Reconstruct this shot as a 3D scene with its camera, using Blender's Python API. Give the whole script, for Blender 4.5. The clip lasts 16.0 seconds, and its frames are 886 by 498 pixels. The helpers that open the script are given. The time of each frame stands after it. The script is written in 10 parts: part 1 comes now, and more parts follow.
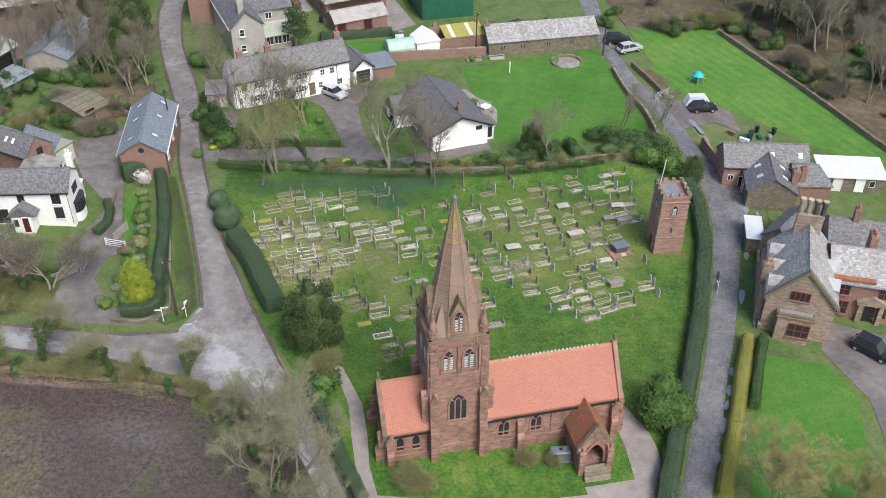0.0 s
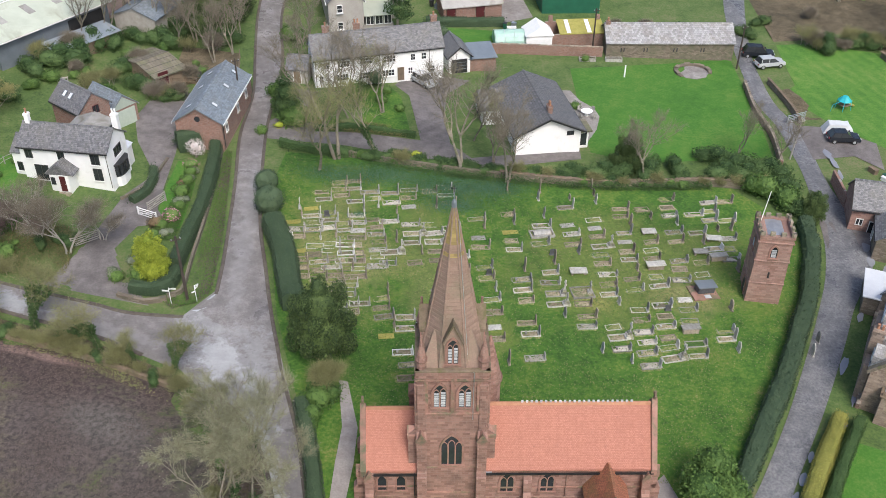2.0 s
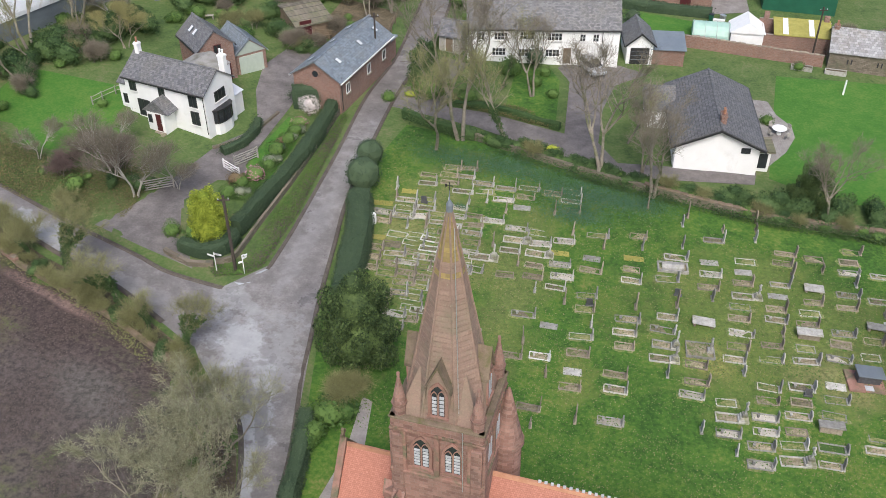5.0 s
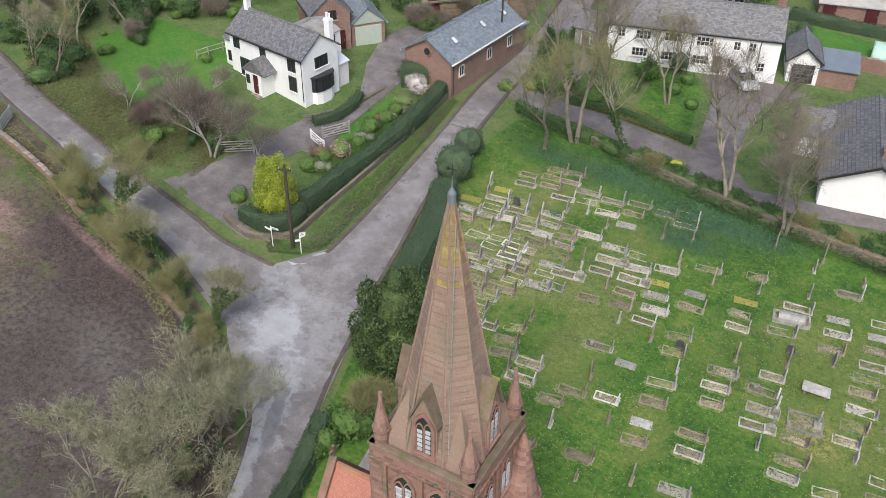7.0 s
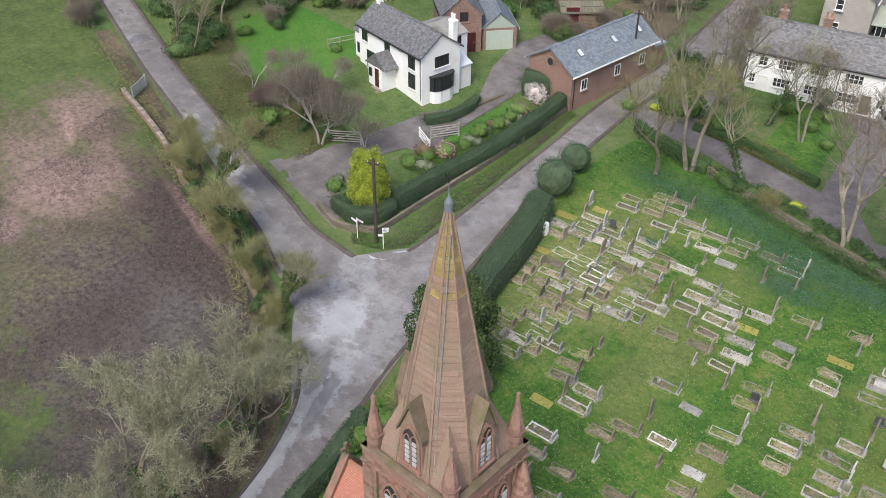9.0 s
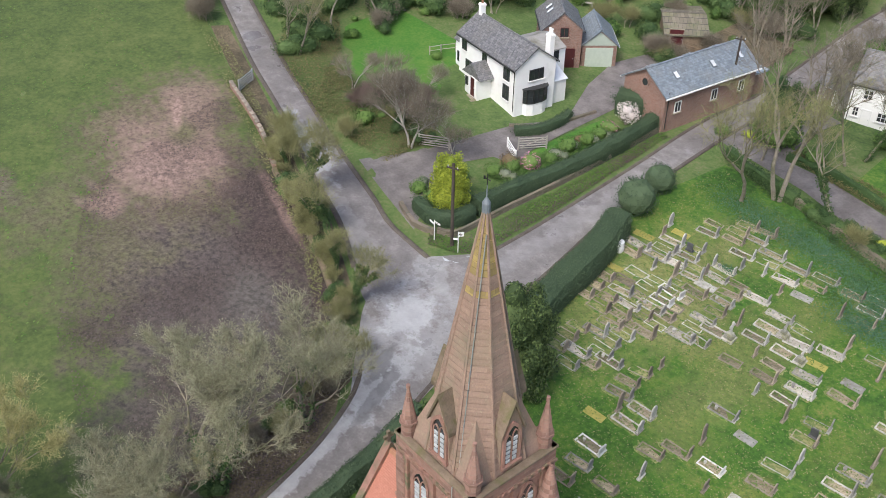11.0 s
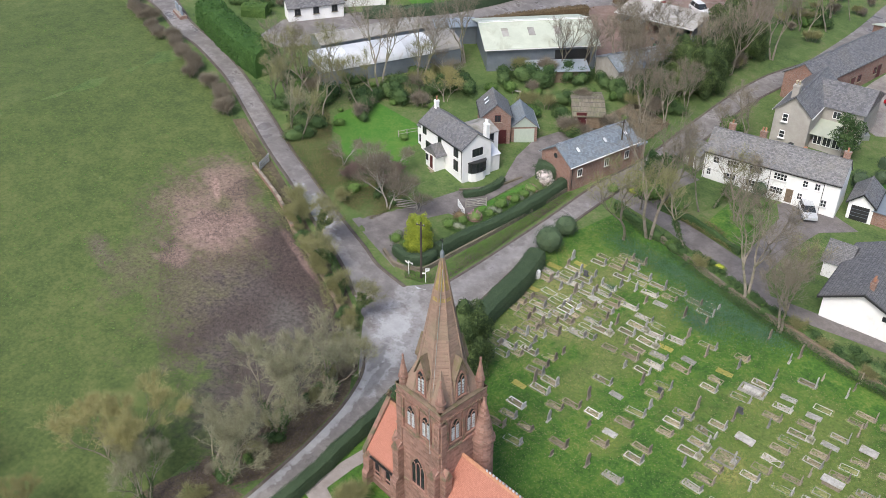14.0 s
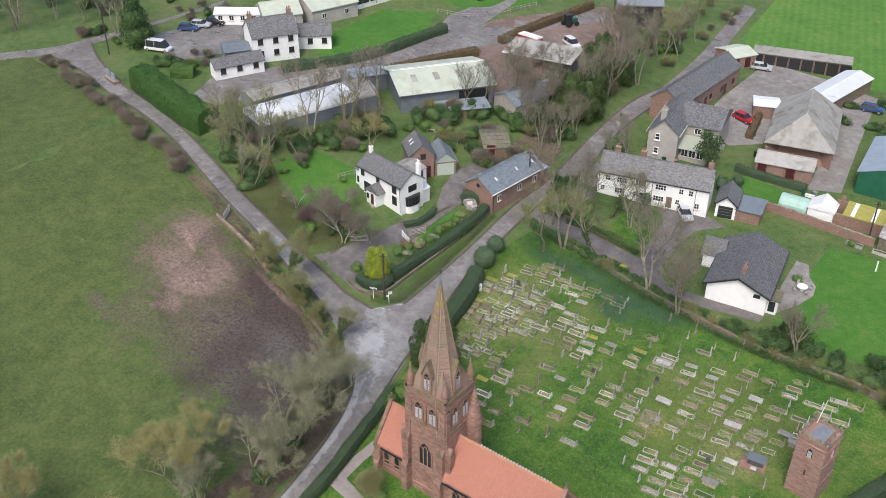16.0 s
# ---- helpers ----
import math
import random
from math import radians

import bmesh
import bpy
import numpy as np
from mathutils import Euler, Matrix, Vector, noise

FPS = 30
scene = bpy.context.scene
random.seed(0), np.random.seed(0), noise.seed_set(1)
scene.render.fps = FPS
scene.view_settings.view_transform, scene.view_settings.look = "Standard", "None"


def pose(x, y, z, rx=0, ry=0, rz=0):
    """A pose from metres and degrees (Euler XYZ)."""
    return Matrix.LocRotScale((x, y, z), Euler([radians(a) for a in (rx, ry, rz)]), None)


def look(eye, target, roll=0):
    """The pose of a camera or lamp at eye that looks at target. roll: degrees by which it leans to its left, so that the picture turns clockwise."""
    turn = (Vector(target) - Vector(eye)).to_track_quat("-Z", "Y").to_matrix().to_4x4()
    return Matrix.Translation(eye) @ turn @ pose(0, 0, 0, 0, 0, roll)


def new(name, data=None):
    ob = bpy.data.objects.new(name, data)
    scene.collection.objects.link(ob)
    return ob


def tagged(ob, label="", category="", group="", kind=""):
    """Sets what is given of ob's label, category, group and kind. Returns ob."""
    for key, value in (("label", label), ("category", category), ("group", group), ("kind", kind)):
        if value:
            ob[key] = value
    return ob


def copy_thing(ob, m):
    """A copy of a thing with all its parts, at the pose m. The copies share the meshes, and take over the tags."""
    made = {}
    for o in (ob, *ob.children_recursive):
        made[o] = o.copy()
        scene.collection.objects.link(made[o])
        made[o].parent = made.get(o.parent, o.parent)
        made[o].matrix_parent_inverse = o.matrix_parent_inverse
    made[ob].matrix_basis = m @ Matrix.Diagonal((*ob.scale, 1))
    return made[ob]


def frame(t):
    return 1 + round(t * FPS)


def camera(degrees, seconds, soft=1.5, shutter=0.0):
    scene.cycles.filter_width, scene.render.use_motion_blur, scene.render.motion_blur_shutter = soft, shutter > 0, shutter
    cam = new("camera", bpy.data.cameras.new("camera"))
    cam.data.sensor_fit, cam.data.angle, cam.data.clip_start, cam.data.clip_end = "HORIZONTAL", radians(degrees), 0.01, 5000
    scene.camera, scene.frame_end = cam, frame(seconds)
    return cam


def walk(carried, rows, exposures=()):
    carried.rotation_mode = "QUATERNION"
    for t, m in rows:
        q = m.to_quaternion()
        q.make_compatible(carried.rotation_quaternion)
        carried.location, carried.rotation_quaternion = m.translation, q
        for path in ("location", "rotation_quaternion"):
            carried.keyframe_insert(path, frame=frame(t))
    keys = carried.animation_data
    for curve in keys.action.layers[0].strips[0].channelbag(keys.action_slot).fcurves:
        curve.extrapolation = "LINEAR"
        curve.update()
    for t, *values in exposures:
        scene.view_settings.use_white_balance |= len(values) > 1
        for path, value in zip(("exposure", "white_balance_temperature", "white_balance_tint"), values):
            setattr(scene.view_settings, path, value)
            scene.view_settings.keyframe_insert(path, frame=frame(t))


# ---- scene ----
# ---------------------------------------------------------------- camera
cam = camera(50.0, 16.0, soft=0.65)
PATH = [
    (0, (-19.55, -58.18, 65.67), (-15.17, -42.78, 53.68), 0.48),
    (0.5, (-16.41, -56.45, 63.65), (-12.75, -40.81, 51.73), 0.69),
    (1, (-12.86, -54.49, 61.75), (-10.02, -38.65, 49.86), 0.62),
    (1.5, (-9.49, -52.24, 60.08), (-7.50, -36.28, 48.18), 0.55),
    (2, (-6.08, -49.82, 58.46), (-5.00, -33.79, 46.56), 0.37),
    (2.5, (-3.26, -47.55, 56.76), (-3.05, -31.47, 44.86), 0.29),
    (3, (-0.67, -45.32, 55.07), (-1.34, -29.23, 43.20), 0.30),
    (3.5, (1.65, -43.01, 53.66), (0.13, -26.99, 41.79), 0.10),
    (4, (3.61, -40.44, 52.67), (1.29, -24.58, 40.72), -0.25),
    (6.5, (9.90, -28.11, 45.10), (3.54, -13.36, 33.18), 0.31),
    (7, (10.75, -26.03, 44.05), (3.60, -11.63, 32.15), 0.50),
    (7.5, (11.63, -24.59, 43.50), (3.76, -10.57, 31.62), 0.56),
    (8, (13.09, -24.01, 43.42), (4.47, -10.40, 31.57), 0.61),
    (8.5, (14.27, -22.83, 43.56), (4.90, -9.72, 31.71), 0.58),
    (9, (15.46, -21.73, 43.41), (5.36, -9.13, 31.61), 0.63),
    (9.5, (16.82, -21.01, 43.30), (6.03, -8.92, 31.58), 0.64),
    (12, (21.91, -21.14, 45.85), (9.79, -10.19, 34.32), 0.56),
    (12.5, (26.05, -24.83, 49.77), (13.86, -13.84, 38.35), 0.38),
    (13, (30.12, -28.83, 53.76), (17.94, -17.71, 42.45), 0.31),
    (13.5, (34.01, -34.12, 57.90), (22.01, -22.62, 46.77), 0.33),
    (14, (37.51, -40.37, 62.39), (25.87, -28.35, 51.43), 0.34),
    (14.5, (40.18, -47.18, 67.51), (29.04, -34.64, 56.62), 0.33),
    (15, (41.85, -53.24, 71.96), (31.26, -40.18, 61.14), 0.32),
    (15.5, (41.37, -57.59, 74.34), (31.32, -44.08, 63.54), 0.36),
    (16, (39.71, -60.07, 75.42), (30.18, -46.17, 64.64), 0.16),
]
walk(cam, [(t, look(eye, target, roll)) for t, eye, target, roll in PATH], exposures=[(0, 0.50), (2, 0.45), (4, 0.38), (9.5, 0.46), (12.5, 0.55), (14.5, 0.42), (16, 0.32)])

# ---------------------------------------------------------------- light: a bright overcast day
world = bpy.data.worlds.new("overcast_sky")
scene.world = world
world.use_nodes = True
wn = world.node_tree
wn.nodes.clear()
sky = wn.nodes.new("ShaderNodeTexSky")
sky.sky_type, sky.sun_disc = "NISHITA", False
sky.sun_elevation, sky.sun_rotation = radians(51), radians(163)
sky.dust_density, sky.air_density = 4.0, 1.0
sat = wn.nodes.new("ShaderNodeHueSaturation")
sat.inputs["Saturation"].default_value = 1.15
back = wn.nodes.new("ShaderNodeBackground")
back.inputs["Strength"].default_value = 0.145
wout = wn.nodes.new("ShaderNodeOutputWorld")
wn.links.new(sky.outputs[0], sat.inputs["Color"])
wn.links.new(sat.outputs[0], back.inputs["Color"])
wn.links.new(back.outputs[0], wout.inputs["Surface"])
sun = new("sun", bpy.data.lights.new("sun", "SUN"))
sun.data.energy, sun.data.angle, sun.data.color = 1.7, radians(22), (0.98, 0.99, 1.0)
sun.matrix_world = look((15, -50, 65), (0, 0, 0))

# ---------------------------------------------------------------- materials
MATS = {}


def ramp(nt, fac, stops):
    r = nt.nodes.new("ShaderNodeValToRGB")
    while len(r.color_ramp.elements) < len(stops):
        r.color_ramp.elements.new(0.5)
    for e, (p, c) in zip(r.color_ramp.elements, stops):
        e.position, e.color = p, (*c, 1)
    nt.links.new(fac, r.inputs[0])
    return r.outputs[0]


def tex_noise(nt, vec, scale, detail=4, rough=0.6, dist=0.0):
    n = nt.nodes.new("ShaderNodeTexNoise")
    n.inputs["Scale"].default_value, n.inputs["Detail"].default_value = scale, detail
    n.inputs["Roughness"].default_value, n.inputs["Distortion"].default_value = rough, dist
    nt.links.new(vec, n.inputs["Vector"])
    return n.outputs["Fac"]


def mixc(nt, fac, a, b, mode="MIX"):
    m = nt.nodes.new("ShaderNodeMix")
    m.data_type, m.blend_type = "RGBA", mode
    for sock, v in ((m.inputs[0], fac), (m.inputs[6], a), (m.inputs[7], b)):
        if isinstance(v, (int, float)):
            sock.default_value = v
        elif isinstance(v, tuple):
            sock.default_value = (*v, 1)
        else:
            nt.links.new(v, sock)
    return m.outputs[2]


def calc(nt, op, a, b=0.0, c=0.0):
    m = nt.nodes.new("ShaderNodeMath")
    m.operation = op
    for sock, v in zip(m.inputs, (a, b, c)):
        if isinstance(v, (int, float)):
            sock.default_value = v
        else:
            nt.links.new(v, sock)
    return m.outputs[0]


def begin(name, rough=0.8, metal=0.0):
    m = bpy.data.materials.new(name)
    m.use_nodes = True
    nt = m.node_tree
    bsdf = nt.nodes["Principled BSDF"]
    bsdf.inputs["Roughness"].default_value, bsdf.inputs["Metallic"].default_value = rough, metal
    MATS[name] = m
    return m, nt, bsdf


def relief(nt, bsdf, height, strength, distance=0.02):
    b = nt.nodes.new("ShaderNodeBump")
    b.inputs["Strength"].default_value, b.inputs["Distance"].default_value = strength, distance
    nt.links.new(height, b.inputs["Height"])
    nt.links.new(b.outputs[0], bsdf.inputs["Normal"])


def obj_coord(nt):
    return nt.nodes.new("ShaderNodeTexCoord").outputs["Object"]


def plain(name, c1, c2, scale=1.5, rough=0.8, bump=0.3, fine=14.0, metal=0.0, per_object=0.15, c3=None, c3_at=0.66):
    """Two-scale mottled surface; pieces that share it differ a little from one another."""
    m, nt, bsdf = begin(name, rough, metal)
    oc = obj_coord(nt)
    big, small = tex_noise(nt, oc, scale, 5), tex_noise(nt, oc, fine, 6, 0.7)
    col = ramp(nt, calc(nt, "ADD", calc(nt, "MULTIPLY", big, 0.6), calc(nt, "MULTIPLY", small, 0.4)), [(0.32, c1), (0.68, c2)])
    if c3:
        stain = tex_noise(nt, oc, scale * 0.37 + 0.05, 6, 0.65, 0.6)
        col = mixc(nt, ramp(nt, stain, [(c3_at - 0.08, (0, 0, 0)), (c3_at + 0.08, (1, 1, 1))]), col, c3)
    if per_object:
        info = nt.nodes.new("ShaderNodeObjectInfo").outputs["Random"]
        hsv = nt.nodes.new("ShaderNodeHueSaturation")
        nt.links.new(calc(nt, "MULTIPLY_ADD", info, per_object * 2, 1 - per_object), hsv.inputs["Value"])
        nt.links.new(col, hsv.inputs["Color"])
        col = hsv.outputs[0]
    nt.links.new(col, bsdf.inputs["Base Color"])
    if bump:
        relief(nt, bsdf, small, bump, 0.03)
    return m


def coursed(name, c1, c2, mortar, bw, bh, rough=0.85, gap=0.012, bump=0.5, slope=1.0, stain=None, stain_amt=0.5, spread=0.5, lichen=None):
    """Courses of bricks, stones, tiles or slates, laid along the longer way of each face."""
    m, nt, bsdf = begin(name, rough)
    tc = nt.nodes.new("ShaderNodeTexCoord")
    oc = tc.outputs["Object"]
    so, sn = nt.nodes.new("ShaderNodeSeparateXYZ"), nt.nodes.new("ShaderNodeSeparateXYZ")
    nt.links.new(oc, so.inputs[0])
    nt.links.new(tc.outputs["Normal"], sn.inputs[0])
    sel = calc(nt, "GREATER_THAN", calc(nt, "ABSOLUTE", sn.outputs[0]), calc(nt, "ABSOLUTE", sn.outputs[1]))
    u = calc(nt, "ADD", calc(nt, "MULTIPLY", so.outputs[1], sel), calc(nt, "MULTIPLY", so.outputs[0], calc(nt, "SUBTRACT", 1.0, sel)))
    cx = nt.nodes.new("ShaderNodeCombineXYZ")
    nt.links.new(u, cx.inputs[0])
    nt.links.new(calc(nt, "MULTIPLY", so.outputs[2], slope), cx.inputs[1])
    br = nt.nodes.new("ShaderNodeTexBrick")
    br.inputs["Scale"].default_value = 1.0
    br.inputs["Brick Width"].default_value, br.inputs["Row Height"].default_value = bw, bh
    br.inputs["Mortar Size"].default_value, br.inputs["Mortar Smooth"].default_value = gap, 0.3
    br.inputs["Color1"].default_value, br.inputs["Color2"].default_value = (0, 0, 0, 1), (1, 1, 1, 1)
    br.inputs["Mortar"].default_value = (0.5, 0.5, 0.5, 1)
    br.inputs["Bias"].default_value = 0.0
    nt.links.new(cx.outputs[0], br.inputs["Vector"])
    big, small = tex_noise(nt, oc, 0.55, 6, 0.65), tex_noise(nt, oc, 9.0, 5, 0.7)
    f = calc(nt, "ADD", calc(nt, "MULTIPLY", br.outputs["Color"], spread), calc(nt, "MULTIPLY", small, 1 - spread))
    col = ramp(nt, f, [(0.15, c1), (0.85, c2)])
    if stain:
        col = mixc(nt, calc(nt, "MULTIPLY", ramp(nt, big, [(0.45, (0, 0, 0)), (0.72, (1, 1, 1))]), stain_amt), col, stain)
    if lichen:
        spots = tex_noise(nt, oc, 2.3, 8, 0.75)
        col = mixc(nt, ramp(nt, spots, [(0.6, (0, 0, 0)), (0.68, (0.8, 0.8, 0.8))]), col, lichen)
    col = mixc(nt, br.outputs["Fac"], col, mortar)
    nt.links.new(col, bsdf.inputs["Base Color"])
    h = calc(nt, "SUBTRACT", calc(nt, "MULTIPLY", small, 0.5), br.outputs["Fac"])
    relief(nt, bsdf, h, bump, 0.03)
    return m


def foliage(name, c1, c2, rough=0.75, spread=1.0):
    """Leaves and twigs that vary from clump to clump and from plant to plant."""
    m, nt, bsdf = begin(name, rough)
    geo = nt.nodes.new("ShaderNodeNewGeometry").outputs["Random Per Island"]
    info = nt.nodes.new("ShaderNodeObjectInfo").outputs["Random"]
    big = tex_noise(nt, obj_coord(nt), 0.8, 4)
    f = calc(nt, "ADD", calc(nt, "MULTIPLY", geo, 0.45), calc(nt, "ADD", calc(nt, "MULTIPLY", big, 0.45), calc(nt, "MULTIPLY", info, 0.15)))
    nt.links.new(ramp(nt, f, [(0.2, c1), (0.85, c2)]), bsdf.inputs["Base Color"])
    bsdf.inputs["Specular IOR Level"].default_value = 0.25
    return m


def ground_mat(name, stops, scales=(0.07, 0.6, 3.5), weights=(0.34, 0.3, 0.36), rough=0.95, bump=0.8, patches=(), wet=None, gain=1.75, stripes=None, fray=(0.16, 1.0, 1.3, 0.8, 2.6), relief_of=(0.55, 1.5), soft=(0.25, 0.56)):
    """Ground cover: three sizes of mottling; patches are (x, y, two radii, turn, colour, strength) of worn or muddy
    earth, and on asphalt of painted sky sheen.
    """
    m, nt, bsdf = begin(name, rough)
    oc = obj_coord(nt)
    ns = [tex_noise(nt, oc, s, 6, 0.65) for s in scales]
    f = None
    for n, w in zip(ns, weights):
        v = calc(nt, "MULTIPLY", n, w)
        f = v if f is None else calc(nt, "ADD", f, v)
    f = calc(nt, "MULTIPLY_ADD", f, gain, 0.5 - 0.5 * gain)
    if stripes:
        dx, dy, width, amount = stripes
        so = nt.nodes.new("ShaderNodeSeparateXYZ")
        nt.links.new(oc, so.inputs[0])
        along = calc(nt, "ADD", calc(nt, "MULTIPLY", so.outputs[0], dy / width * math.pi), calc(nt, "MULTIPLY", so.outputs[1], -dx / width * math.pi))
        along = calc(nt, "ADD", along, calc(nt, "MULTIPLY", tex_noise(nt, oc, 0.12, 3), 3.0))
        f = calc(nt, "ADD", f, calc(nt, "MULTIPLY", calc(nt, "SINE", along, 0.0), amount))
    col = ramp(nt, f, stops)
    if patches:
        ragged = calc(nt, "ADD", calc(nt, "MULTIPLY_ADD", tex_noise(nt, oc, fray[0], 6, 0.65), 2 * fray[1], -fray[1]), calc(nt, "MULTIPLY_ADD", tex_noise(nt, oc, fray[2], 6, 0.7), 2 * fray[3], -fray[3]))
        clods = ramp(nt, tex_noise(nt, oc, fray[4], 8, 0.75), [(0.38, (0, 0, 0)), (0.62, (1, 1, 1))])
    for x, y, rx, ry, turn, c, k in patches:
        mp = nt.nodes.new("ShaderNodeMapping")
        mp.vector_type = "TEXTURE"
        mp.inputs["Location"].default_value = (x, y, 0)
        mp.inputs["Rotation"].default_value = (0, 0, radians(turn))
        mp.inputs["Scale"].default_value = (rx, ry, 1e6)
        nt.links.new(oc, mp.inputs["Vector"])
        ln = nt.nodes.new("ShaderNodeVectorMath")
        ln.operation = "LENGTH"
        nt.links.new(mp.outputs[0], ln.inputs[0])
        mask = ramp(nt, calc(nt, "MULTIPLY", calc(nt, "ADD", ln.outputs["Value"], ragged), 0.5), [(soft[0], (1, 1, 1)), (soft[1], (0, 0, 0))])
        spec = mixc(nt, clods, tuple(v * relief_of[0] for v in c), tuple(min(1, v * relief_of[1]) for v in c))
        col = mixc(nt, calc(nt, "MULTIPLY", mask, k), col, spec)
    nt.links.new(col, bsdf.inputs["Base Color"])
    if wet:
        pud = ramp(nt, tex_noise(nt, oc, wet[0], 5, 0.6), [(wet[1], (0, 0, 0)), (wet[1] + 0.08, (1, 1, 1))])
        mr = nt.nodes.new("ShaderNodeMapRange")
        mr.inputs["To Min"].default_value, mr.inputs["To Max"].default_value = rough, 0.22
        nt.links.new(pud, mr.inputs["Value"])
        nt.links.new(mr.outputs[0], bsdf.inputs["Roughness"])
    relief(nt, bsdf, ns[-1], bump, 0.06)
    return m


GRASS = ground_mat("grass", [(0.3, (0.04, 0.075, 0.02)), (0.5, (0.085, 0.14, 0.035)), (0.7, (0.16, 0.165, 0.075))])
LAWN = ground_mat("lawn_grass", [(0.25, (0.028, 0.11, 0.010)), (0.5, (0.055, 0.165, 0.017)), (0.75, (0.12, 0.205, 0.038))], (0.09, 0.7, 4.0))
MEADOW = ground_mat("mown_meadow_grass", [(0.3, (0.05, 0.145, 0.018)), (0.5, (0.08, 0.2, 0.026)), (0.72, (0.16, 0.235, 0.055))], (0.08, 0.7, 4.0), stripes=(0.25, -0.97, 0.9, 0.04))
YARD_GRASS = ground_mat("churchyard_grass", [(0.28, (0.024, 0.078, 0.009)), (0.48, (0.054, 0.136, 0.015)), (0.62, (0.098, 0.174, 0.024)), (0.8, (0.21, 0.205, 0.068))], (0.1, 0.6, 3.2), gain=2.2,
                        patches=[(19.1, 26.5, 14, 10.5, 0, (0.19, 0.19, 0.06), 0.42), (-11.5, 29.5, 5.5, 12.5, 4, (0.26, 0.235, 0.10), 0.55), (-3, 27, 3.5, 11, 3, (0.21, 0.20, 0.075), 0.42), (23.5, 21.8, 4.5, 4.7, 0, (0.27, 0.23, 0.11), 0.45), (13, 22, 1.8, 2.4, 20, (0.27, 0.25, 0.08), 0.5), (3.5, 17, 1.6, 3, 0, (0.25, 0.25, 0.07), 0.45)])
PASTURE = ground_mat("pasture", [(0.27, (0.04, 0.064, 0.016)), (0.5, (0.076, 0.112, 0.027)), (0.73, (0.135, 0.153, 0.05))], (0.05, 0.45, 2.4), (0.3, 0.3, 0.4), gain=1.8,
                     patches=[(-40.5, 4.5, 19, 10.5, -20, (0.115, 0.098, 0.062), 0.85), (-50, 12, 14, 7, -24, (0.16, 0.12, 0.085), 0.8), (-31.5, 5, 13, 9.5, -25, (0.078, 0.062, 0.057), 0.95), (-24, -3.5, 8.5, 7, -30, (0.08, 0.066, 0.058), 0.92), (-36.5, 12.6, 13, 3.4, -18, (0.062, 0.044, 0.04), 0.95),
                              (-29.3, 5.4, 5, 2.2, -20, (0.105, 0.098, 0.086), 0.5), (-49, 10.3, 7, 4.4, -22, (0.25, 0.172, 0.145), 0.85), (-56, 16.4, 6.5, 3.6, -25, (0.21, 0.145, 0.12), 0.75), (-47.4, 3.3, 2.8, 2, 0, (0.24, 0.16, 0.14), 0.75), (-55.5, -2, 3.6, 1.5, -15, (0.13, 0.10, 0.08), 0.7), (-52.6, 13.4, 2.4, 1.5, -30, (0.10, 0.11, 0.04), 0.6), (-55.2, 14.4, 3.6, 0.55, -32, (0.30, 0.205, 0.17), 0.75), (-38.5, 14, 7.5, 0.5, -17, (0.22, 0.15, 0.13), 0.7)])
SCRUB_EARTH = ground_mat("leaf_litter", [(0.3, (0.05, 0.042, 0.026)), (0.5, (0.105, 0.085, 0.05)), (0.7, (0.18, 0.14, 0.092))], (0.12, 0.8, 5.0), gain=2.2)
# the pale patches paint the sky's reflection on wet asphalt into the base colour
ASPHALT = ground_mat("worn_asphalt_with_sky_sheen", [(0.28, (0.12, 0.108, 0.103)), (0.5, (0.19, 0.175, 0.168)), (0.72, (0.31, 0.292, 0.28))], (0.2, 0.9, 6.0), (0.45, 0.35, 0.2), rough=0.75, bump=0.2, wet=(0.35, 0.54), gain=1.6, fray=(0.42, 1.5, 1.6, 0.9, 0.9), relief_of=(0.9, 1.1), soft=(0.38, 0.54),
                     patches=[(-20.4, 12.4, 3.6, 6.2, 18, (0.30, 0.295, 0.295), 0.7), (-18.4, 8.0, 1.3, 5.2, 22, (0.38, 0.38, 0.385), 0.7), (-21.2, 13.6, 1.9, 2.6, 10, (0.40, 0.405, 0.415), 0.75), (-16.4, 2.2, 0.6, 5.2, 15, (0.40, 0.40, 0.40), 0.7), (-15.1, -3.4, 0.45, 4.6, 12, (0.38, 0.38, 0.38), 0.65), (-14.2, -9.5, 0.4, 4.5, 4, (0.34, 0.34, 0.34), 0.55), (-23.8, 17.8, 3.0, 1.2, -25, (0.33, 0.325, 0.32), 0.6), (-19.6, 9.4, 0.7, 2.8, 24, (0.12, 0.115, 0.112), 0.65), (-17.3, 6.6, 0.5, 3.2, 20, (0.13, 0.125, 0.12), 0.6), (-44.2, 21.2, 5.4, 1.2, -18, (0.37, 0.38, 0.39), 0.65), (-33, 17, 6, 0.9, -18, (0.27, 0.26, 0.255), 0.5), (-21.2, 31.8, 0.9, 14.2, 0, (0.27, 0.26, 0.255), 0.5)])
ROAD_EDGE = ground_mat("muddy_road_edge", [(0.3, (0.06, 0.048, 0.04)), (0.5, (0.105, 0.088, 0.075)), (0.7, (0.15, 0.14, 0.10))], (0.2, 1.2, 9.0))
LANE = ground_mat("wet_lane_asphalt", [(0.33, (0.10, 0.10, 0.105)), (0.5, (0.15, 0.15, 0.155)), (0.68, (0.24, 0.235, 0.23))], (0.25, 0.9, 4.0), rough=0.6, bump=0.25, wet=(0.45, 0.52))
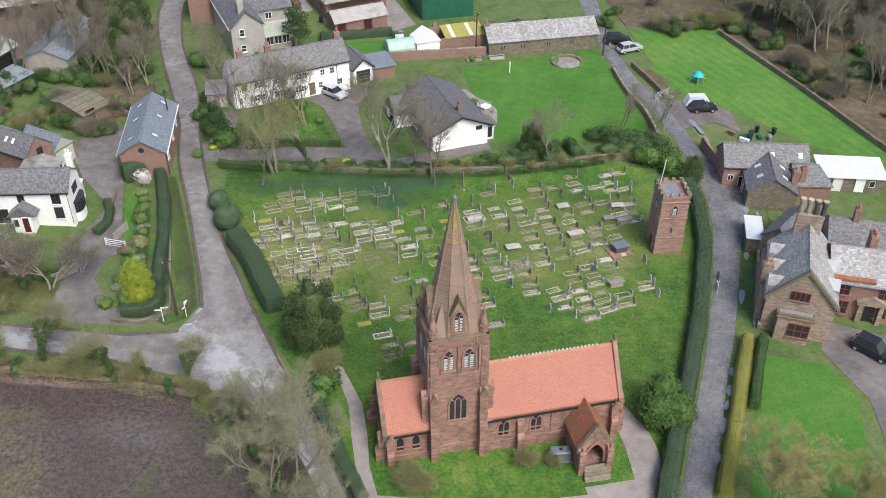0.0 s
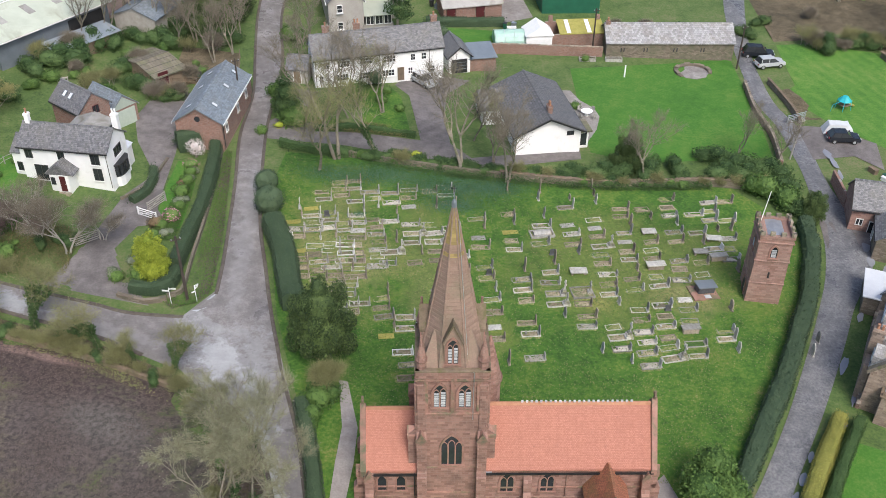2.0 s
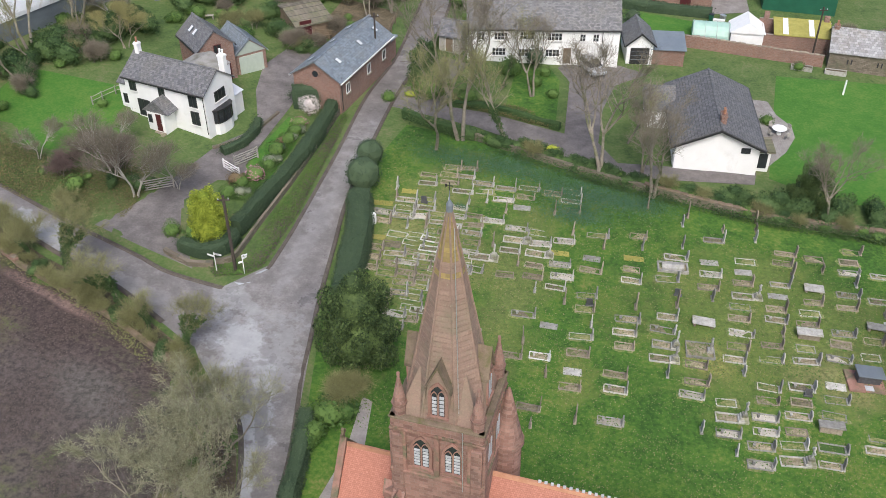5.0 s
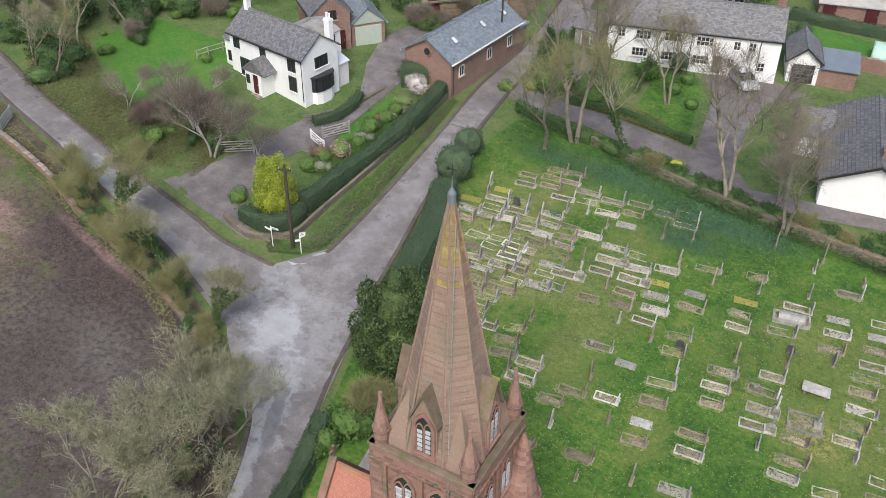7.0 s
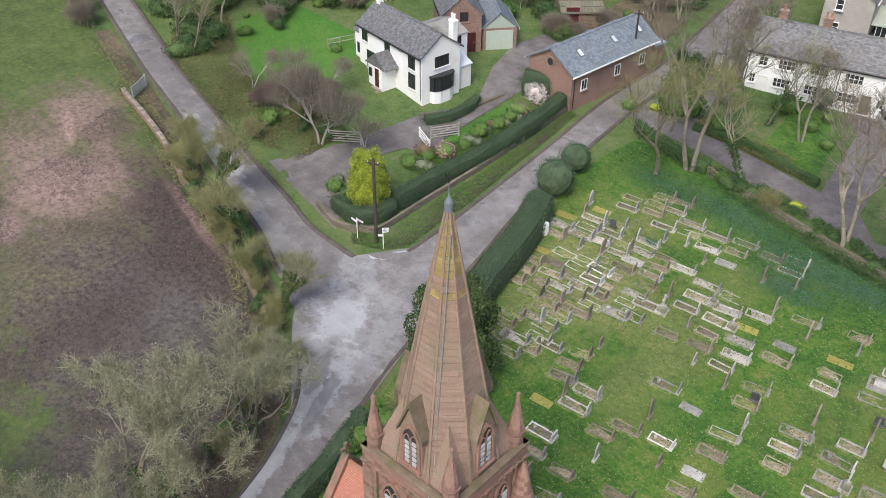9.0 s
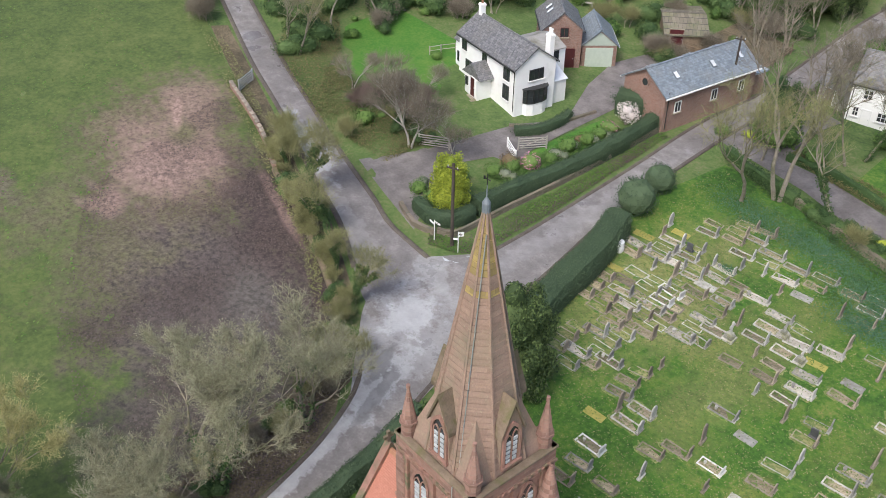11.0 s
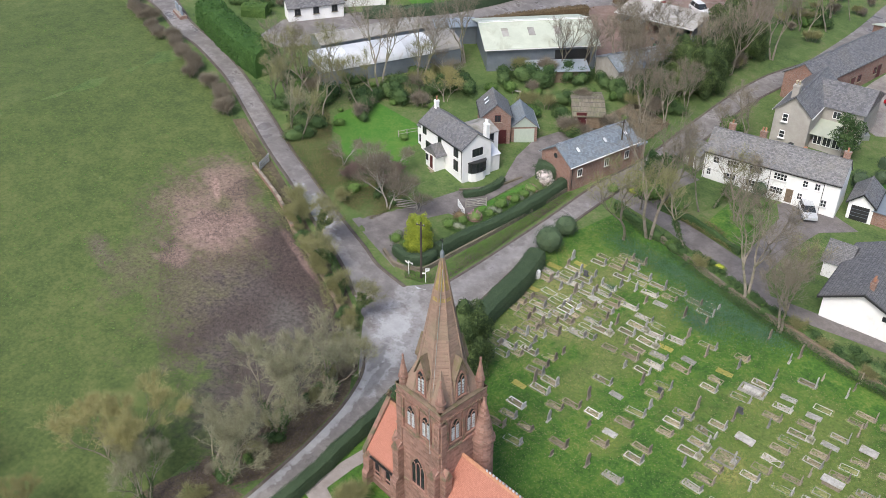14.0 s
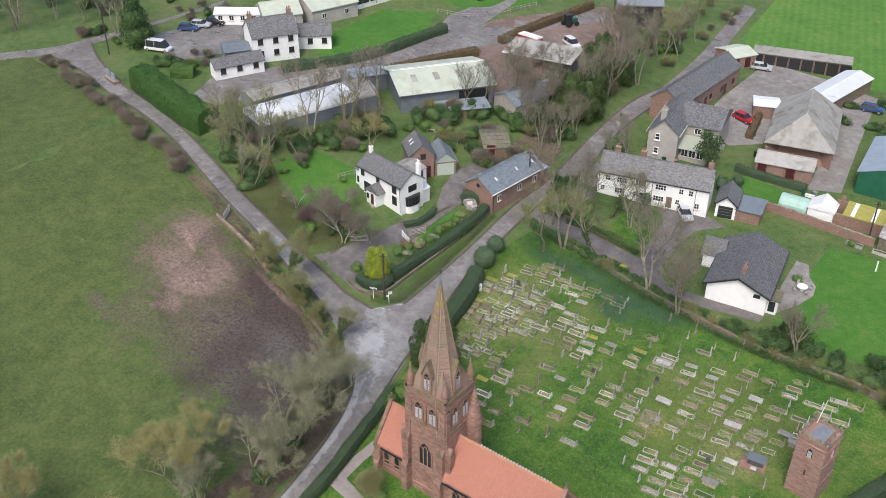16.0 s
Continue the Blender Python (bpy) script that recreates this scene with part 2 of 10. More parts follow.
GRAVEL = ground_mat("gravel", [(0.3, (0.20, 0.175, 0.16)), (0.5, (0.285, 0.255, 0.24)), (0.7, (0.39, 0.36, 0.335))], (0.22, 1.0, 7.0), (0.45, 0.35, 0.2), bump=0.5, gain=1.5)
DRIVE = ground_mat("worn_drive", [(0.3, (0.095, 0.085, 0.08)), (0.5, (0.15, 0.135, 0.13)), (0.7, (0.23, 0.21, 0.20))], (0.22, 0.8, 6.0), (0.45, 0.35, 0.2), rough=0.8, bump=0.3, gain=1.8)
CONCRETE = ground_mat("yard_concrete", [(0.33, (0.17, 0.15, 0.14)), (0.5, (0.25, 0.23, 0.215)), (0.68, (0.35, 0.33, 0.31))], (0.12, 0.8, 10.0), bump=0.2, wet=(0.2, 0.6))
DIRT = ground_mat("bare_dirt", [(0.33, (0.14, 0.09, 0.07)), (0.5, (0.2, 0.14, 0.115)), (0.68, (0.27, 0.2, 0.17))], (0.12, 0.8, 10.0), wet=(0.25, 0.6))
# murky water, its base colour lightened in place of a sky reflection
PUDDLE = plain("puddle_water", (0.22, 0.23, 0.255), (0.29, 0.30, 0.325), 0.6, 0.08, 0.0)

SANDSTONE = coursed("red_sandstone", (0.19, 0.098, 0.076), (0.40, 0.24, 0.192), (0.27, 0.19, 0.155), 0.62, 0.27, stain=(0.085, 0.06, 0.05), stain_amt=0.65, lichen=(0.20, 0.19, 0.13))
SPIRE_STONE = coursed("spire_sandstone", (0.19, 0.125, 0.098), (0.37, 0.258, 0.20), (0.265, 0.185, 0.143), 0.55, 0.27, gap=0.008, bump=0.3, spread=0.25, stain=(0.20, 0.185, 0.125), stain_amt=0.8, lichen=(0.36, 0.32, 0.23))
DRESSED = plain("dressed_sandstone", (0.22, 0.11, 0.085), (0.37, 0.215, 0.17), 1.4, 0.85, 0.4, c3=(0.13, 0.125, 0.075), c3_at=0.56)
MOSSY = plain("mossy_stone", (0.115, 0.085, 0.06), (0.25, 0.19, 0.135), 2.0, 0.95, 0.5, c3=(0.12, 0.11, 0.05), c3_at=0.58)
OLD_STONE = coursed("old_tower_stone", (0.22, 0.12, 0.095), (0.40, 0.25, 0.205), (0.22, 0.16, 0.13), 0.55, 0.24, stain=(0.28, 0.22, 0.18), stain_amt=0.6)
HALL_STONE = coursed("hall_stone", (0.20, 0.145, 0.11), (0.43, 0.335, 0.265), (0.30, 0.25, 0.20), 0.5, 0.24, stain=(0.12, 0.10, 0.085), stain_amt=0.6)
WALL_STONE = coursed("boundary_wall_stone", (0.12, 0.095, 0.072), (0.27, 0.225, 0.18), (0.13, 0.12, 0.09), 0.42, 0.18, stain=(0.09, 0.11, 0.05), stain_amt=0.7)
BRICK = coursed("red_brick", (0.19, 0.095, 0.07), (0.36, 0.215, 0.168), (0.30, 0.26, 0.225), 0.225, 0.075, gap=0.008, stain=(0.16, 0.09, 0.07), stain_amt=0.6)
TILE = coursed("orange_clay_tile", (0.35, 0.14, 0.097), (0.51, 0.23, 0.165), (0.29, 0.118, 0.082), 0.16, 0.13, 0.8, 0.009, 0.4, 1.2, stain=(0.36, 0.15, 0.105), stain_amt=0.4, spread=0.35, lichen=(0.24, 0.11, 0.085))
TILE_OLD = coursed("mossy_clay_tile", (0.30, 0.10, 0.06), (0.46, 0.18, 0.10), (0.15, 0.07, 0.045), 0.18, 0.11, 0.8, 0.010, 0.5, 1.2, stain=(0.20, 0.15, 0.06), stain_amt=0.7, spread=0.7)
SLATE = coursed("grey_slate", (0.10, 0.10, 0.107), (0.205, 0.205, 0.21), (0.045, 0.045, 0.048), 0.3, 0.2, 0.5, 0.008, 0.4, 1.5, stain=(0.19, 0.18, 0.155), stain_amt=0.55, spread=0.75)
SLATE_BLUE = coursed("blue_slate", (0.15, 0.18, 0.21), (0.25, 0.29, 0.325), (0.09, 0.10, 0.115), 0.3, 0.2, 0.42, 0.008, 0.4, 1.5, stain=(0.22, 0.215, 0.19), stain_amt=0.5, spread=0.75)
SLATE_OLD = coursed("lichened_slate", (0.25, 0.245, 0.245), (0.45, 0.445, 0.445), (0.15, 0.15, 0.15), 0.35, 0.24, 0.45, 0.010, 0.5, 1.4, stain=(0.20, 0.17, 0.12), stain_amt=0.6, spread=0.75)
TILE_DARK = coursed("dark_concrete_tile", (0.095, 0.095, 0.10), (0.18, 0.18, 0.185), (0.045, 0.045, 0.048), 0.32, 0.26, 0.65, 0.016, 0.6, 1.9, stain=(0.16, 0.155, 0.14), stain_amt=0.5, spread=0.7)
STONE_SLATE = coursed("mossy_stone_slate", (0.13, 0.115, 0.085), (0.25, 0.22, 0.165), (0.07, 0.06, 0.05), 0.4, 0.28, 0.85, 0.014, 0.6, 1.4, stain=(0.13, 0.15, 0.06), stain_amt=0.8)
WHITE = plain("white_render", (0.78, 0.78, 0.77), (0.87, 0.87, 0.86), 0.7, 0.8, 0.15, 20, per_object=0.03, c3=(0.68, 0.675, 0.64), c3_at=0.66)
PEBBLE = plain("grey_pebbledash", (0.30, 0.28, 0.255), (0.44, 0.42, 0.38), 0.8, 0.9, 0.5, 25, per_object=0.03)
WHITE_PAINT = plain("white_paint", (0.72, 0.72, 0.71), (0.82, 0.82, 0.81), 2, 0.5, 0.05)
# black paint; also the painted shade of openings in the barns and sheds
BLACK_PAINT_AND_SHADE = plain("black_paint_and_shade", (0.018, 0.018, 0.02), (0.035, 0.035, 0.036), 2, 0.45, 0.05)
RED_PAINT = plain("dark_red_paint", (0.22, 0.02, 0.025), (0.33, 0.04, 0.045), 2, 0.5, 0.05)
MAROON = plain("maroon_paint", (0.06, 0.012, 0.014), (0.10, 0.02, 0.022), 2, 0.5, 0.05)
GREEN_PAINT = plain("pale_green_paint", (0.36, 0.42, 0.36), (0.45, 0.51, 0.44), 2, 0.6, 0.05)
TIMBER = plain("weathered_timber", (0.12, 0.085, 0.055), (0.26, 0.20, 0.14), 1.5, 0.85, 0.4)
PALE_TIMBER = plain("grey_weathered_timber", (0.26, 0.24, 0.21), (0.42, 0.40, 0.36), 1.5, 0.85, 0.3)
POLE_WOOD = plain("creosoted_pole", (0.035, 0.027, 0.022), (0.07, 0.055, 0.045), 1.5, 0.85, 0.3)
LEAD = plain("lead_sheet", (0.22, 0.235, 0.26), (0.36, 0.38, 0.41), 1.2, 0.45, 0.15, metal=0.3)
STEEL = plain("grey_sheet_steel", (0.26, 0.31, 0.36), (0.36, 0.41, 0.46), 0.8, 0.45, 0.1, metal=0.2, c3=(0.30, 0.24, 0.19), c3_at=0.68)
STEEL_PALE = plain("pale_roof_sheet", (0.62, 0.64, 0.66), (0.76, 0.78, 0.80), 0.8, 0.45, 0.1, c3=(0.50, 0.47, 0.42), c3_at=0.66)
STEEL_DARK = plain("dark_sheet_steel", (0.13, 0.155, 0.18), (0.20, 0.23, 0.26), 0.8, 0.5, 0.1)
ROOF_GREEN = plain("pale_green_roof_sheet", (0.40, 0.44, 0.355), (0.53, 0.565, 0.47), 0.6, 0.6, 0.1, c3=(0.34, 0.35, 0.27), c3_at=0.62)
ASBESTOS = plain("fibre_cement_sheet", (0.27, 0.26, 0.24), (0.40, 0.385, 0.36), 0.7, 0.9, 0.2, c3=(0.20, 0.19, 0.15), c3_at=0.58)
GREEN_SHEET = plain("dark_green_sheet", (0.012, 0.085, 0.05), (0.022, 0.13, 0.075), 0.8, 0.5, 0.1)
IRON = plain("dark_iron", (0.03, 0.03, 0.032), (0.06, 0.06, 0.06), 2, 0.5, 0.1, metal=0.6)
GALV = plain("galvanised_steel", (0.42, 0.44, 0.45), (0.56, 0.58, 0.59), 2, 0.4, 0.05, metal=0.6)
TERRACOTTA = plain("terracotta", (0.32, 0.15, 0.085), (0.45, 0.24, 0.15), 2, 0.85, 0.2)
BUFF = plain("buff_chimney_pot", (0.33, 0.29, 0.20), (0.46, 0.41, 0.30), 2, 0.85, 0.2)
GLASS = plain("dark_window_glass", (0.02, 0.023, 0.026), (0.045, 0.05, 0.055), 1.0, 0.06, 0.0)
LEADED = plain("pale_louvre_board", (0.36, 0.38, 0.40), (0.52, 0.54, 0.56), 2, 0.6, 0.1)
RUBBER = plain("black_rubber", (0.012, 0.012, 0.012), (0.025, 0.025, 0.025), 3, 0.8, 0.1)
MARBLE_W = plain("white_marble", (0.50, 0.50, 0.48), (0.70, 0.70, 0.68), 1.5, 0.5, 0.1)
GRAVE_GREY = plain("weathered_grey_gravestone", (0.22, 0.215, 0.195), (0.48, 0.465, 0.43), 2.5, 0.9, 0.4, per_object=0.4, c3=(0.21, 0.21, 0.13), c3_at=0.6)
GRAVE_SAND = plain("weathered_sandstone_gravestone", (0.17, 0.14, 0.11), (0.36, 0.305, 0.245), 2.5, 0.9, 0.4, per_object=0.35, c3=(0.19, 0.19, 0.10), c3_at=0.58)
GRAVE_DARK = plain("dark_polished_granite", (0.045, 0.047, 0.052), (0.10, 0.102, 0.11), 4, 0.4, 0.05, per_object=0.2)
GRAVE_FILL = plain("grave_bed_moss_and_chippings", (0.115, 0.10, 0.055), (0.40, 0.335, 0.24), 2.2, 0.95, 0.8, 9, per_object=0.4, c3=(0.10, 0.145, 0.035), c3_at=0.55)
GRAVE_GREEN = plain("green_glass_chippings", (0.05, 0.15, 0.11), (0.09, 0.22, 0.16), 3, 0.7, 0.5, 20)
MOSS_YELLOW = plain("yellow_moss", (0.22, 0.21, 0.045), (0.36, 0.32, 0.09), 2, 0.95, 0.6, 10)
BARK = plain("grey_brown_bark", (0.15, 0.13, 0.10), (0.31, 0.275, 0.225), 2.0, 0.9, 0.5, 10, per_object=0.2, c3=(0.13, 0.14, 0.07), c3_at=0.56)
BARK_PALE = plain("pale_birch_bark", (0.27, 0.255, 0.22), (0.46, 0.44, 0.39), 2.0, 0.9, 0.4, 10, per_object=0.15)
TWIG = foliage("bare_twigs", (0.10, 0.085, 0.062), (0.30, 0.265, 0.205))
TWIG_GREEN = foliage("budding_twigs", (0.105, 0.105, 0.045), (0.34, 0.34, 0.16))
TWIG_YELLOW = foliage("pale_catkin_twigs", (0.16, 0.15, 0.055), (0.44, 0.41, 0.19))
YEW = foliage("dark_yew_needles", (0.012, 0.03, 0.012), (0.14, 0.20, 0.065))
HEDGE_LEAF = foliage("clipped_hedge_leaves", (0.035, 0.062, 0.034), (0.085, 0.125, 0.066))
IVY = foliage("ivy_leaves", (0.02, 0.05, 0.016), (0.10, 0.16, 0.055))
GOLD_LEAF = foliage("golden_conifer_leaves", (0.12, 0.18, 0.02), (0.42, 0.47, 0.06))
HEDGE_GREEN = foliage("green_hedge_leaves", (0.025, 0.07, 0.016), (0.075, 0.15, 0.035))
LAUREL = foliage("laurel_leaves", (0.035, 0.08, 0.02), (0.12, 0.20, 0.05))
YELLOW_HEDGE = foliage("mossy_yellow_hedge_leaves", (0.12, 0.135, 0.03), (0.36, 0.34, 0.085))
PINK = foliage("pink_rhododendron_flowers", (0.42, 0.12, 0.22), (0.68, 0.32, 0.45))
HEATHER = foliage("grey_green_leaves", (0.09, 0.12, 0.07), (0.25, 0.27, 0.19))
BLOSSOM = foliage("white_magnolia_blossom", (0.58, 0.50, 0.48), (0.80, 0.75, 0.72))
BRACKEN = foliage("brown_bracken", (0.075, 0.055, 0.03), (0.19, 0.14, 0.08))
DAFF = foliage("daffodil_leaves", (0.045, 0.12, 0.06), (0.12, 0.215, 0.135))
PURPLE_TWIG = foliage("purple_brown_twigs", (0.09, 0.062, 0.055), (0.24, 0.18, 0.165))
TWIG_GREY = foliage("lichened_grey_twigs", (0.105, 0.105, 0.065), (0.40, 0.395, 0.255))
SPIRE_TOP = coursed("lichened_spire_tip", (0.22, 0.165, 0.07), (0.42, 0.315, 0.115), (0.25, 0.19, 0.10), 0.7, 0.3, stain=(0.30, 0.24, 0.09), stain_amt=0.6)
WORN_TURF = plain("worn_turf", (0.075, 0.145, 0.025), (0.36, 0.315, 0.155), 2.4, 0.95, 0.6, 6, per_object=0.2, c3=(0.045, 0.135, 0.015), c3_at=0.56)

# ---------------------------------------------------------------- terrain and builders
def gz(x, y):
    """Height of the ground: nearly level, falling a little from the farms towards the hall."""
    u, v = min(max(x, -90), 60) / 50, min(max(y, -40), 110) / 50
    return -1.450 - 2.611 * u + 1.473 * v + 0.777 * u * u


def mesh_of(name, bm, mats):
    me = bpy.data.meshes.new(name)
    bm.to_mesh(me)
    bm.free()
    for m in mats if isinstance(mats, (list, tuple)) else (mats,):
        me.materials.append(m)
    return me


def part(name, bm, material, parent, label="", m=None):
    """One mesh object under a thing or a part."""
    ob = new(name, mesh_of(name, bm, material))
    ob.parent = parent
    if m is not None:
        ob.matrix_local = m
    return tagged(ob, label)


def piece(name, me, parent, m):
    ob = new(name, me)
    ob.parent, ob.matrix_local = parent, m
    return ob


def thing(name, m, label, category, group="", kind=""):
    ob = new(name)
    ob.empty_display_size = 0.2
    ob.matrix_world = m
    return tagged(ob, label, category, group, kind)


def solo(name, bm, mats, m, label, category, group="", kind=""):
    ob = new(name, mesh_of(name, bm, mats))
    ob.matrix_world = m
    return tagged(ob, label, category, group, kind)


def on_ground(x, y, rz=0.0, lift=0.0):
    return pose(x, y, gz(x, y) + lift, 0, 0, rz)


def box(bm, x0, x1, y0, y1, z0, z1, bevel=0.0, m=None):
    v = [bm.verts.new((x, y, z)) for z in (z0, z1) for x, y in ((x0, y0), (x1, y0), (x1, y1), (x0, y1))]
    fs = [bm.faces.new([v[i] for i in q]) for q in ((3, 2, 1, 0), (4, 5, 6, 7), (0, 1, 5, 4), (1, 2, 6, 5), (2, 3, 7, 6), (3, 0, 4, 7))]
    if bevel:
        es = list({e for f in fs for e in f.edges})
        r = bmesh.ops.bevel(bm, geom=es, offset=bevel, segments=1, affect="EDGES", profile=0.5)
        v = list({w for f in r["faces"] for w in f.verts} | {w for w in v if w.is_valid})
    if m is not None:
        bmesh.ops.transform(bm, matrix=m, verts=[w for w in v if w.is_valid])
    return v


def prism(bm, outline, z0, z1, m=None, top=None):
    """An outline of (x, y) raised from z0 to z1; top: another outline of as many points for a taper."""
    top = top or outline
    a = [bm.verts.new((x, y, z0)) for x, y in outline]
    b = [bm.verts.new((x, y, z1)) for x, y in top]
    n = len(a)
    bm.faces.new(a[::-1])
    bm.faces.new(b)
    for i in range(n):
        bm.faces.new((a[i], a[(i + 1) % n], b[(i + 1) % n], b[i]))
    if m is not None:
        bmesh.ops.transform(bm, matrix=m, verts=a + b)
    return a + b


def upright(bm, outline, y0, y1, m=None):
    """An outline of (x, z) with depth from y0 to y1."""
    a = [bm.verts.new((x, y0, z)) for x, z in outline]
    b = [bm.verts.new((x, y1, z)) for x, z in outline]
    n = len(a)
    bm.faces.new(a)
    bm.faces.new(b[::-1])
    for i in range(n):
        bm.faces.new((a[i], b[i], b[(i + 1) % n], a[(i + 1) % n]))
    if m is not None:
        bmesh.ops.transform(bm, matrix=m, verts=a + b)
    return a + b


def ring(r, n, turn=0.0, cx=0.0, cy=0.0):
    return [(cx + r * math.cos(turn + 2 * math.pi * i / n), cy + r * math.sin(turn + 2 * math.pi * i / n)) for i in range(n)]


def cone(bm, r0, r1, z0, z1, n=8, turn=0.0, cx=0.0, cy=0.0):
    return prism(bm, ring(r0, n, turn, cx, cy), z0, z1, None, ring(max(r1, 0.004), n, turn, cx, cy))


def tube(bm, p0, p1, r0, r1, n=5):
    """A tapered stick from p0 to p1."""
    p0, p1 = Vector(p0), Vector(p1)
    d = p1 - p0
    if d.length < 1e-5:
        return
    q = d.to_track_quat("Z", "Y").to_matrix()
    a, b = [], []
    for i in range(n):
        c = q @ Vector((math.cos(2 * math.pi * i / n), math.sin(2 * math.pi * i / n), 0))
        a.append(bm.verts.new(p0 + c * r0))
        b.append(bm.verts.new(p1 + c * r1))
    for i in range(n):
        bm.faces.new((a[i], a[(i + 1) % n], b[(i + 1) % n], b[i]))
    bm.faces.new(b)
    bm.faces.new(a[::-1])


def shape(fn, *args, **kw):
    bm = bmesh.new()
    fn(bm, *args, **kw)
    return bm


def boxes(*rows, bevel=0.0):
    bm = bmesh.new()
    for r in rows:
        box(bm, *r, bevel=bevel)
    return bm


# ---- strips and areas that lie on the ground
def smooth_line(pts, step=2.5):
    pts = [Vector(p) for p in pts]
    out = []
    for i in range(len(pts) - 1):
        p0, p1, p2, p3 = pts[max(i - 1, 0)], pts[i], pts[i + 1], pts[min(i + 2, len(pts) - 1)]
        n = max(2, int((p2 - p1).length / step))
        for k in range(n):
            t = k / n
            out.append(0.5 * ((2 * p1) + (p2 - p0) * t + (2 * p0 - 5 * p1 + 4 * p2 - p3) * t * t + (3 * p1 - p0 - 3 * p2 + p3) * t ** 3))
    return out + [pts[-1]]


def strip(name, left, right, mat, lift, label, category):
    """A road between two edges given from one end to the other."""
    n = 90
    bm = bmesh.new()

    def even(pts):
        s = smooth_line(pts, 1.0)
        d = [0.0]
        for a, b in zip(s, s[1:]):
            d.append(d[-1] + (b - a).length)
        xs, ys = np.interp(np.linspace(0, d[-1], n + 1), d, [p.x for p in s]), np.interp(np.linspace(0, d[-1], n + 1), d, [p.y for p in s])
        return list(zip(xs, ys))

    rows = []
    for (ax, ay), (bx, by) in zip(even(left), even(right)):
        row = []
        for k in range(7):
            f = k / 6
            x, y = ax + (bx - ax) * f, ay + (by - ay) * f
            row.append(bm.verts.new((x, y, gz(x, y) + lift + (0.03 * (1 - (2 * f - 1) ** 2) if 0 < k < 6 else -0.06))))
        rows.append(row)
    for r, s in zip(rows, rows[1:]):
        for k in range(6):
            bm.faces.new((r[k], r[k + 1], s[k + 1], s[k]))
    bmesh.ops.recalc_face_normals(bm, faces=bm.faces)
    if sum(f.normal.z for f in bm.faces) < 0:
        bmesh.ops.reverse_faces(bm, faces=bm.faces)
    return tagged(new(name, mesh_of(name, bm, mat)), label, category, kind="structure")


def area(name, outline, mat, lift, label, category, cell=3.0, rough=0.0):
    """A patch of ground cover that follows the land."""
    bm = bmesh.new()
    f = bm.faces.new([bm.verts.new((x, y, 0)) for x, y in outline])
    if f.normal.z < 0:
        f.normal_flip()
    xs, ys = [p[0] for p in outline], [p[1] for p in outline]
    for axis, lo, hi in ((0, min(xs), max(xs)), (1, min(ys), max(ys))):
        c = lo + cell
        while c < hi:
            co, no = [0, 0, 0], [0, 0, 0]
            co[axis], no[axis] = c, 1
            bmesh.ops.bisect_plane(bm, geom=bm.verts[:] + bm.edges[:] + bm.faces[:], plane_co=co, plane_no=no)
            c += cell
    for v in bm.verts:
        v.co.z = gz(v.co.x, v.co.y) + lift - (0.05 if v.is_boundary else 0) + rough * noise.noise(v.co * 0.3)
    bmesh.ops.recalc_face_normals(bm, faces=bm.faces)
    if sum(q.normal.z for q in bm.faces) < 0:
        bmesh.ops.reverse_faces(bm, faces=bm.faces)
    return tagged(new(name, mesh_of(name, bm, mat)), label, category, kind="structure")


# ---- building parts; walls stand along local x (ridge) and y
def facing(side, along, z, out):
    """Pose on a wall: local x runs along the wall, local -y points out of it."""
    if side == "s":
        return pose(along, -out, z)
    if side == "n":
        return pose(along, out, z, 0, 0, 180)
    if side == "e":
        return pose(out, along, z, 0, 0, 90)
    return pose(-out, along, z, 0, 0, -90)


def window(parent, m, w, h, frame_mat, cols=2, rows=1, sill=None, glass=None, name="window"):
    """A framed window with panes set back between the bars, and a sill."""
    t, d = 0.07, 0.09
    bm = boxes((-w / 2, -w / 2 + t, -d, 0.05, 0, h), (w / 2 - t, w / 2, -d, 0.05, 0, h), (-w / 2 + t, w / 2 - t, -d, 0.05, 0, t), (-w / 2 + t, w / 2 - t, -d, 0.05, h - t, h))
    win = part(name, bm, frame_mat, parent, "", m)
    for i in range(1, cols):
        x = -w / 2 + w * i / cols
        part("glazing_bar", boxes((x - 0.03, x + 0.03, -d + 0.01, 0, t, h - t)), frame_mat, win)
    for i in range(1, rows):
        z = h * i / rows
        part("glazing_bar", boxes((-w / 2 + t, w / 2 - t, -d + 0.015, 0, z - 0.025, z + 0.025)), frame_mat, win)
    part("pane", boxes((-w / 2 + t, w / 2 - t, -d + 0.04, -d + 0.05, t, h - t)), glass or GLASS, win)
    if sill:
        part("sill", boxes((-w / 2 - 0.1, w / 2 + 0.1, -d - 0.1, 0.02, -0.1, -0.004)), sill, win)
    return win


def door(parent, m, w, h, mat, frame_mat, name="door"):
    d = part(name, boxes((-w / 2, w / 2, -0.06, 0.03, 0.02, h)), mat, parent, "", m)
    part("door_frame", boxes((-w / 2 - 0.08, -w / 2 - 0.003, -0.1, 0.03, 0, h + 0.08), (w / 2 + 0.003, w / 2 + 0.08, -0.1, 0.03, 0, h + 0.08), (-w / 2 - 0.003, w / 2 + 0.003, -0.1, 0.03, h + 0.004, h + 0.08)), frame_mat, d)
    part("door_handle", boxes((w / 2 - 0.14, w / 2 - 0.08, -0.12, -0.06, h * 0.48, h * 0.52)), GALV, d)
    return d


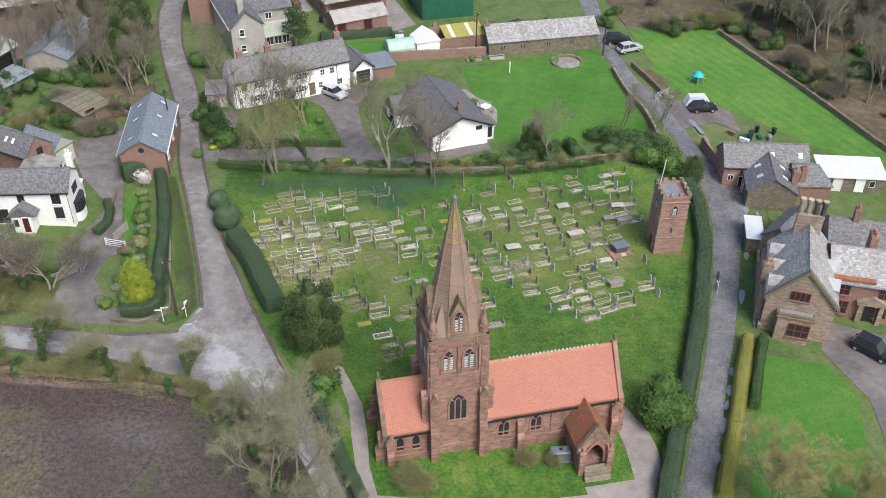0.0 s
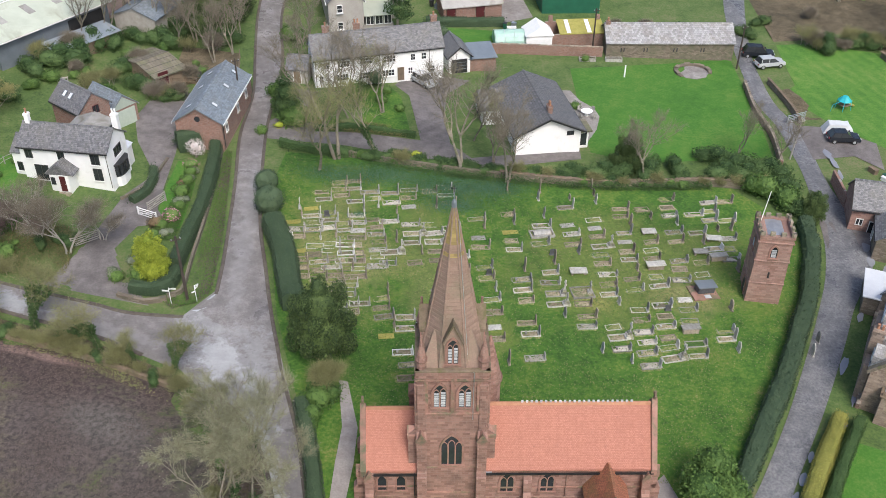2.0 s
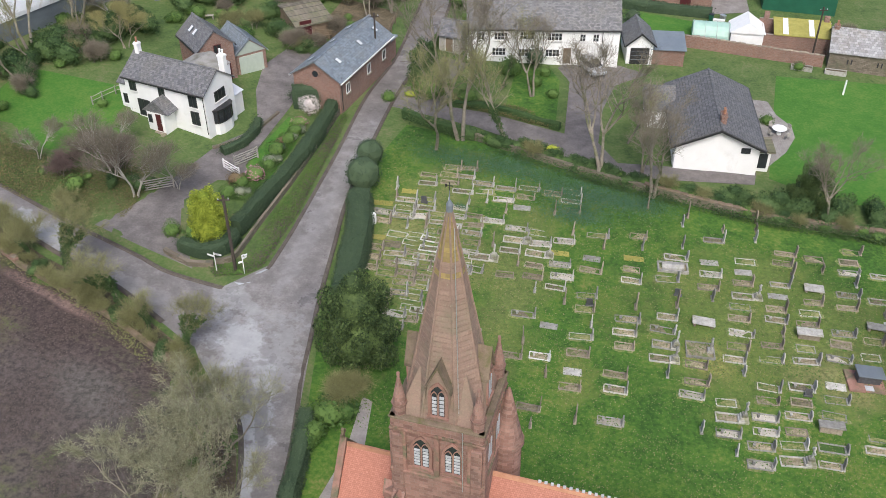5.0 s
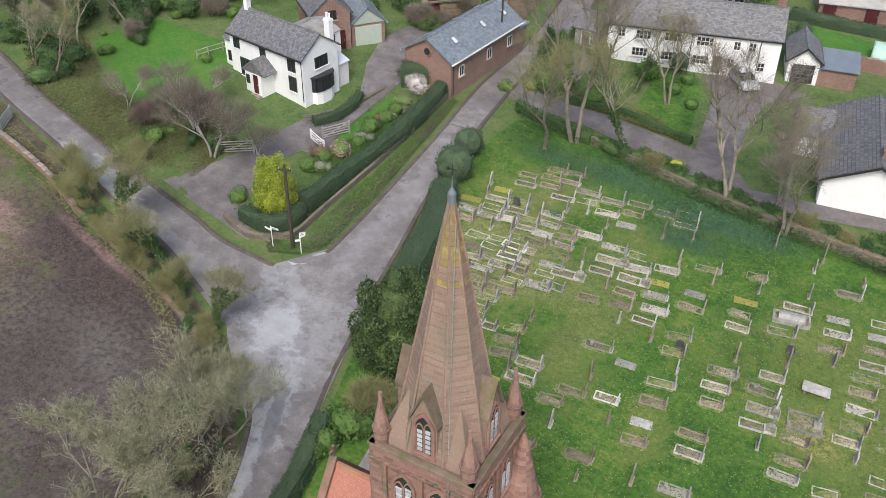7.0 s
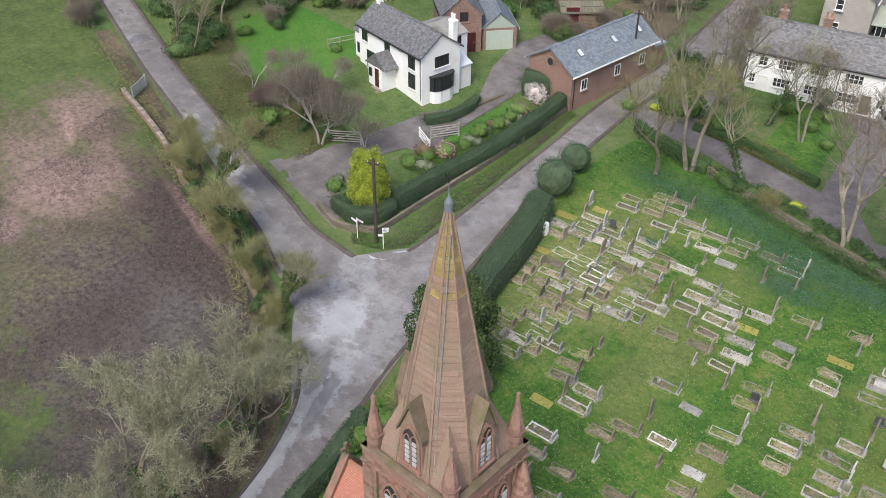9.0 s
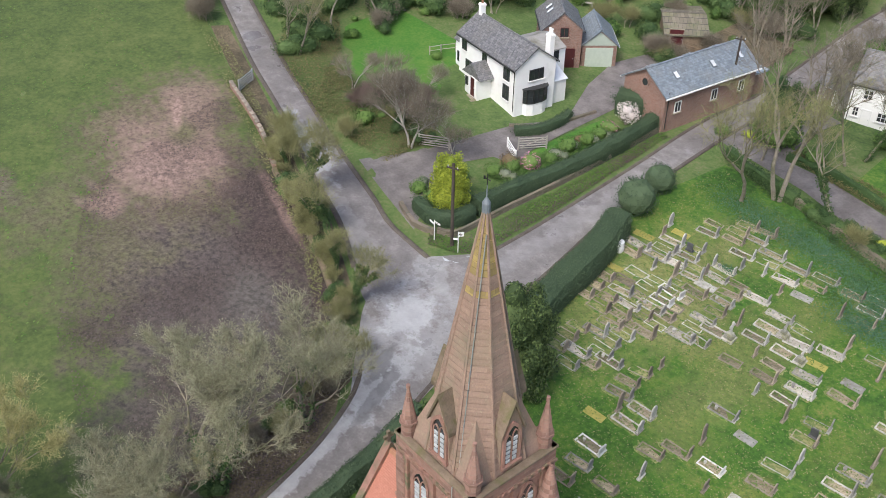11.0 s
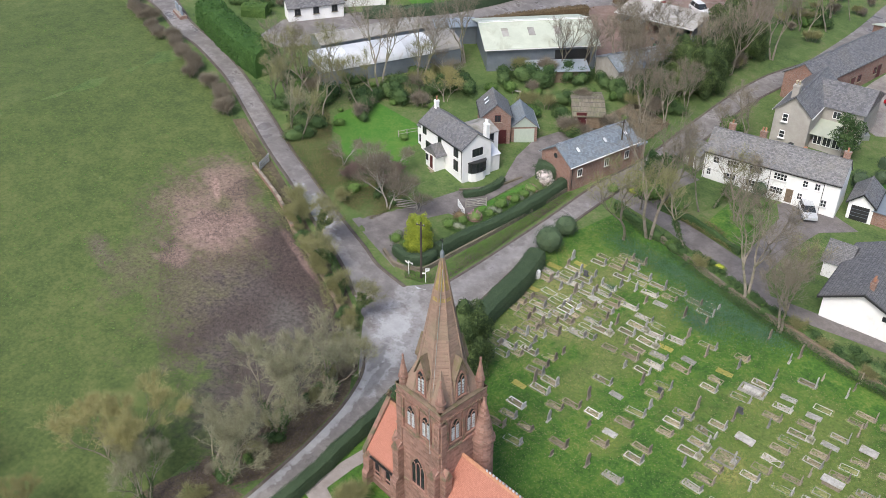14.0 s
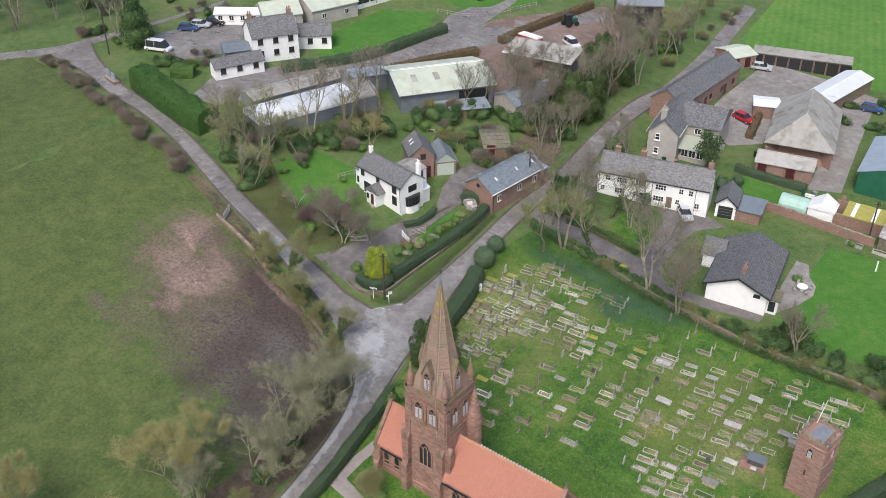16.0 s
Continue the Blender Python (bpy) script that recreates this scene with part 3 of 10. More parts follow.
def gabled(parent, L, W, eave, rise, wall_mat, roof_mat, over=0.3, verge=0.25, thick=0.12, base=-1.6, x0=0.0, y0=0.0, ridge_mat=None, hip=(0, 0), name="wall", fascia=None, off=0.0):
    """Walls and roof of a gabled or hipped block, ridge along x. off: how far the ridge lies off the middle."""
    a, b = x0 - L / 2, x0 + L / 2
    bm = bmesh.new()
    half, yc = W / 2, y0 + off
    for xa, xb in ((a, b),):
        pts = [(y0 - half, base), (y0 + half, base), (y0 + half, eave), (yc, eave + rise), (y0 - half, eave)]
        ha, hb = hip
        va = [bm.verts.new((xa + (ha * (z - eave) / rise if z > eave and ha else 0), y, z)) for y, z in pts]
        vb = [bm.verts.new((xb - (hb * (z - eave) / rise if z > eave and hb else 0), y, z)) for y, z in pts]
        bm.faces.new(va[::-1])
        bm.faces.new(vb)
        for i in range(5):
            bm.faces.new((va[i], va[(i + 1) % 5], vb[(i + 1) % 5], vb[i]))
    bmesh.ops.recalc_face_normals(bm, faces=bm.faces)
    wall = part(name, bm, wall_mat, parent)
    bm = bmesh.new()
    ha, hb = hip
    for s in (-1, 1):
        run = half + s * off if s < 0 else half - off
        run = abs((y0 + s * half) - yc)
        k = rise / run
        dz = thick * math.hypot(1, k)
        ye, ze = y0 + s * (half + over), eave - k * over
        va = a - (verge if not ha else over)
        vb = b + (verge if not hb else over)
        ra, rb = (a + ha if ha else va), (b - hb if hb else vb)
        lo = [bm.verts.new(p) for p in ((va, ye, ze + 0.02), (vb, ye, ze + 0.02), (rb, yc, eave + rise + 0.02), (ra, yc, eave + rise + 0.02))]
        up = [bm.verts.new(v.co + Vector((0, 0, dz))) for v in lo]
        bm.faces.new(up)
        bm.faces.new(lo[::-1])
        for i in range(4):
            bm.faces.new((lo[i], lo[(i + 1) % 4], up[(i + 1) % 4], up[i]))
    for h, x, s in ((ha, a, -1), (hb, b, 1)):
        if h:
            k = rise / h
            dz = thick * 1.3
            xe, ze = x + s * over, eave - k * over
            lo = [bm.verts.new(p) for p in ((xe, y0 - half - over, ze + 0.03), (xe, y0 + half + over, ze + 0.03), (x - s * h, yc, eave + rise + 0.03))]
            up = [bm.verts.new(v.co + Vector((0, 0, dz))) for v in lo]
            bm.faces.new(up)
            bm.faces.new(lo[::-1])
            for i in range(3):
                bm.faces.new((lo[i], lo[(i + 1) % 3], up[(i + 1) % 3], up[i]))
    bmesh.ops.recalc_face_normals(bm, faces=bm.faces)
    roof = part("roof", bm, roof_mat, parent)
    dz = thick * math.hypot(1, rise / half)
    bm = bmesh.new()
    ra, rb = (a + ha if ha else a - verge), (b - hb if hb else b + verge)
    top = eave + rise + dz
    upright(bm, [(-0.16, -0.1), (0.16, -0.1), (0.1, 0.07), (-0.1, 0.07)], 0, rb - ra, pose(ra, yc, top, 0, 0, -90))
    bmesh.ops.recalc_face_normals(bm, faces=bm.faces)
    part("ridge", bm, ridge_mat or roof_mat, roof)
    if fascia:
        for s in (-1, 1):
            k = rise / abs((y0 + s * half) - yc)
            ye, ze = y0 + s * (half + over), eave - k * over
            part("gutter", boxes((a - verge + 0.02, b + verge - 0.02, ye + (-0.11 if s < 0 else 0.004), ye + (-0.004 if s < 0 else 0.11), ze - 0.06, ze + 0.06)), fascia, roof)
    return wall, roof


def chimney(parent, x, y, z0, z1, sx, sy, mat, pots=1, pot_mat=None, cap=None):
    """A stack with a corbelled head and its pots."""
    bm = boxes((x - sx / 2, x + sx / 2, y - sy / 2, y + sy / 2, z0, z1 - 0.25), (x - sx / 2 - 0.06, x + sx / 2 + 0.06, y - sy / 2 - 0.06, y + sy / 2 + 0.06, z1 - 0.25, z1 - 0.1), (x - sx / 2, x + sx / 2, y - sy / 2, y + sy / 2, z1 - 0.1, z1))
    st = part("chimney", bm, mat, parent)
    for i in range(pots):
        o = (i - (pots - 1) / 2) * 0.42
        px, py = (x + o, y) if sx >= sy else (x, y + o)
        bm = bmesh.new()
        cone(bm, 0.14, 0.11, z1, z1 + 0.45, 10, 0, px, py)
        cone(bm, 0.15, 0.15, z1 + 0.45, z1 + 0.52, 10, 0, px, py)
        part("chimney_pot", bm, pot_mat or TERRACOTTA, st)
    return st


def downpipe(parent, m, h, mat):
    bm = bmesh.new()
    tube(bm, (0, -0.06, 0), (0, -0.06, h), 0.045, 0.045, 6)
    part("downpipe", bm, mat, parent, "", m)


def skylight(parent, x, y, z, slope_deg, w=0.7, h=0.9, side=-1):
    m = pose(x, y, z, side * -slope_deg if side < 0 else -slope_deg, 0, 0)
    fr = part("skylight", boxes((-w / 2, w / 2, -h / 2, h / 2, 0, 0.1)), STEEL_DARK, parent, "", m)
    part("pane", boxes((-w / 2 + 0.07, w / 2 - 0.07, -h / 2 + 0.07, h / 2 - 0.07, 0.1, 0.112)), STEEL_PALE, fr)

# ---------------------------------------------------------------- ground, roads and lawns
def ground_sheet():
    xs = [-3000, -1200, -500, -300, -220] + list(np.arange(-190, 141, 4.0)) + [180, 260, 500, 1200, 3000]
    ys = [-3000, -1200, -500, -260, -160] + list(np.arange(-130, 241, 4.0)) + [280, 400, 700, 1500, 3000]
    verts = [(x, y, gz(x, y) - 0.06) for y in ys for x in xs]
    n = len(xs)
    faces = [(j * n + i, j * n + i + 1, (j + 1) * n + i + 1, (j + 1) * n + i) for j in range(len(ys) - 1) for i in range(n - 1)]
    me = bpy.data.meshes.new("ground")
    me.from_pydata([tuple(float(c) for c in v) for v in verts], [], faces)
    me.materials.append(GRASS)
    return tagged(new("ground", me), "rough green grassland around the village", "ground", kind="structure")


ground_sheet()
LANE_L = [(-4.7, -201.3), (-10, -110.1), (-12.3, -65.5), (-13.6, -37.8), (-14, -24.8), (-14.4, -12.9), (-15.2, -6.1), (-15.7, -3), (-16.8, 1.6), (-18.6, 5.8), (-20.5, 8.1), (-22.3, 12.2), (-23.1, 17.1), (-23.1, 22), (-23, 27), (-23.1, 33.1), (-23.3, 40.8), (-23.8, 51.6), (-23.2, 61.2), (-24, 73.3), (-24.7, 85.3), (-24.4, 96.8), (-22.4, 105.7), (-22.4, 116), (-23, 127.9), (-24.6, 143.2), (-26, 161.4)]
LANE_R = [(-1.5, -201.4), (-6.9, -110.3), (-9.4, -65.5), (-11.1, -38.1), (-11.6, -25), (-12.1, -12.1), (-12.4, -6.7), (-13.4, -1.2), (-14.1, 3.8), (-15.1, 8), (-16, 11.3), (-16.6, 14.6), (-17.6, 19.6), (-18.7, 26.6), (-19.7, 32.7), (-20.3, 40.5), (-20.7, 52.1), (-20.3, 61.9), (-20, 70.5), (-21.1, 84.6), (-20.5, 96.3), (-18.8, 106.1), (-18.8, 114.9), (-19.4, 127.1), (-20.9, 140.3), (-22.9, 160.6)]
strip("road", LANE_L, LANE_R, ASPHALT, 0.05, "worn grey asphalt lane between hedges with painted sky sheen", "road")
WEST_L = [(-20.8, 12.1), (-24.5, 11.9), (-28.4, 13.7), (-33.8, 16.4), (-39.8, 18.4), (-44.9, 20.3), (-51.1, 22.6), (-59.1, 25.2), (-67.6, 28.4), (-79, 32.6), (-90.6, 35.2), (-99, 36.7), (-111.2, 40.5), (-123.9, 42.3)]
WEST_R = [(-21, 21.2), (-23.4, 20.5), (-25.6, 18.9), (-30.9, 19.4), (-33.7, 20.4), (-41.5, 22.7), (-48.1, 24.9), (-56.7, 27.7), (-64.5, 30.7), (-78.1, 35.5), (-87.7, 37.9), (-95.6, 39.6), (-101.4, 41.2), (-113.9, 46.3), (-122, 50.8)]
strip("road_west", WEST_L, WEST_R, ASPHALT, 0.035, "wet asphalt lane beside the field with pale painted sky sheen", "road")
strip("road_main", [(-135, 30.3), (-127.3, 38.1), (-123.7, 43.9), (-121.4, 51.5), (-119.2, 64.1), (-115.8, 81.7)], [(-137.3, 32.6), (-130.3, 41.1), (-126.3, 46.4), (-124.2, 53.9), (-120.7, 65.4), (-117.6, 83.2)], ASPHALT, 0.07, "asphalt main road with a white edge line", "road")
strip("lane_hall", [(-10.6, -53.2), (-3.7, -40), (8.1, -21.4), (16.2, -11.1), (20.9, -4.1), (23.6, -0.4), (28.4, 6.8), (33.5, 15.3), (36.7, 21), (38.8, 25.1), (40.9, 30.8), (42.2, 37.2), (43.4, 44.2), (43.7, 48.9), (44, 55.2), (43.3, 61), (43.9, 68.4), (45.4, 78.6), (48.5, 93.3), (54.1, 111)],
      [(-8.6, -57), (-0.8, -41.2), (10.9, -22.5), (18.8, -12), (23.6, -5), (26.2, -1), (31.2, 6.2), (36.5, 14.5), (39.9, 20.2), (42.9, 24.2), (45.9, 29.3), (45.7, 36.3), (45.7, 42.3), (46.2, 47.7), (46.7, 54.9), (45.8, 60.5), (46.2, 68), (47.4, 76), (51.3, 91.1), (57, 108.8)], LANE, 0.05, "narrow puddled asphalt lane leading to the hall", "road")
area("road_junction", [(-23.2, 22.5), (-18.3, 22.1), (-16.5, 14.6), (-15, 8), (-18.6, 5.6), (-20.9, 7.8), (-24.1, 11), (-26.1, 13.5), (-25.8, 18.8)], ASPHALT, 0.085, "wet asphalt at the lane junction with pale painted sky sheen", "road", 2.0)
area("parking", [(44.8, 47), (51.4, 47.8), (53.8, 44.6), (55.4, 50.7), (49.8, 54.8), (45.8, 55.4)], DRIVE, 0.07, "rough gravel parking ground beside the lane", "parking")
area("forecourt", [(40.8, 29.7), (46.4, 28.2), (47.8, 31.7), (45.3, 35.7), (41.9, 35.5)], DRIVE, 0.075, "cobbled forecourt in front of the outbuildings", "forecourt", 2.0)

area("churchyard", [(-18.1, 47.8), (-6.1, 46.8), (6.6, 43.4), (17.5, 42), (33.7, 41.1), (39.7, 32.3), (35.8, 21), (26.9, 7), (19.2, -3.4), (14.8, -10.3), (8.3, -18), (-11.9, -15.1), (-11.7, -6.8), (-12.6, -0.8), (-14.4, 7.8), (-16, 14.5), (-17.1, 19.5), (-18.9, 32.6), (-19.4, 39.8)], YARD_GRASS, 0.0, "mossy green churchyard grass among the graves", "grass")
area("path", [(-11.1, 10.8), (-10.3, 10.6), (-9.4, 5.3), (-9.7, 1.6), (-10.3, -2.2), (-10.3, -5.5), (-4.4, -7.3), (4.8, -9.2), (8.1, -9.5), (8.1, -11), (-4.4, -8.5), (-11.3, -7.2), (-11.6, -2.6), (-11.2, 1.6), (-10.7, 5.4)], GRAVEL, 0.12, "pale gravel path round the church", "path", 2.0)
area("path_porch", [(7.9, -8.6), (12.7, -8.8), (13.4, -5.2), (13.9, 1.2), (15, 1.7), (16.6, -4.6), (15.3, -10.5), (11.8, -13.9), (7.7, -12.8)], GRAVEL, 0.05, "pale gravel path before the porch", "path", 2.0)
area("lawn_bungalow", [(18.5, 48.9), (19.7, 70.7), (43.6, 73.7), (42.5, 58.9), (41, 47.8), (24, 46.5)], LAWN, 0.01, "bright mown lawn behind a stone wall", "lawn")
area("meadow_mown", [(47.7, 63.6), (50.4, 66), (52, 78.4), (58.5, 78.9), (66.4, 75.2), (69.5, 52.9), (71.4, 32.6), (74.4, 17.2), (67.9, 30.4), (62.3, 38.6), (56, 49.8), (51.2, 56.3)], MEADOW, 0.01, "bright striped mown meadow beside the farm lane", "meadow")
area("woodland_floor", [(52, 79.5), (58.6, 80.1), (67.1, 76), (70.3, 53), (72.2, 32.6), (76.4, 15.3), (163.3, 1.1), (168.8, 156.9), (57.1, 146.5)], SCRUB_EARTH, 0.01, "brown leaf litter under the wood", "woodland floor", 5.0, 0.3)
area("rough_bank", [(47, 56.5), (50.7, 56.8), (49.7, 65.3), (47.5, 65.8)], SCRUB_EARTH, 0.03, "bramble-covered bank beside the lane", "bank", 2.0, 0.2)
area("pasture", [(-22.2, 7.6), (-24.9, 9.7), (-33.8, 13.7), (-41.6, 16.3), (-46.7, 18.5), (-55.7, 21.4), (-68.5, 26.1), (-80, 30.3), (-91.1, 32.6), (-105.8, 35.9), (-125.9, 39.6), (-175.4, 16.9), (-179.4, -81.7), (-55.7, -98.7), (-23, -60.4), (-22, -24.3), (-20.7, -12.6), (-20, -4.5)], PASTURE, 0.02, "grazed pasture with trampled brown mud", "pasture", 4.0, 0.15)
area("verge", [(-21.2, 7.9), (-18.6, 5.4), (-16.9, 1.3), (-15.9, -3), (-15.4, -6.1), (-14.7, -12.9), (-14.3, -24.7), (-22, -24.3), (-20.7, -12.6), (-20, -4.5), (-21.5, 3.5)], SCRUB_EARTH, 0.03, "leaf-littered bank beside the lane", "verge", 2.5, 0.2)
area("verge_west", [(-25.5, 11.6), (-33.9, 15.8), (-41.3, 18), (-51, 22), (-67.5, 27.8), (-68.5, 26.3), (-55.7, 21.6), (-46.7, 18.7), (-41.7, 16.5), (-33.8, 13.9), (-25.1, 9.9)], SCRUB_EARTH, 0.03, "scrubby verge between lane and field wall", "verge", 2.5)
area("garden_west", [(-26.8, 20), (-31.5, 20.3), (-41.5, 23.4), (-48.3, 25.8), (-56.7, 28.7), (-65.8, 32.9), (-77.1, 36.7), (-75.7, 47.9), (-63.2, 53.6), (-43.6, 49.5), (-42, 41.6), (-38.9, 35.9), (-37.2, 29.8), (-33.7, 28.2), (-29.4, 32.3), (-28.6, 37.2), (-28.4, 47.1), (-25, 47.7), (-24.1, 38.3), (-23.9, 27.1), (-24, 21.7)], GRASS, 0.015, "rough garden grass round the white house", "garden", 2.5)
area("lawn_strip", [(-30.7, 33.9), (-27.9, 32), (-27.5, 39), (-27.8, 45.2), (-30.1, 45.2), (-30.6, 40.1)], LAWN, 0.045, "mown strip of lawn beside the drive", "lawn", 2.0)
area("lawn_house", [(-42.5, 34.8), (-45.9, 29.9), (-53.8, 32.4), (-61.8, 38.3), (-60.2, 45.3), (-46.6, 45.2), (-46.1, 40.1)], LAWN, 0.03, "green lawn in front of the white house", "lawn", 2.5)
area("drive_house", [(-36.9, 28.9), (-33.9, 28.7), (-32.3, 32.6), (-29.4, 33.3), (-30.8, 35.7), (-30.8, 40.1), (-30.6, 46.9), (-30.7, 48.7), (-31, 53.1), (-30.3, 60.1), (-34.2, 64.5), (-36.6, 54.4), (-35.3, 49.1), (-32.8, 43.5), (-32.9, 41.2), (-34.7, 38.2)], DRIVE, 0.06, "grey drive leading up to the white house", "drive", 2.0)
area("drive_turn", [(-29, 20.3), (-34.5, 21.7), (-39.5, 23.1), (-37.1, 28.9), (-33.9, 28.9), (-32.1, 25)], DRIVE, 0.05, "muddy turn-in beside the lane", "drive", 2.0)
area("drive_cottages", [(-20.6, 50.7), (-11.3, 49.6), (-1.1, 46.5), (3.2, 44.7), (17.1, 47.3), (17.3, 49.6), (3.8, 47.3), (1.5, 50.4), (1.2, 57.2), (1.9, 62.8), (5.3, 66.6), (1.2, 67.9), (-4.2, 66.3), (-4.9, 64.9), (-3.1, 62.1), (-2.1, 51.1), (-10.4, 52.7), (-14.9, 52.6), (-15.8, 58.6), (-14.9, 62.6), (-18.2, 63.3), (-18.6, 57), (-20.6, 54.8)], DRIVE, 0.05, "tarmac drive in front of the cottages", "drive", 2.0)
area("lawn_cottage", [(-14.6, 53.6), (-10.9, 54.1), (-10.2, 60.5), (-10.8, 63.4), (-14.2, 62.4)], GRASS, 0.03, "yellowing front lawn of the cottage", "lawn", 2.0)
area("lawn_cottage_second", [(-9, 54.2), (-3.3, 53.1), (-4.2, 62), (-5.6, 64.4), (-9.4, 63.3)], YARD_GRASS, 0.03, "small front lawn of the cottage", "lawn", 2.0)
area("lawn_hall", [(32.2, 3.4), (38.7, 0.2), (39.4, -4.2), (35.3, -11.8), (29, -23.1), (17.2, -22.2), (22.2, -13)], LAWN, 0.02, "mown lawn in front of the hall", "lawn", 2.5)
area("drive_hall", [(39.4, 2.4), (42.5, 6.3), (48.4, 2.1), (56.4, -5), (50.5, -16.7), (40.9, -24.8), (37.2, -21), (37.5, -12.6), (40.2, -5.1)], DRIVE, 0.04, "damp gravel drive in front of the hall", "drive", 2.5)
area("hall_yard", [(42, 10.8), (46.7, 8.4), (58.5, 14), (68.7, 24.6), (65, 33.1), (55.2, 35.1), (48.1, 28.6), (45.6, 22.5)], GRASS, 0.03, "back garden of the hall", "garden", 2.5)

def edge_of(line, a, b):
    """The line moved sideways by a and by b."""
    pts = [Vector(p) for p in line]
    out = []
    for k in (a, b):
        row = []
        for i, p in enumerate(pts):
            t = (pts[min(i + 1, len(pts) - 1)] - pts[max(i - 1, 0)]).normalized()
            row.append((p.x - t.y * k, p.y + t.x * k))
        out.append(row)
    return out


for line, far in ((LANE_L[4:11], -0.26), (LANE_L[13:23], -0.26), (LANE_R[6:23], 0.26), (WEST_L[2:], -0.3), (WEST_R[2:], 0.3)):
    p, q = edge_of(line, -far * 0.55, far)
    strip("road_edge", q, p, ROAD_EDGE, 0.058, "muddy brown edge of the asphalt lane", "road edge")
area("give_way_mark", [(-23.8, 21.1), (-23.6, 21.5), (-23.2, 22), (-22.9, 22.9), (-23, 22), (-23.4, 21.4)], LEADED, 0.125, "worn white paint mark at the junction", "road marking", 0.6)
area("give_way_mark_second", [(-25, 19.7), (-24.3, 19.8), (-23.6, 20.2), (-23.8, 20), (-24.5, 19.5)], LEADED, 0.125, "worn white paint mark at the junction", "road marking", 0.6)


# ---------------------------------------------------------------- the church
def arch(w, h, n=6):
    """Outline (x, z) of a pointed arch, from the lower left round to the lower right."""
    a, r = w / 2, w * 1.05
    spring = h - math.sqrt(max(r * r - (r - a) ** 2, 0.01))
    end = math.acos((r - a) / r)
    left = [(-a + r - r * math.cos(end * i / n), spring + r * math.sin(end * i / n)) for i in range(n + 1)]
    return [(-a, 0)] + left + [(-x, z) for x, z in left[-2::-1]] + [(a, 0)]


def arch_ring(bm, w, h, t, y0, y1):
    inner, outer = arch(w, h), arch(w + 2 * t, h + t * 1.4)
    vs = [[bm.verts.new((x, y, z)) for x, z in pts] for pts in (inner, outer) for y in (y0, y1)]
    (i0, i1, o0, o1), n = vs, len(inner)
    for k in range(n - 1):
        bm.faces.new((i0[k], i0[k + 1], o0[k + 1], o0[k]))
        bm.faces.new((o0[k], o0[k + 1], o1[k + 1], o1[k]))
        bm.faces.new((i1[k], i1[k + 1], i0[k + 1], i0[k]))
    bmesh.ops.recalc_face_normals(bm, faces=bm.faces)


def lancet(parent, m, w, h, lights=1, louvres=0, name="window"):
    """A traceried lancet: moulded surround, mullions, glass or louvre boards."""
    bm = bmesh.new()
    arch_ring(bm, w, h, 0.17, -0.12, 0.02)
    win = part(name, bm, DRESSED, parent, "", m)
    part("pane", shape(upright, arch(w, h), -0.02, -0.012), GLASS, win)
    lw = w / lights
    for i in range(lights):
        x = -w / 2 + lw * (i + 0.5)
        hh = h * (0.8 if lights > 1 and i not in (1,) else 0.86) if lights > 1 else h
        if lights > 1:
            bm = bmesh.new()
            arch_ring(bm, lw - 0.12, hh - 0.1, 0.06, -0.08, -0.02)
            part("tracery", bm, DRESSED, win, "", pose(x, 0, 0))
        for k in range(louvres):
            z = 0.12 + (hh - 0.5) * k / louvres
            part("louvre", boxes((x - lw / 2 + 0.1, x + lw / 2 - 0.1, -0.1, -0.03, z, z + (hh - 0.5) / louvres * 0.66), bevel=0.01), LEADED, win)
    part("sill", boxes((-w / 2 - 0.22, w / 2 + 0.22, -0.2, 0.02, -0.16, -0.003)), DRESSED, win)
    return win


def buttress(parent, m, w, d, h, steps=2, gablet=True):
    """A stepped buttress that leans back on the wall at local y = 0, out towards -y."""
    bm = bmesh.new()
    z = -1.5
    for i in range(steps):
        dd, z1 = d * (1 - 0.36 * i), h * (i + 1) / steps
        box(bm, -w / 2, w / 2, -dd, 0.05, z, z1 - 0.35)
        nd = d * (1 - 0.36 * (i + 1)) if i < steps - 1 else 0.0
        v = [bm.verts.new(p) for p in ((-w / 2, -dd, z1 - 0.35), (w / 2, -dd, z1 - 0.35), (w / 2, 0.05, z1 - 0.35), (-w / 2, 0.05, z1 - 0.35), (-w / 2, -nd, z1 + 0.15), (w / 2, -nd, z1 + 0.15), (w / 2, 0.05, z1 + 0.15), (-w / 2, 0.05, z1 + 0.15))]
        for q in ((0, 1, 5, 4), (1, 2, 6, 5), (3, 0, 4, 7), (4, 5, 6, 7)):
            bm.faces.new([v[k] for k in q])
        z = z1 - 0.35
    b = part("buttress", bm, SANDSTONE, parent, "", m)
    if gablet:
        part("gablet", shape(upright, [(-w / 2 - 0.08, h - 0.9), (w / 2 + 0.08, h - 0.9), (w / 2 + 0.08, h - 0.5), (0, h + 0.3), (-w / 2 - 0.08, h - 0.5)], -d * 0.64 - 0.06, 0), DRESSED, b)
    return b


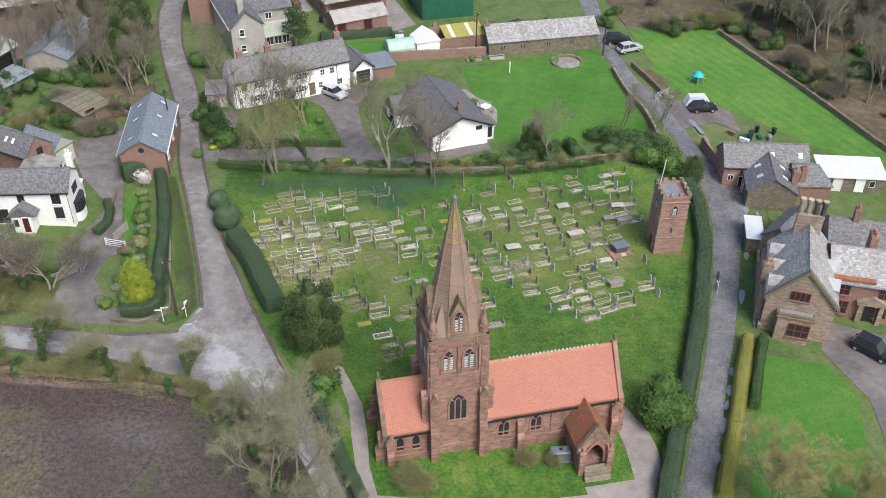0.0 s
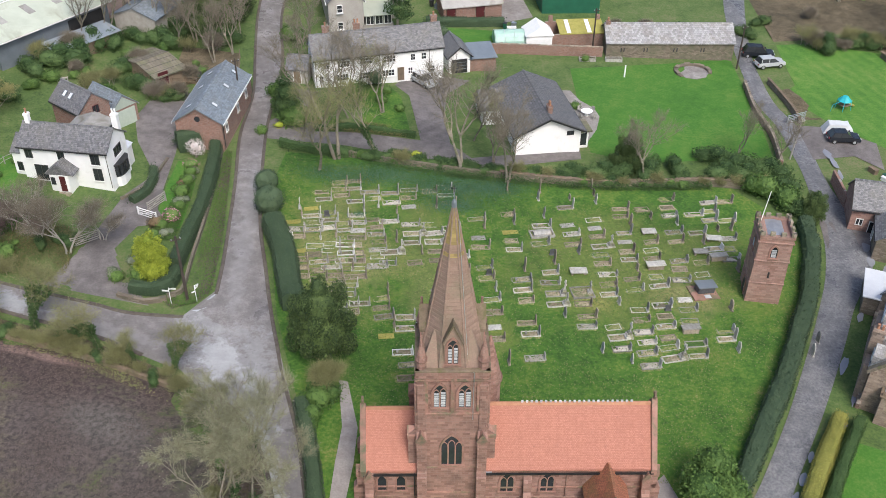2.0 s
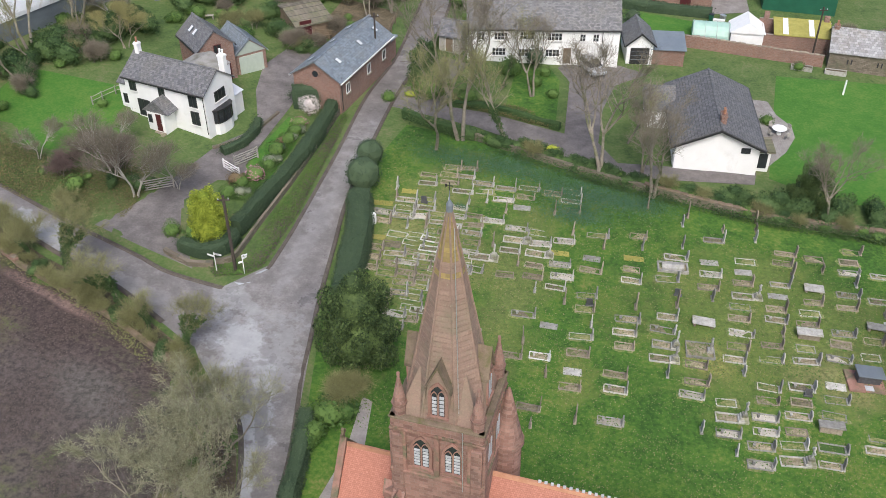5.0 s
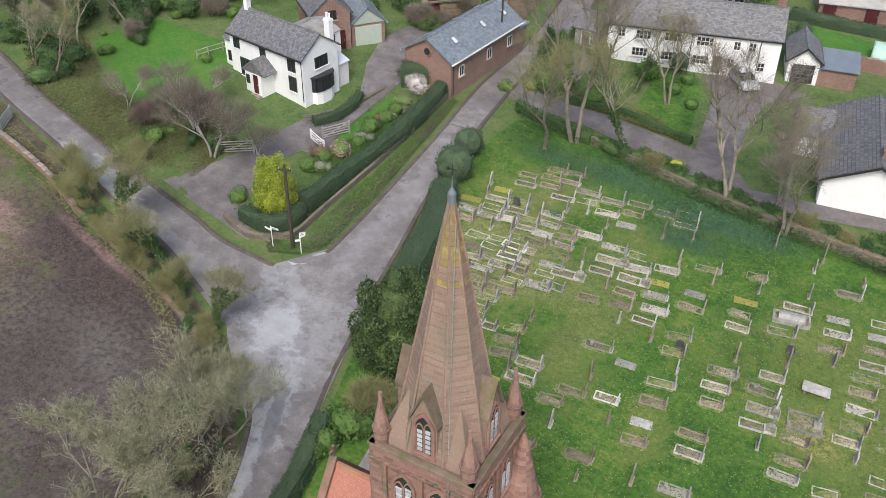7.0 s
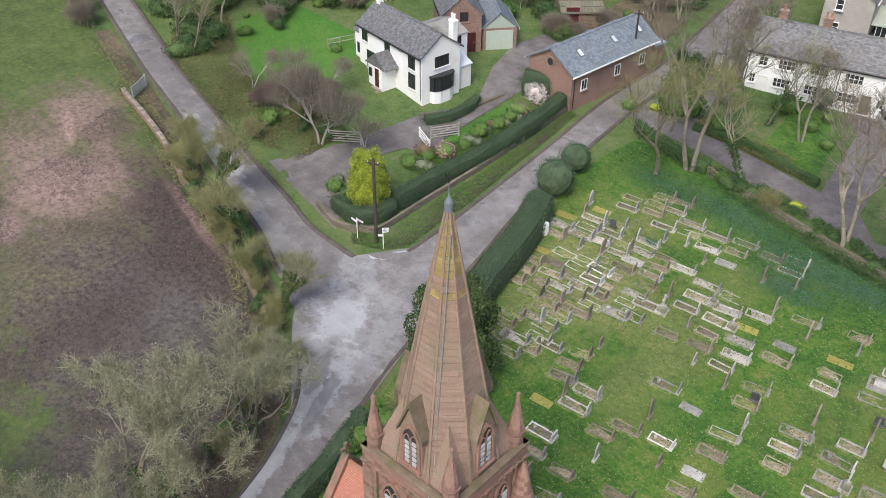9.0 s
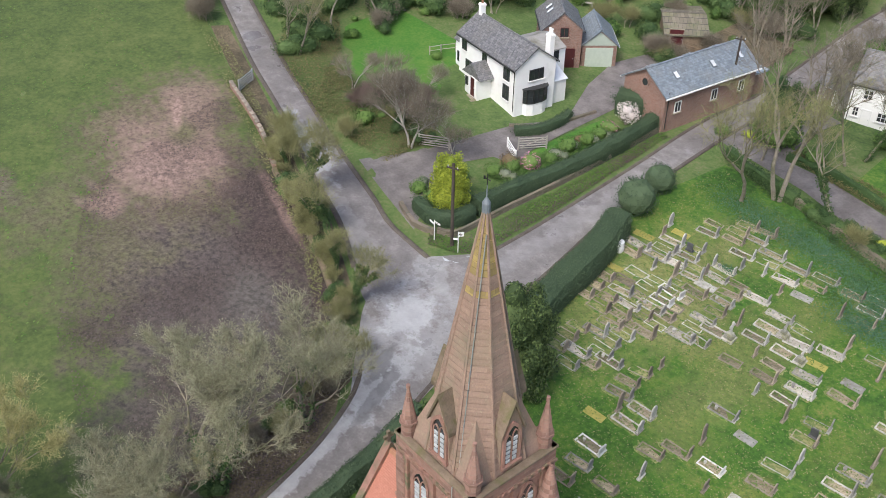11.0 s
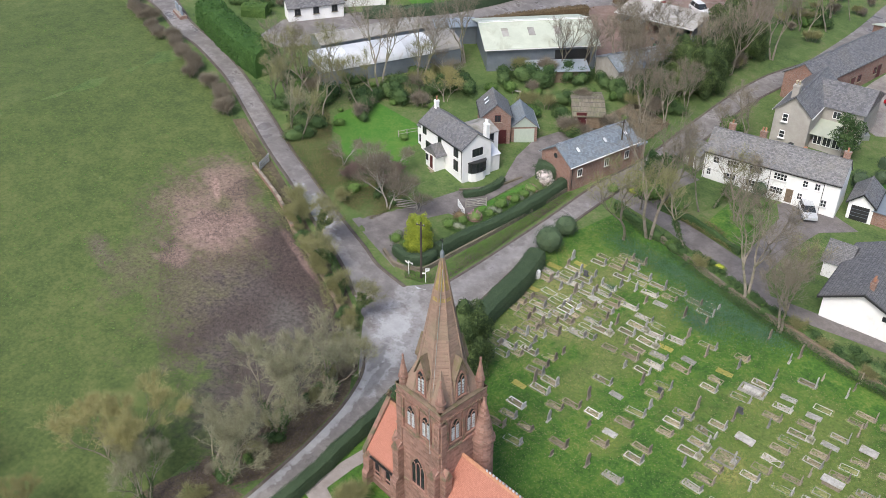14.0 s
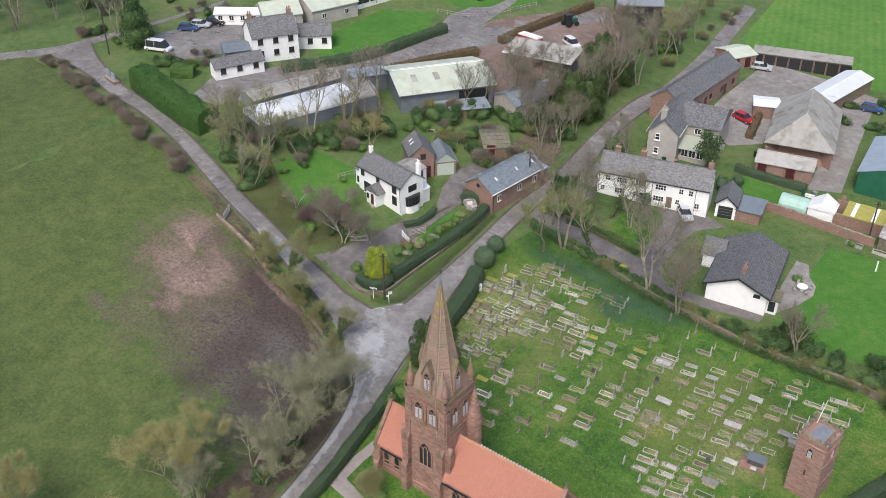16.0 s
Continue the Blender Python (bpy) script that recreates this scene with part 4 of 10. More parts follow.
def church():
    ch = thing("church", pose(-2.0, 0.35, -1.2, 0, 0, -3) @ Matrix.Diagonal((0.85, 0.82, 0.895, 1)), "red sandstone church with an orange tiled roof and stone spire", "church")
    # tower
    H, top = 3.05, 15.2
    tw = part("tower", boxes((-H, H, -H, H, -1.6, 10.6), (-H + 0.12, H - 0.12, -H + 0.12, H - 0.12, 10.6, top - 0.7)), SANDSTONE, ch)
    for z, o, t in ((0.9, 0.14, 0.22), (4.1, 0.08, 0.18), (10.5, 0.12, 0.25), (14.2, 0.1, 0.2)):
        part("string_course", boxes((-H - o, H + o, -H - o, H + o, z, z + t), bevel=0.05), DRESSED, tw)
    for s in range(4):
        m = pose(0, 0, 0, 0, 0, 90 * s)
        part("parapet", boxes((-H + 0.05, H - 0.05, -H - 0.02, -H + 0.28, top - 0.7, top)), SANDSTONE, tw, "", m)
        part("coping", boxes((-H - 0.05, H + 0.05, -H - 0.1, -H + 0.36, top + 0.003, top + 0.16), bevel=0.04), MOSSY, tw, "mossy stone coping", m)
        for x in (-1.05, 1.05):
            lancet(tw, m @ pose(x, -H + 0.12, 11.3), 1.15, 2.5, 2, 6, "belfry_window")
        for x in (-2.2, 0.0, 2.2):
            part("pilaster", boxes((x - 0.16, x + 0.16, -H - 0.06, -H + 0.13, 10.8, 14.2)), DRESSED, tw, "", m)
        for x in np.linspace(-2.7, 2.7, 12):
            part("corbel", boxes((x - 0.12, x + 0.12, -H - 0.1, -H + 0.14, 14.25, 14.5)), DRESSED, tw, "", m)
        for x in (-2.62, 2.62):
            buttress(tw, m @ pose(x, -H, 0), 0.85, 1.15, 8.6, 2)
            part("corner_shaft", boxes((x - 0.36, x + 0.36, -H - 0.14, -H + 0.1, 8.7, 13.9), bevel=0.05), SANDSTONE, tw, "", m)
    lancet(tw, pose(0, -H, 4.6), 1.9, 3.5, 3)
    lancet(tw, pose(0, H, 4.6, 0, 0, 180), 1.9, 3.5, 3)
    part("roof_walk", boxes((-H + 0.3, H - 0.3, -H + 0.3, H - 0.3, top - 0.7, top - 0.55)), LEAD, tw, "grey lead gutter behind the parapet")
    # spire: eight tapering faces in courses, with raised edges
    sp_h, r0 = 14.2, 2.95
    z0 = top - 0.55
    bm = bmesh.new()
    n = 42
    cone(bm, r0 - 0.06, 0.08, z0, z0 + sp_h, 8, math.pi / 8)
    sp = part("spire", bm, SPIRE_STONE, ch, "weathered lichened stone spire")
    for i in range(n):
        a, b = i / n, (i + 1) / n - 0.0012
        ra, rb = r0 * (1 - a) + 0.12 * a, r0 * (1 - b) + 0.12 * b
        jit = 0.006 * math.sin(i * 12.9898)
        bm = bmesh.new()
        cone(bm, ra + jit, rb + jit + 0.02, z0 + sp_h * a, z0 + sp_h * b, 8, math.pi / 8)
        part("course", bm, SPIRE_TOP if a > 0.7 + 0.14 * (i * 7 % 5) / 4 else SPIRE_STONE, sp)
    for i in range(8):
        t = math.pi / 8 + i * math.pi / 4
        bm = bmesh.new()
        tube(bm, (r0 * math.cos(t), r0 * math.sin(t), z0), (0.13 * math.cos(t), 0.13 * math.sin(t), z0 + sp_h), 0.11, 0.06, 5)
        part("rib", bm, SPIRE_STONE, sp)
    for i in range(4):
        m = pose(0, 0, 0, 0, 0, 45 + 90 * i)
        bm = bmesh.new()
        v = [bm.verts.new(p) for p in ((-1.2, -2.6, z0), (1.2, -2.6, z0), (0, -4.0, z0), (0, -2.05, z0 + 3.9))]
        for q in ((0, 2, 3), (2, 1, 3), (0, 1, 2), (1, 0, 3)):
            bm.faces.new([v[k] for k in q])
        bmesh.ops.recalc_face_normals(bm, faces=bm.faces)
        part("broach", bm, SPIRE_STONE, sp, "", m)
        m = pose(0, 0, 0, 0, 0, 90 * i)
        bm = bmesh.new()
        upright(bm, [(-0.72, z0), (0.72, z0), (0.72, z0 + 3.2), (0, z0 + 4.9), (-0.72, z0 + 3.2)], -2.55, -1.2)
        lu = part("lucarne", bm, SPIRE_STONE, sp, "", m)
        lancet(lu, pose(0, -2.55, z0 + 1.05), 0.95, 2.5, 2, 5, "lucarne_window")
        bm = bmesh.new()
        for s in (-1, 1):
            upright(bm, [(s * 0.86, z0 + 2.95), (s * 0.86, z0 + 3.2), (0, z0 + 5.15), (0, z0 + 4.88)][::s], -2.72, -1.0)
        bmesh.ops.recalc_face_normals(bm, faces=bm.faces)
        part("lucarne_coping", bm, MOSSY, lu)
        px = H - 0.5
        pm = pose(px if i in (0, 3) else -px, px if i < 2 else -px, 0)
        bm = bmesh.new()
        cone(bm, 0.46, 0.42, top - 1.0, top + 0.9, 8, math.pi / 8)
        cone(bm, 0.52, 0.52, top + 0.9, top + 1.05, 8, math.pi / 8)
        cone(bm, 0.45, 0.06, top + 1.05, top + 3.15, 8, math.pi / 8)
        cone(bm, 0.11, 0.11, top + 3.1, top + 3.35, 6)
        part("pinnacle", bm, SANDSTONE, tw, "", pm)
    bm = bmesh.new()
    cone(bm, 0.2, 0.2, z0 + sp_h - 0.1, z0 + sp_h + 0.35, 10)
    cone(bm, 0.2, 0.05, z0 + sp_h + 0.35, z0 + sp_h + 0.6, 10)
    tube(bm, (0, 0, z0 + sp_h + 0.5), (0, 0, z0 + sp_h + 1.35), 0.035, 0.02, 6)
    part("finial", bm, STEEL_DARK, sp, "lead-capped finial with a rod")
    zt = z0 + sp_h + 1.2
    part("weathervane", boxes((-0.02, 0.02, -0.02, 0.02, zt, zt + 0.5), (-0.2, 0.2, -0.015, 0.015, zt + 0.26, zt + 0.3), (-0.24, -0.14, -0.015, 0.015, zt + 0.2, zt + 0.36)), IRON, sp, "black iron weathervane")
    bm = bmesh.new()
    tube(bm, (0.35, -0.25, z0 + sp_h * 0.93), (1.3, -2.45, z0 + 0.3), 0.03, 0.03, 5)
    tube(bm, (1.3, -2.45, z0 + 0.3), (1.75, -H - 0.2, top + 0.1), 0.03, 0.03, 5)
    tube(bm, (1.75, -H - 0.2, top + 0.1), (1.75, -H - 0.1, 10), 0.03, 0.03, 5)
    part("lightning_conductor", bm, GALV, sp)
    # stair turret on the far corner
    bm = bmesh.new()
    cone(bm, 1.15, 1.05, -1.5, 9.8, 16, 0, H + 0.35, H - 0.7)
    cone(bm, 1.22, 1.22, 9.8, 10.1, 16, 0, H + 0.35, H - 0.7)
    cone(bm, 1.12, 0.1, 10.1, 14.6, 16, 0, H + 0.35, H - 0.7)
    part("stair_turret", bm, SANDSTONE, ch)
    # nave and chancel
    for nm, xa, xb, half, eave, rise in (("nave", H, 17.9, 3.4, 4.6, 4.15), ("chancel", -7.8, -H, 3.2, 4.3, 4.0)):
        body = part(nm, bmesh_wall(xa, xb, half, eave, rise), SANDSTONE, ch)
        bm = bmesh.new()
        for s in (-1, 1):
            k = rise / half
            y1, z1 = s * (half + 0.28), eave - 0.28 * k
            e = 0.0
            lo = [bm.verts.new(p) for p in ((xa + e, y1, z1 + 0.03), (xb - e, y1, z1 + 0.03), (xb - e, 0, eave + rise + 0.03), (xa + e, 0, eave + rise + 0.03))]
            up = [bm.verts.new(v.co + Vector((0, 0, 0.2))) for v in lo]
            bm.faces.new(up)
            bm.faces.new(lo[::-1])
            for i in range(4):
                bm.faces.new((lo[i], lo[(i + 1) % 4], up[(i + 1) % 4], up[i]))
        bmesh.ops.recalc_face_normals(bm, faces=bm.faces)
        roof = part("roof", bm, TILE, body, "orange clay tile roof")
        part("ridge", shape(upright, [(-0.2, -0.12), (0.2, -0.12), (0.09, 0.1), (-0.09, 0.1)], 0, xb - xa, pose(xa, 0, eave + rise + 0.2, 0, 0, -90)), TERRACOTTA, roof)
        part("eaves_band", boxes((xa, xb, -half - 0.14, -half + 0.02, eave - 0.55, eave - 0.2)), DRESSED, body)
        for ya, yb in ((-half - 0.16, -half + 0.02), (half - 0.02, half + 0.16)):
            part("plinth", boxes((xa, xb, ya, yb, -1.5, 0.8)), SANDSTONE, body)
        part("string_course", boxes((xa, xb, -half - 0.09, -half + 0.02, 1.9, 2.05)), DRESSED, body)
        part("gutter", boxes((xa, xb, -half - 0.46, -half - 0.3, eave - 0.62, eave - 0.48)), IRON, roof)
        ge = xb if nm == "nave" else xa
        d = 0.5 if nm == "nave" else -0.5
        k = rise / half
        bm = bmesh.new()
        for s in (-1, 1):
            pts = [(s * (half + 0.45), eave - 0.75), (s * (half + 0.45), eave - 0.05), (0, eave + rise + 0.75), (0, eave + rise + 0.1)]
            upright(bm, pts[::s], min(0, d), max(0, d), pose(ge - 0.25 * (1 if d > 0 else -1), 0, 0, 0, 0, -90))
        bmesh.ops.recalc_face_normals(bm, faces=bm.faces)
        part("gable_coping", bm, DRESSED, body, "weathered stone gable coping")
        part("cross", boxes((ge - 0.1, ge + 0.1, -0.1, 0.1, eave + rise + 0.5, eave + rise + 1.5), (ge - 0.09, ge + 0.09, -0.38, 0.38, eave + rise + 1.0, eave + rise + 1.2)), MOSSY, body, "small lichened stone cross")
        lancet(body, facing("e" if nm == "nave" else "w", 0, 1.7, abs(ge)), 2.4, 4.6, 3)
        for s in (-1, 1):
            for mm in (pose(ge - 0.5 * (1 if d > 0 else -1), s * half, 0, 0, 0, 0 if s < 0 else 180), pose(ge, s * (half - 0.5), 0, 0, 0, 90 if d > 0 else -90)):
                buttress(body, mm, 0.8, 1.0, 4.0, 2)
        for x in ((5.0, 8.6, 10.9) if nm == "nave" else (-6.2, -4.5)):
            w, hh, li = (1.25, 2.3, 2) if nm == "nave" else (0.75, 1.9, 1)
            if x != 10.9:
                lancet(body, pose(x, -half, 1.5), w, hh, li)
            lancet(body, pose(x, half, 1.5, 0, 0, 180), w, hh, li)
        if nm == "nave":
            buttress(body, pose(6.8, -half, 0), 0.75, 0.9, 3.4, 2, False)
            buttress(body, pose(6.8, half, 0, 0, 0, 180), 0.75, 0.9, 3.4, 2, False)
            downpipe(body, pose(10.3, -half - 0.05, 0), 4.1, BRICK)
            for i in range(24):
                x = xa + 3.2 + 0.42 * i
                part("crest_tile", boxes((x - 0.1, x + 0.1, -0.06, 0.06, eave + rise + 0.28, eave + rise + 0.5), bevel=0.015), LEADED, roof)
            part("lead_flashing", boxes((H - 0.03, H + 0.5, -half - 0.3, -half + 0.9, eave - 0.5, eave - 0.3)), LEAD, roof)
        else:
            downpipe(body, pose(-H - 0.25, -half - 0.05, 0), 3.8, IRON)
    # south porch
    po = part("porch", porch_walls(), SANDSTONE, ch)
    px, w2, y1, y0, ev, rs = 13.8, 1.75, -3.4, -8.0, 2.3, 2.6
    bm = bmesh.new()
    for s in (-1, 1):
        k = rs / w2
        x1, z1 = s * (w2 + 0.25), ev - 0.25 * k
        lo = [bm.verts.new(p) for p in ((px + x1, y0 + 0.3, z1 + 0.03), (px + x1, y1, z1 + 0.03), (px, y1, ev + rs + 0.03), (px, y0 + 0.3, ev + rs + 0.03))]
        up = [bm.verts.new(v.co + Vector((0, 0, 0.18))) for v in lo]
        bm.faces.new(up)
        bm.faces.new(lo[::-1])
        for i in range(4):
            bm.faces.new((lo[i], lo[(i + 1) % 4], up[(i + 1) % 4], up[i]))
    bmesh.ops.recalc_face_normals(bm, faces=bm.faces)
    part("porch_roof", bm, TILE_OLD, po, "mossy orange tile porch roof")
    bm = bmesh.new()
    for s in (-1, 1):
        pts = [(s * (w2 + 0.3), ev - 0.5), (s * (w2 + 0.3), ev + 0.1), (0, ev + rs + 0.6), (0, ev + rs + 0.05)]
        upright(bm, pts[::s], y0 - 0.12, y0 + 0.35, pose(px, 0, 0))
    bmesh.ops.recalc_face_normals(bm, faces=bm.faces)
    part("gable_coping", bm, MOSSY, po)
    bm = bmesh.new()
    arch_ring(bm, 1.9, 2.7, 0.28, -0.16, 0.3)
    part("archway", bm, DRESSED, po, "", pose(px, y0, 0.1))
    part("inner_door", shape(upright, arch(1.5, 2.4), -0.05, 0.05), MAROON, po, "dark red door inside the porch", pose(px, y1 - 0.06, 0.1))
    for s in (-1, 1):
        buttress(po, pose(px + s * (w2 - 0.2), y0, 0), 0.65, 0.7, 2.4, 1, True)
    part("niche", boxes((px - 0.22, px + 0.22, y0 - 0.1, y0 + 0.05, 3.3, 4.1)), DRESSED, po)
    for i in range(4):
        part("step", boxes((px - 1.15 - 0.1 * i, px + 1.15 + 0.1 * i, y0 - 0.3 - 0.36 * (i + 1), y0 - 0.3 - 0.36 * i, -1.6, -0.05 - 0.17 * i), bevel=0.015), GRAVE_SAND, po)
    return ch


def bmesh_wall(xa, xb, half, eave, rise):
    bm = bmesh.new()
    pts = [(-half, -1.6), (half, -1.6), (half, eave), (0, eave + rise), (-half, eave)]
    va, vb = [bm.verts.new((xa, y, z)) for y, z in pts], [bm.verts.new((xb, y, z)) for y, z in pts]
    bm.faces.new(va[::-1])
    bm.faces.new(vb)
    for i in range(5):
        bm.faces.new((va[i], va[(i + 1) % 5], vb[(i + 1) % 5], vb[i]))
    bmesh.ops.recalc_face_normals(bm, faces=bm.faces)
    return bm


def porch_walls():
    """Two side walls and a front with an arched way through."""
    px, w2, y1, y0, ev, rs = 13.8, 1.75, -3.4, -8.0, 2.3, 2.6
    bm = boxes((px - w2, px - w2 + 0.4, y0 + 0.4, y1, -1.6, ev), (px + w2 - 0.4, px + w2, y0 + 0.4, y1, -1.6, ev), (px - w2 + 0.4, px + w2 - 0.4, y0 + 0.4, y1, -1.6, 0.05))
    inner = arch(1.9, 2.7)
    outer = [(-w2, -1.6), (-w2, ev)] + [(-w2 + w2 * i / 6, ev + rs * i / 6) for i in range(1, 7)] + [(w2 * i / 6, ev + rs - rs * i / 6) for i in range(1, 7)] + [(w2, -1.6)]
    inner = [(x, z + 0.1) for x, z in inner]
    m = min(len(inner), len(outer))
    inner, outer = inner[:m], outer[:m - 1] + [outer[-1]]
    a, b = [bm.verts.new((px + x, y0, z)) for x, z in outer], [bm.verts.new((px + x, y0, z)) for x, z in inner]
    c, d = [bm.verts.new((px + x, y0 + 0.4, z)) for x, z in outer], [bm.verts.new((px + x, y0 + 0.4, z)) for x, z in inner]
    for k in range(m - 1):
        bm.faces.new((a[k], a[k + 1], b[k + 1], b[k]))
        bm.faces.new((d[k], d[k + 1], c[k + 1], c[k]))
        bm.faces.new((b[k], b[k + 1], d[k + 1], d[k]))
        bm.faces.new((c[k], c[k + 1], a[k + 1], a[k]))
    bmesh.ops.recalc_face_normals(bm, faces=bm.faces)
    return bm


church()

# ---------------------------------------------------------------- old tower in the churchyard
def old_tower():
    t = thing("old_church_tower", pose(30.9, 22.8, gz(30.9, 22.8), 0, 0, -11.2) @ Matrix.Diagonal((0.90, 0.97, 0.90, 1)), "free-standing old red sandstone tower with battlements", "tower")
    h, H = 1.75, 8.6
    part("wall", shape(prism, [(-h - 0.12, -h - 0.12), (h + 0.12, -h - 0.12), (h + 0.12, h + 0.12), (-h - 0.12, h + 0.12)], -1.2, H, None, [(-h, -h), (h, -h), (h, h), (-h, h)]), OLD_STONE, t)
    for z in (2.6, 5.6, 8.0):
        part("string_course", boxes((-h - 0.15, h + 0.15, -h - 0.15, h + 0.15, z, z + 0.14), bevel=0.03), OLD_STONE, t)
    for s in range(4):
        m = pose(0, 0, 0, 0, 0, 90 * s)
        part("parapet", boxes((-h - 0.1, h + 0.1, -h - 0.1, -h + 0.2, H, H + 0.35)), OLD_STONE, t, "", m)
        for x in (-1.6, -0.55, 0.55, 1.6):
            part("merlon", boxes((x - 0.27, x + 0.27, -h - 0.1, -h + 0.2, H + 0.353, H + 0.8), bevel=0.03), GRAVE_SAND, t, "", m)
        lancet(t, m @ pose(0, -h - 0.01, 6.1), 0.7, 1.5, 1, 5)
    part("roof", shape(prism, [(-h + 0.2, -h + 0.2), (h - 0.2, -h + 0.2), (h - 0.2, h - 0.2), (-h + 0.2, h - 0.2)], H - 0.1, H + 0.12, None, [(-0.1, -h + 0.2), (0.1, -h + 0.2), (0.1, h - 0.2), (-0.1, h - 0.2)]), LEAD, t, "patched lead roof behind the battlements")
    door(t, pose(-h - 0.12, -0.3, 0.1, 0, 0, -90), 0.95, 1.9, BLACK_PAINT_AND_SHADE, DRESSED)
    part("slit_window", boxes((-0.1, 0.1, -h - 0.1, -h, 3.4, 4.2)), BLACK_PAINT_AND_SHADE, t)
    bm = bmesh.new()
    tube(bm, (-h + 0.5, h - 0.4, H), (-h + 0.9, h - 0.1, H + 3.6), 0.06, 0.04, 8)
    part("flagpole", bm, WHITE_PAINT, t, "white painted flagpole")


old_tower()


# ---------------------------------------------------------------- white house with its brick wing
def white_house():
    zb = 5.6
    h = thing("white_house", pose(-40.2, 42.1, gz(-40.2, 42.1), 0, 0, -12.3) @ Matrix.Diagonal((0.765, 0.85, 0.98, 1)), "white rendered two-storey house with a slate roof and black windows", "house")
    gabled(h, 13.0, 5.3, 4.5, 1.6, WHITE, SLATE, 0.3, 0.25, fascia=BLACK_PAINT_AND_SHADE)
    e = 2.65
    for x, z, w, hh in ((-5.2, 3.0, 1.1, 1.1), (-0.4, 3.1, 1.0, 1.0), (4.6, 2.8, 1.3, 1.3), (4.6, 0.8, 1.3, 1.5), (-3.8, 0.3, 2.0, 1.9)):
        window(h, pose(x, -e, z), w, hh, BLACK_PAINT_AND_SHADE, 2, 1, WHITE_PAINT)
    window(h, facing("e", 0.1, 2.95, 6.5), 1.9, 1.1, BLACK_PAINT_AND_SHADE, 3, 1, WHITE_PAINT)
    # rounded bay on the gable
    bay = part("bay_window", shape(prism, [(6.48, -1.5), (7.0, -1.25), (7.3, -0.6), (7.3, 0.7), (7.0, 1.35), (6.48, 1.6)], -1.5, 0.75), WHITE, h)
    for a, b in (((6.5, -1.5), (7.0, -1.25)), ((7.0, -1.25), (7.3, -0.6)), ((7.3, -0.6), (7.3, 0.05)), ((7.3, 0.05), (7.3, 0.7)), ((7.3, 0.7), (7.0, 1.35)), ((7.0, 1.35), (6.5, 1.6))):
        mx, my = (a[0] + b[0]) / 2, (a[1] + b[1]) / 2
        d = Vector((b[0] - a[0], b[1] - a[1]))
        window(bay, pose(mx, my, 0.78, 0, 0, math.degrees(math.atan2(d.y, d.x))), d.length - 0.03, 1.35, BLACK_PAINT_AND_SHADE, 1, 2)
    part("bay_roof", shape(prism, [(6.5, -1.65), (7.1, -1.4), (7.45, -0.65), (7.45, 0.75), (7.1, 1.5), (6.5, 1.75)], 2.14, 2.3), BLACK_PAINT_AND_SHADE, bay)
    # entrance porch
    po = part("porch", boxes((-1.6, 1.2, -e - 1.9, -e, -1.5, 2.1)), WHITE, h)
    bm = bmesh.new()
    upright(bm, [(-2.15, 0.0), (2.15, 0.0), (0, 1.35)], -1.9, 0.2, pose(-0.2, -e, 2.1))
    part("porch_roof", bm, SLATE, po)
    door(po, pose(0.3, -e - 1.9, 0.1), 0.9, 1.95, MAROON, WHITE_PAINT)
    window(po, pose(-1.1, -e - 1.9, 0.9), 0.6, 0.9, BLACK_PAINT_AND_SHADE, 1, 1)
    for i in range(3):
        part("step", boxes((-0.5, 1.2, -e - 2.3 - 0.3 * i, -e - 2.0 - 0.3 * i + 0.0, -1.2, 0.05 - 0.16 * i)), GRAVE_SAND, po)
    # lower west end
    gabled(h, 1.8, 4.4, 3.3, 1.2, WHITE, SLATE, 0.2, 0.15, x0=-7.3)
    window(h, pose(-7.3, -2.2, 1.0), 0.8, 1.1, BLACK_PAINT_AND_SHADE, 2, 1, WHITE_PAINT)
    chimney(h, -5.9, 0.0, 5.3, 7.3, 0.6, 0.6, WHITE, 1, TERRACOTTA)
    chimney(h, 6.0, 2.0, 3.8, 7.1, 0.9, 0.6, WHITE, 2, WHITE)
    downpipe(h, pose(6.3, -e, 0), 4.6, BLACK_PAINT_AND_SHADE)
    # link and brick wing behind
    part("link", boxes((-2.4, 3.2, 2.65, 6.2, -1.5, 4.1)), WHITE, h)
    part("link_roof", shape(upright, [(-2.6, 4.12), (3.4, 4.12), (3.4, 4.22), (0.4, 5.0), (-2.6, 4.22)], 2.4, 6.2), ASBESTOS, h)
    window(h, facing("e", 4.4, 2.9, 3.2), 1.7, 1.1, BLACK_PAINT_AND_SHADE, 3, 1)
    gh = part("glazed_lean_to", boxes((3.25, 6.0, 2.7, 4.7, -1.5, 1.9)), WHITE_PAINT, h)
    part("pane", shape(upright, [(3.2, 2.0), (6.2, 2.0), (6.2, 2.05), (3.2, 2.9)], 2.68, 4.8), STEEL_PALE, gh)


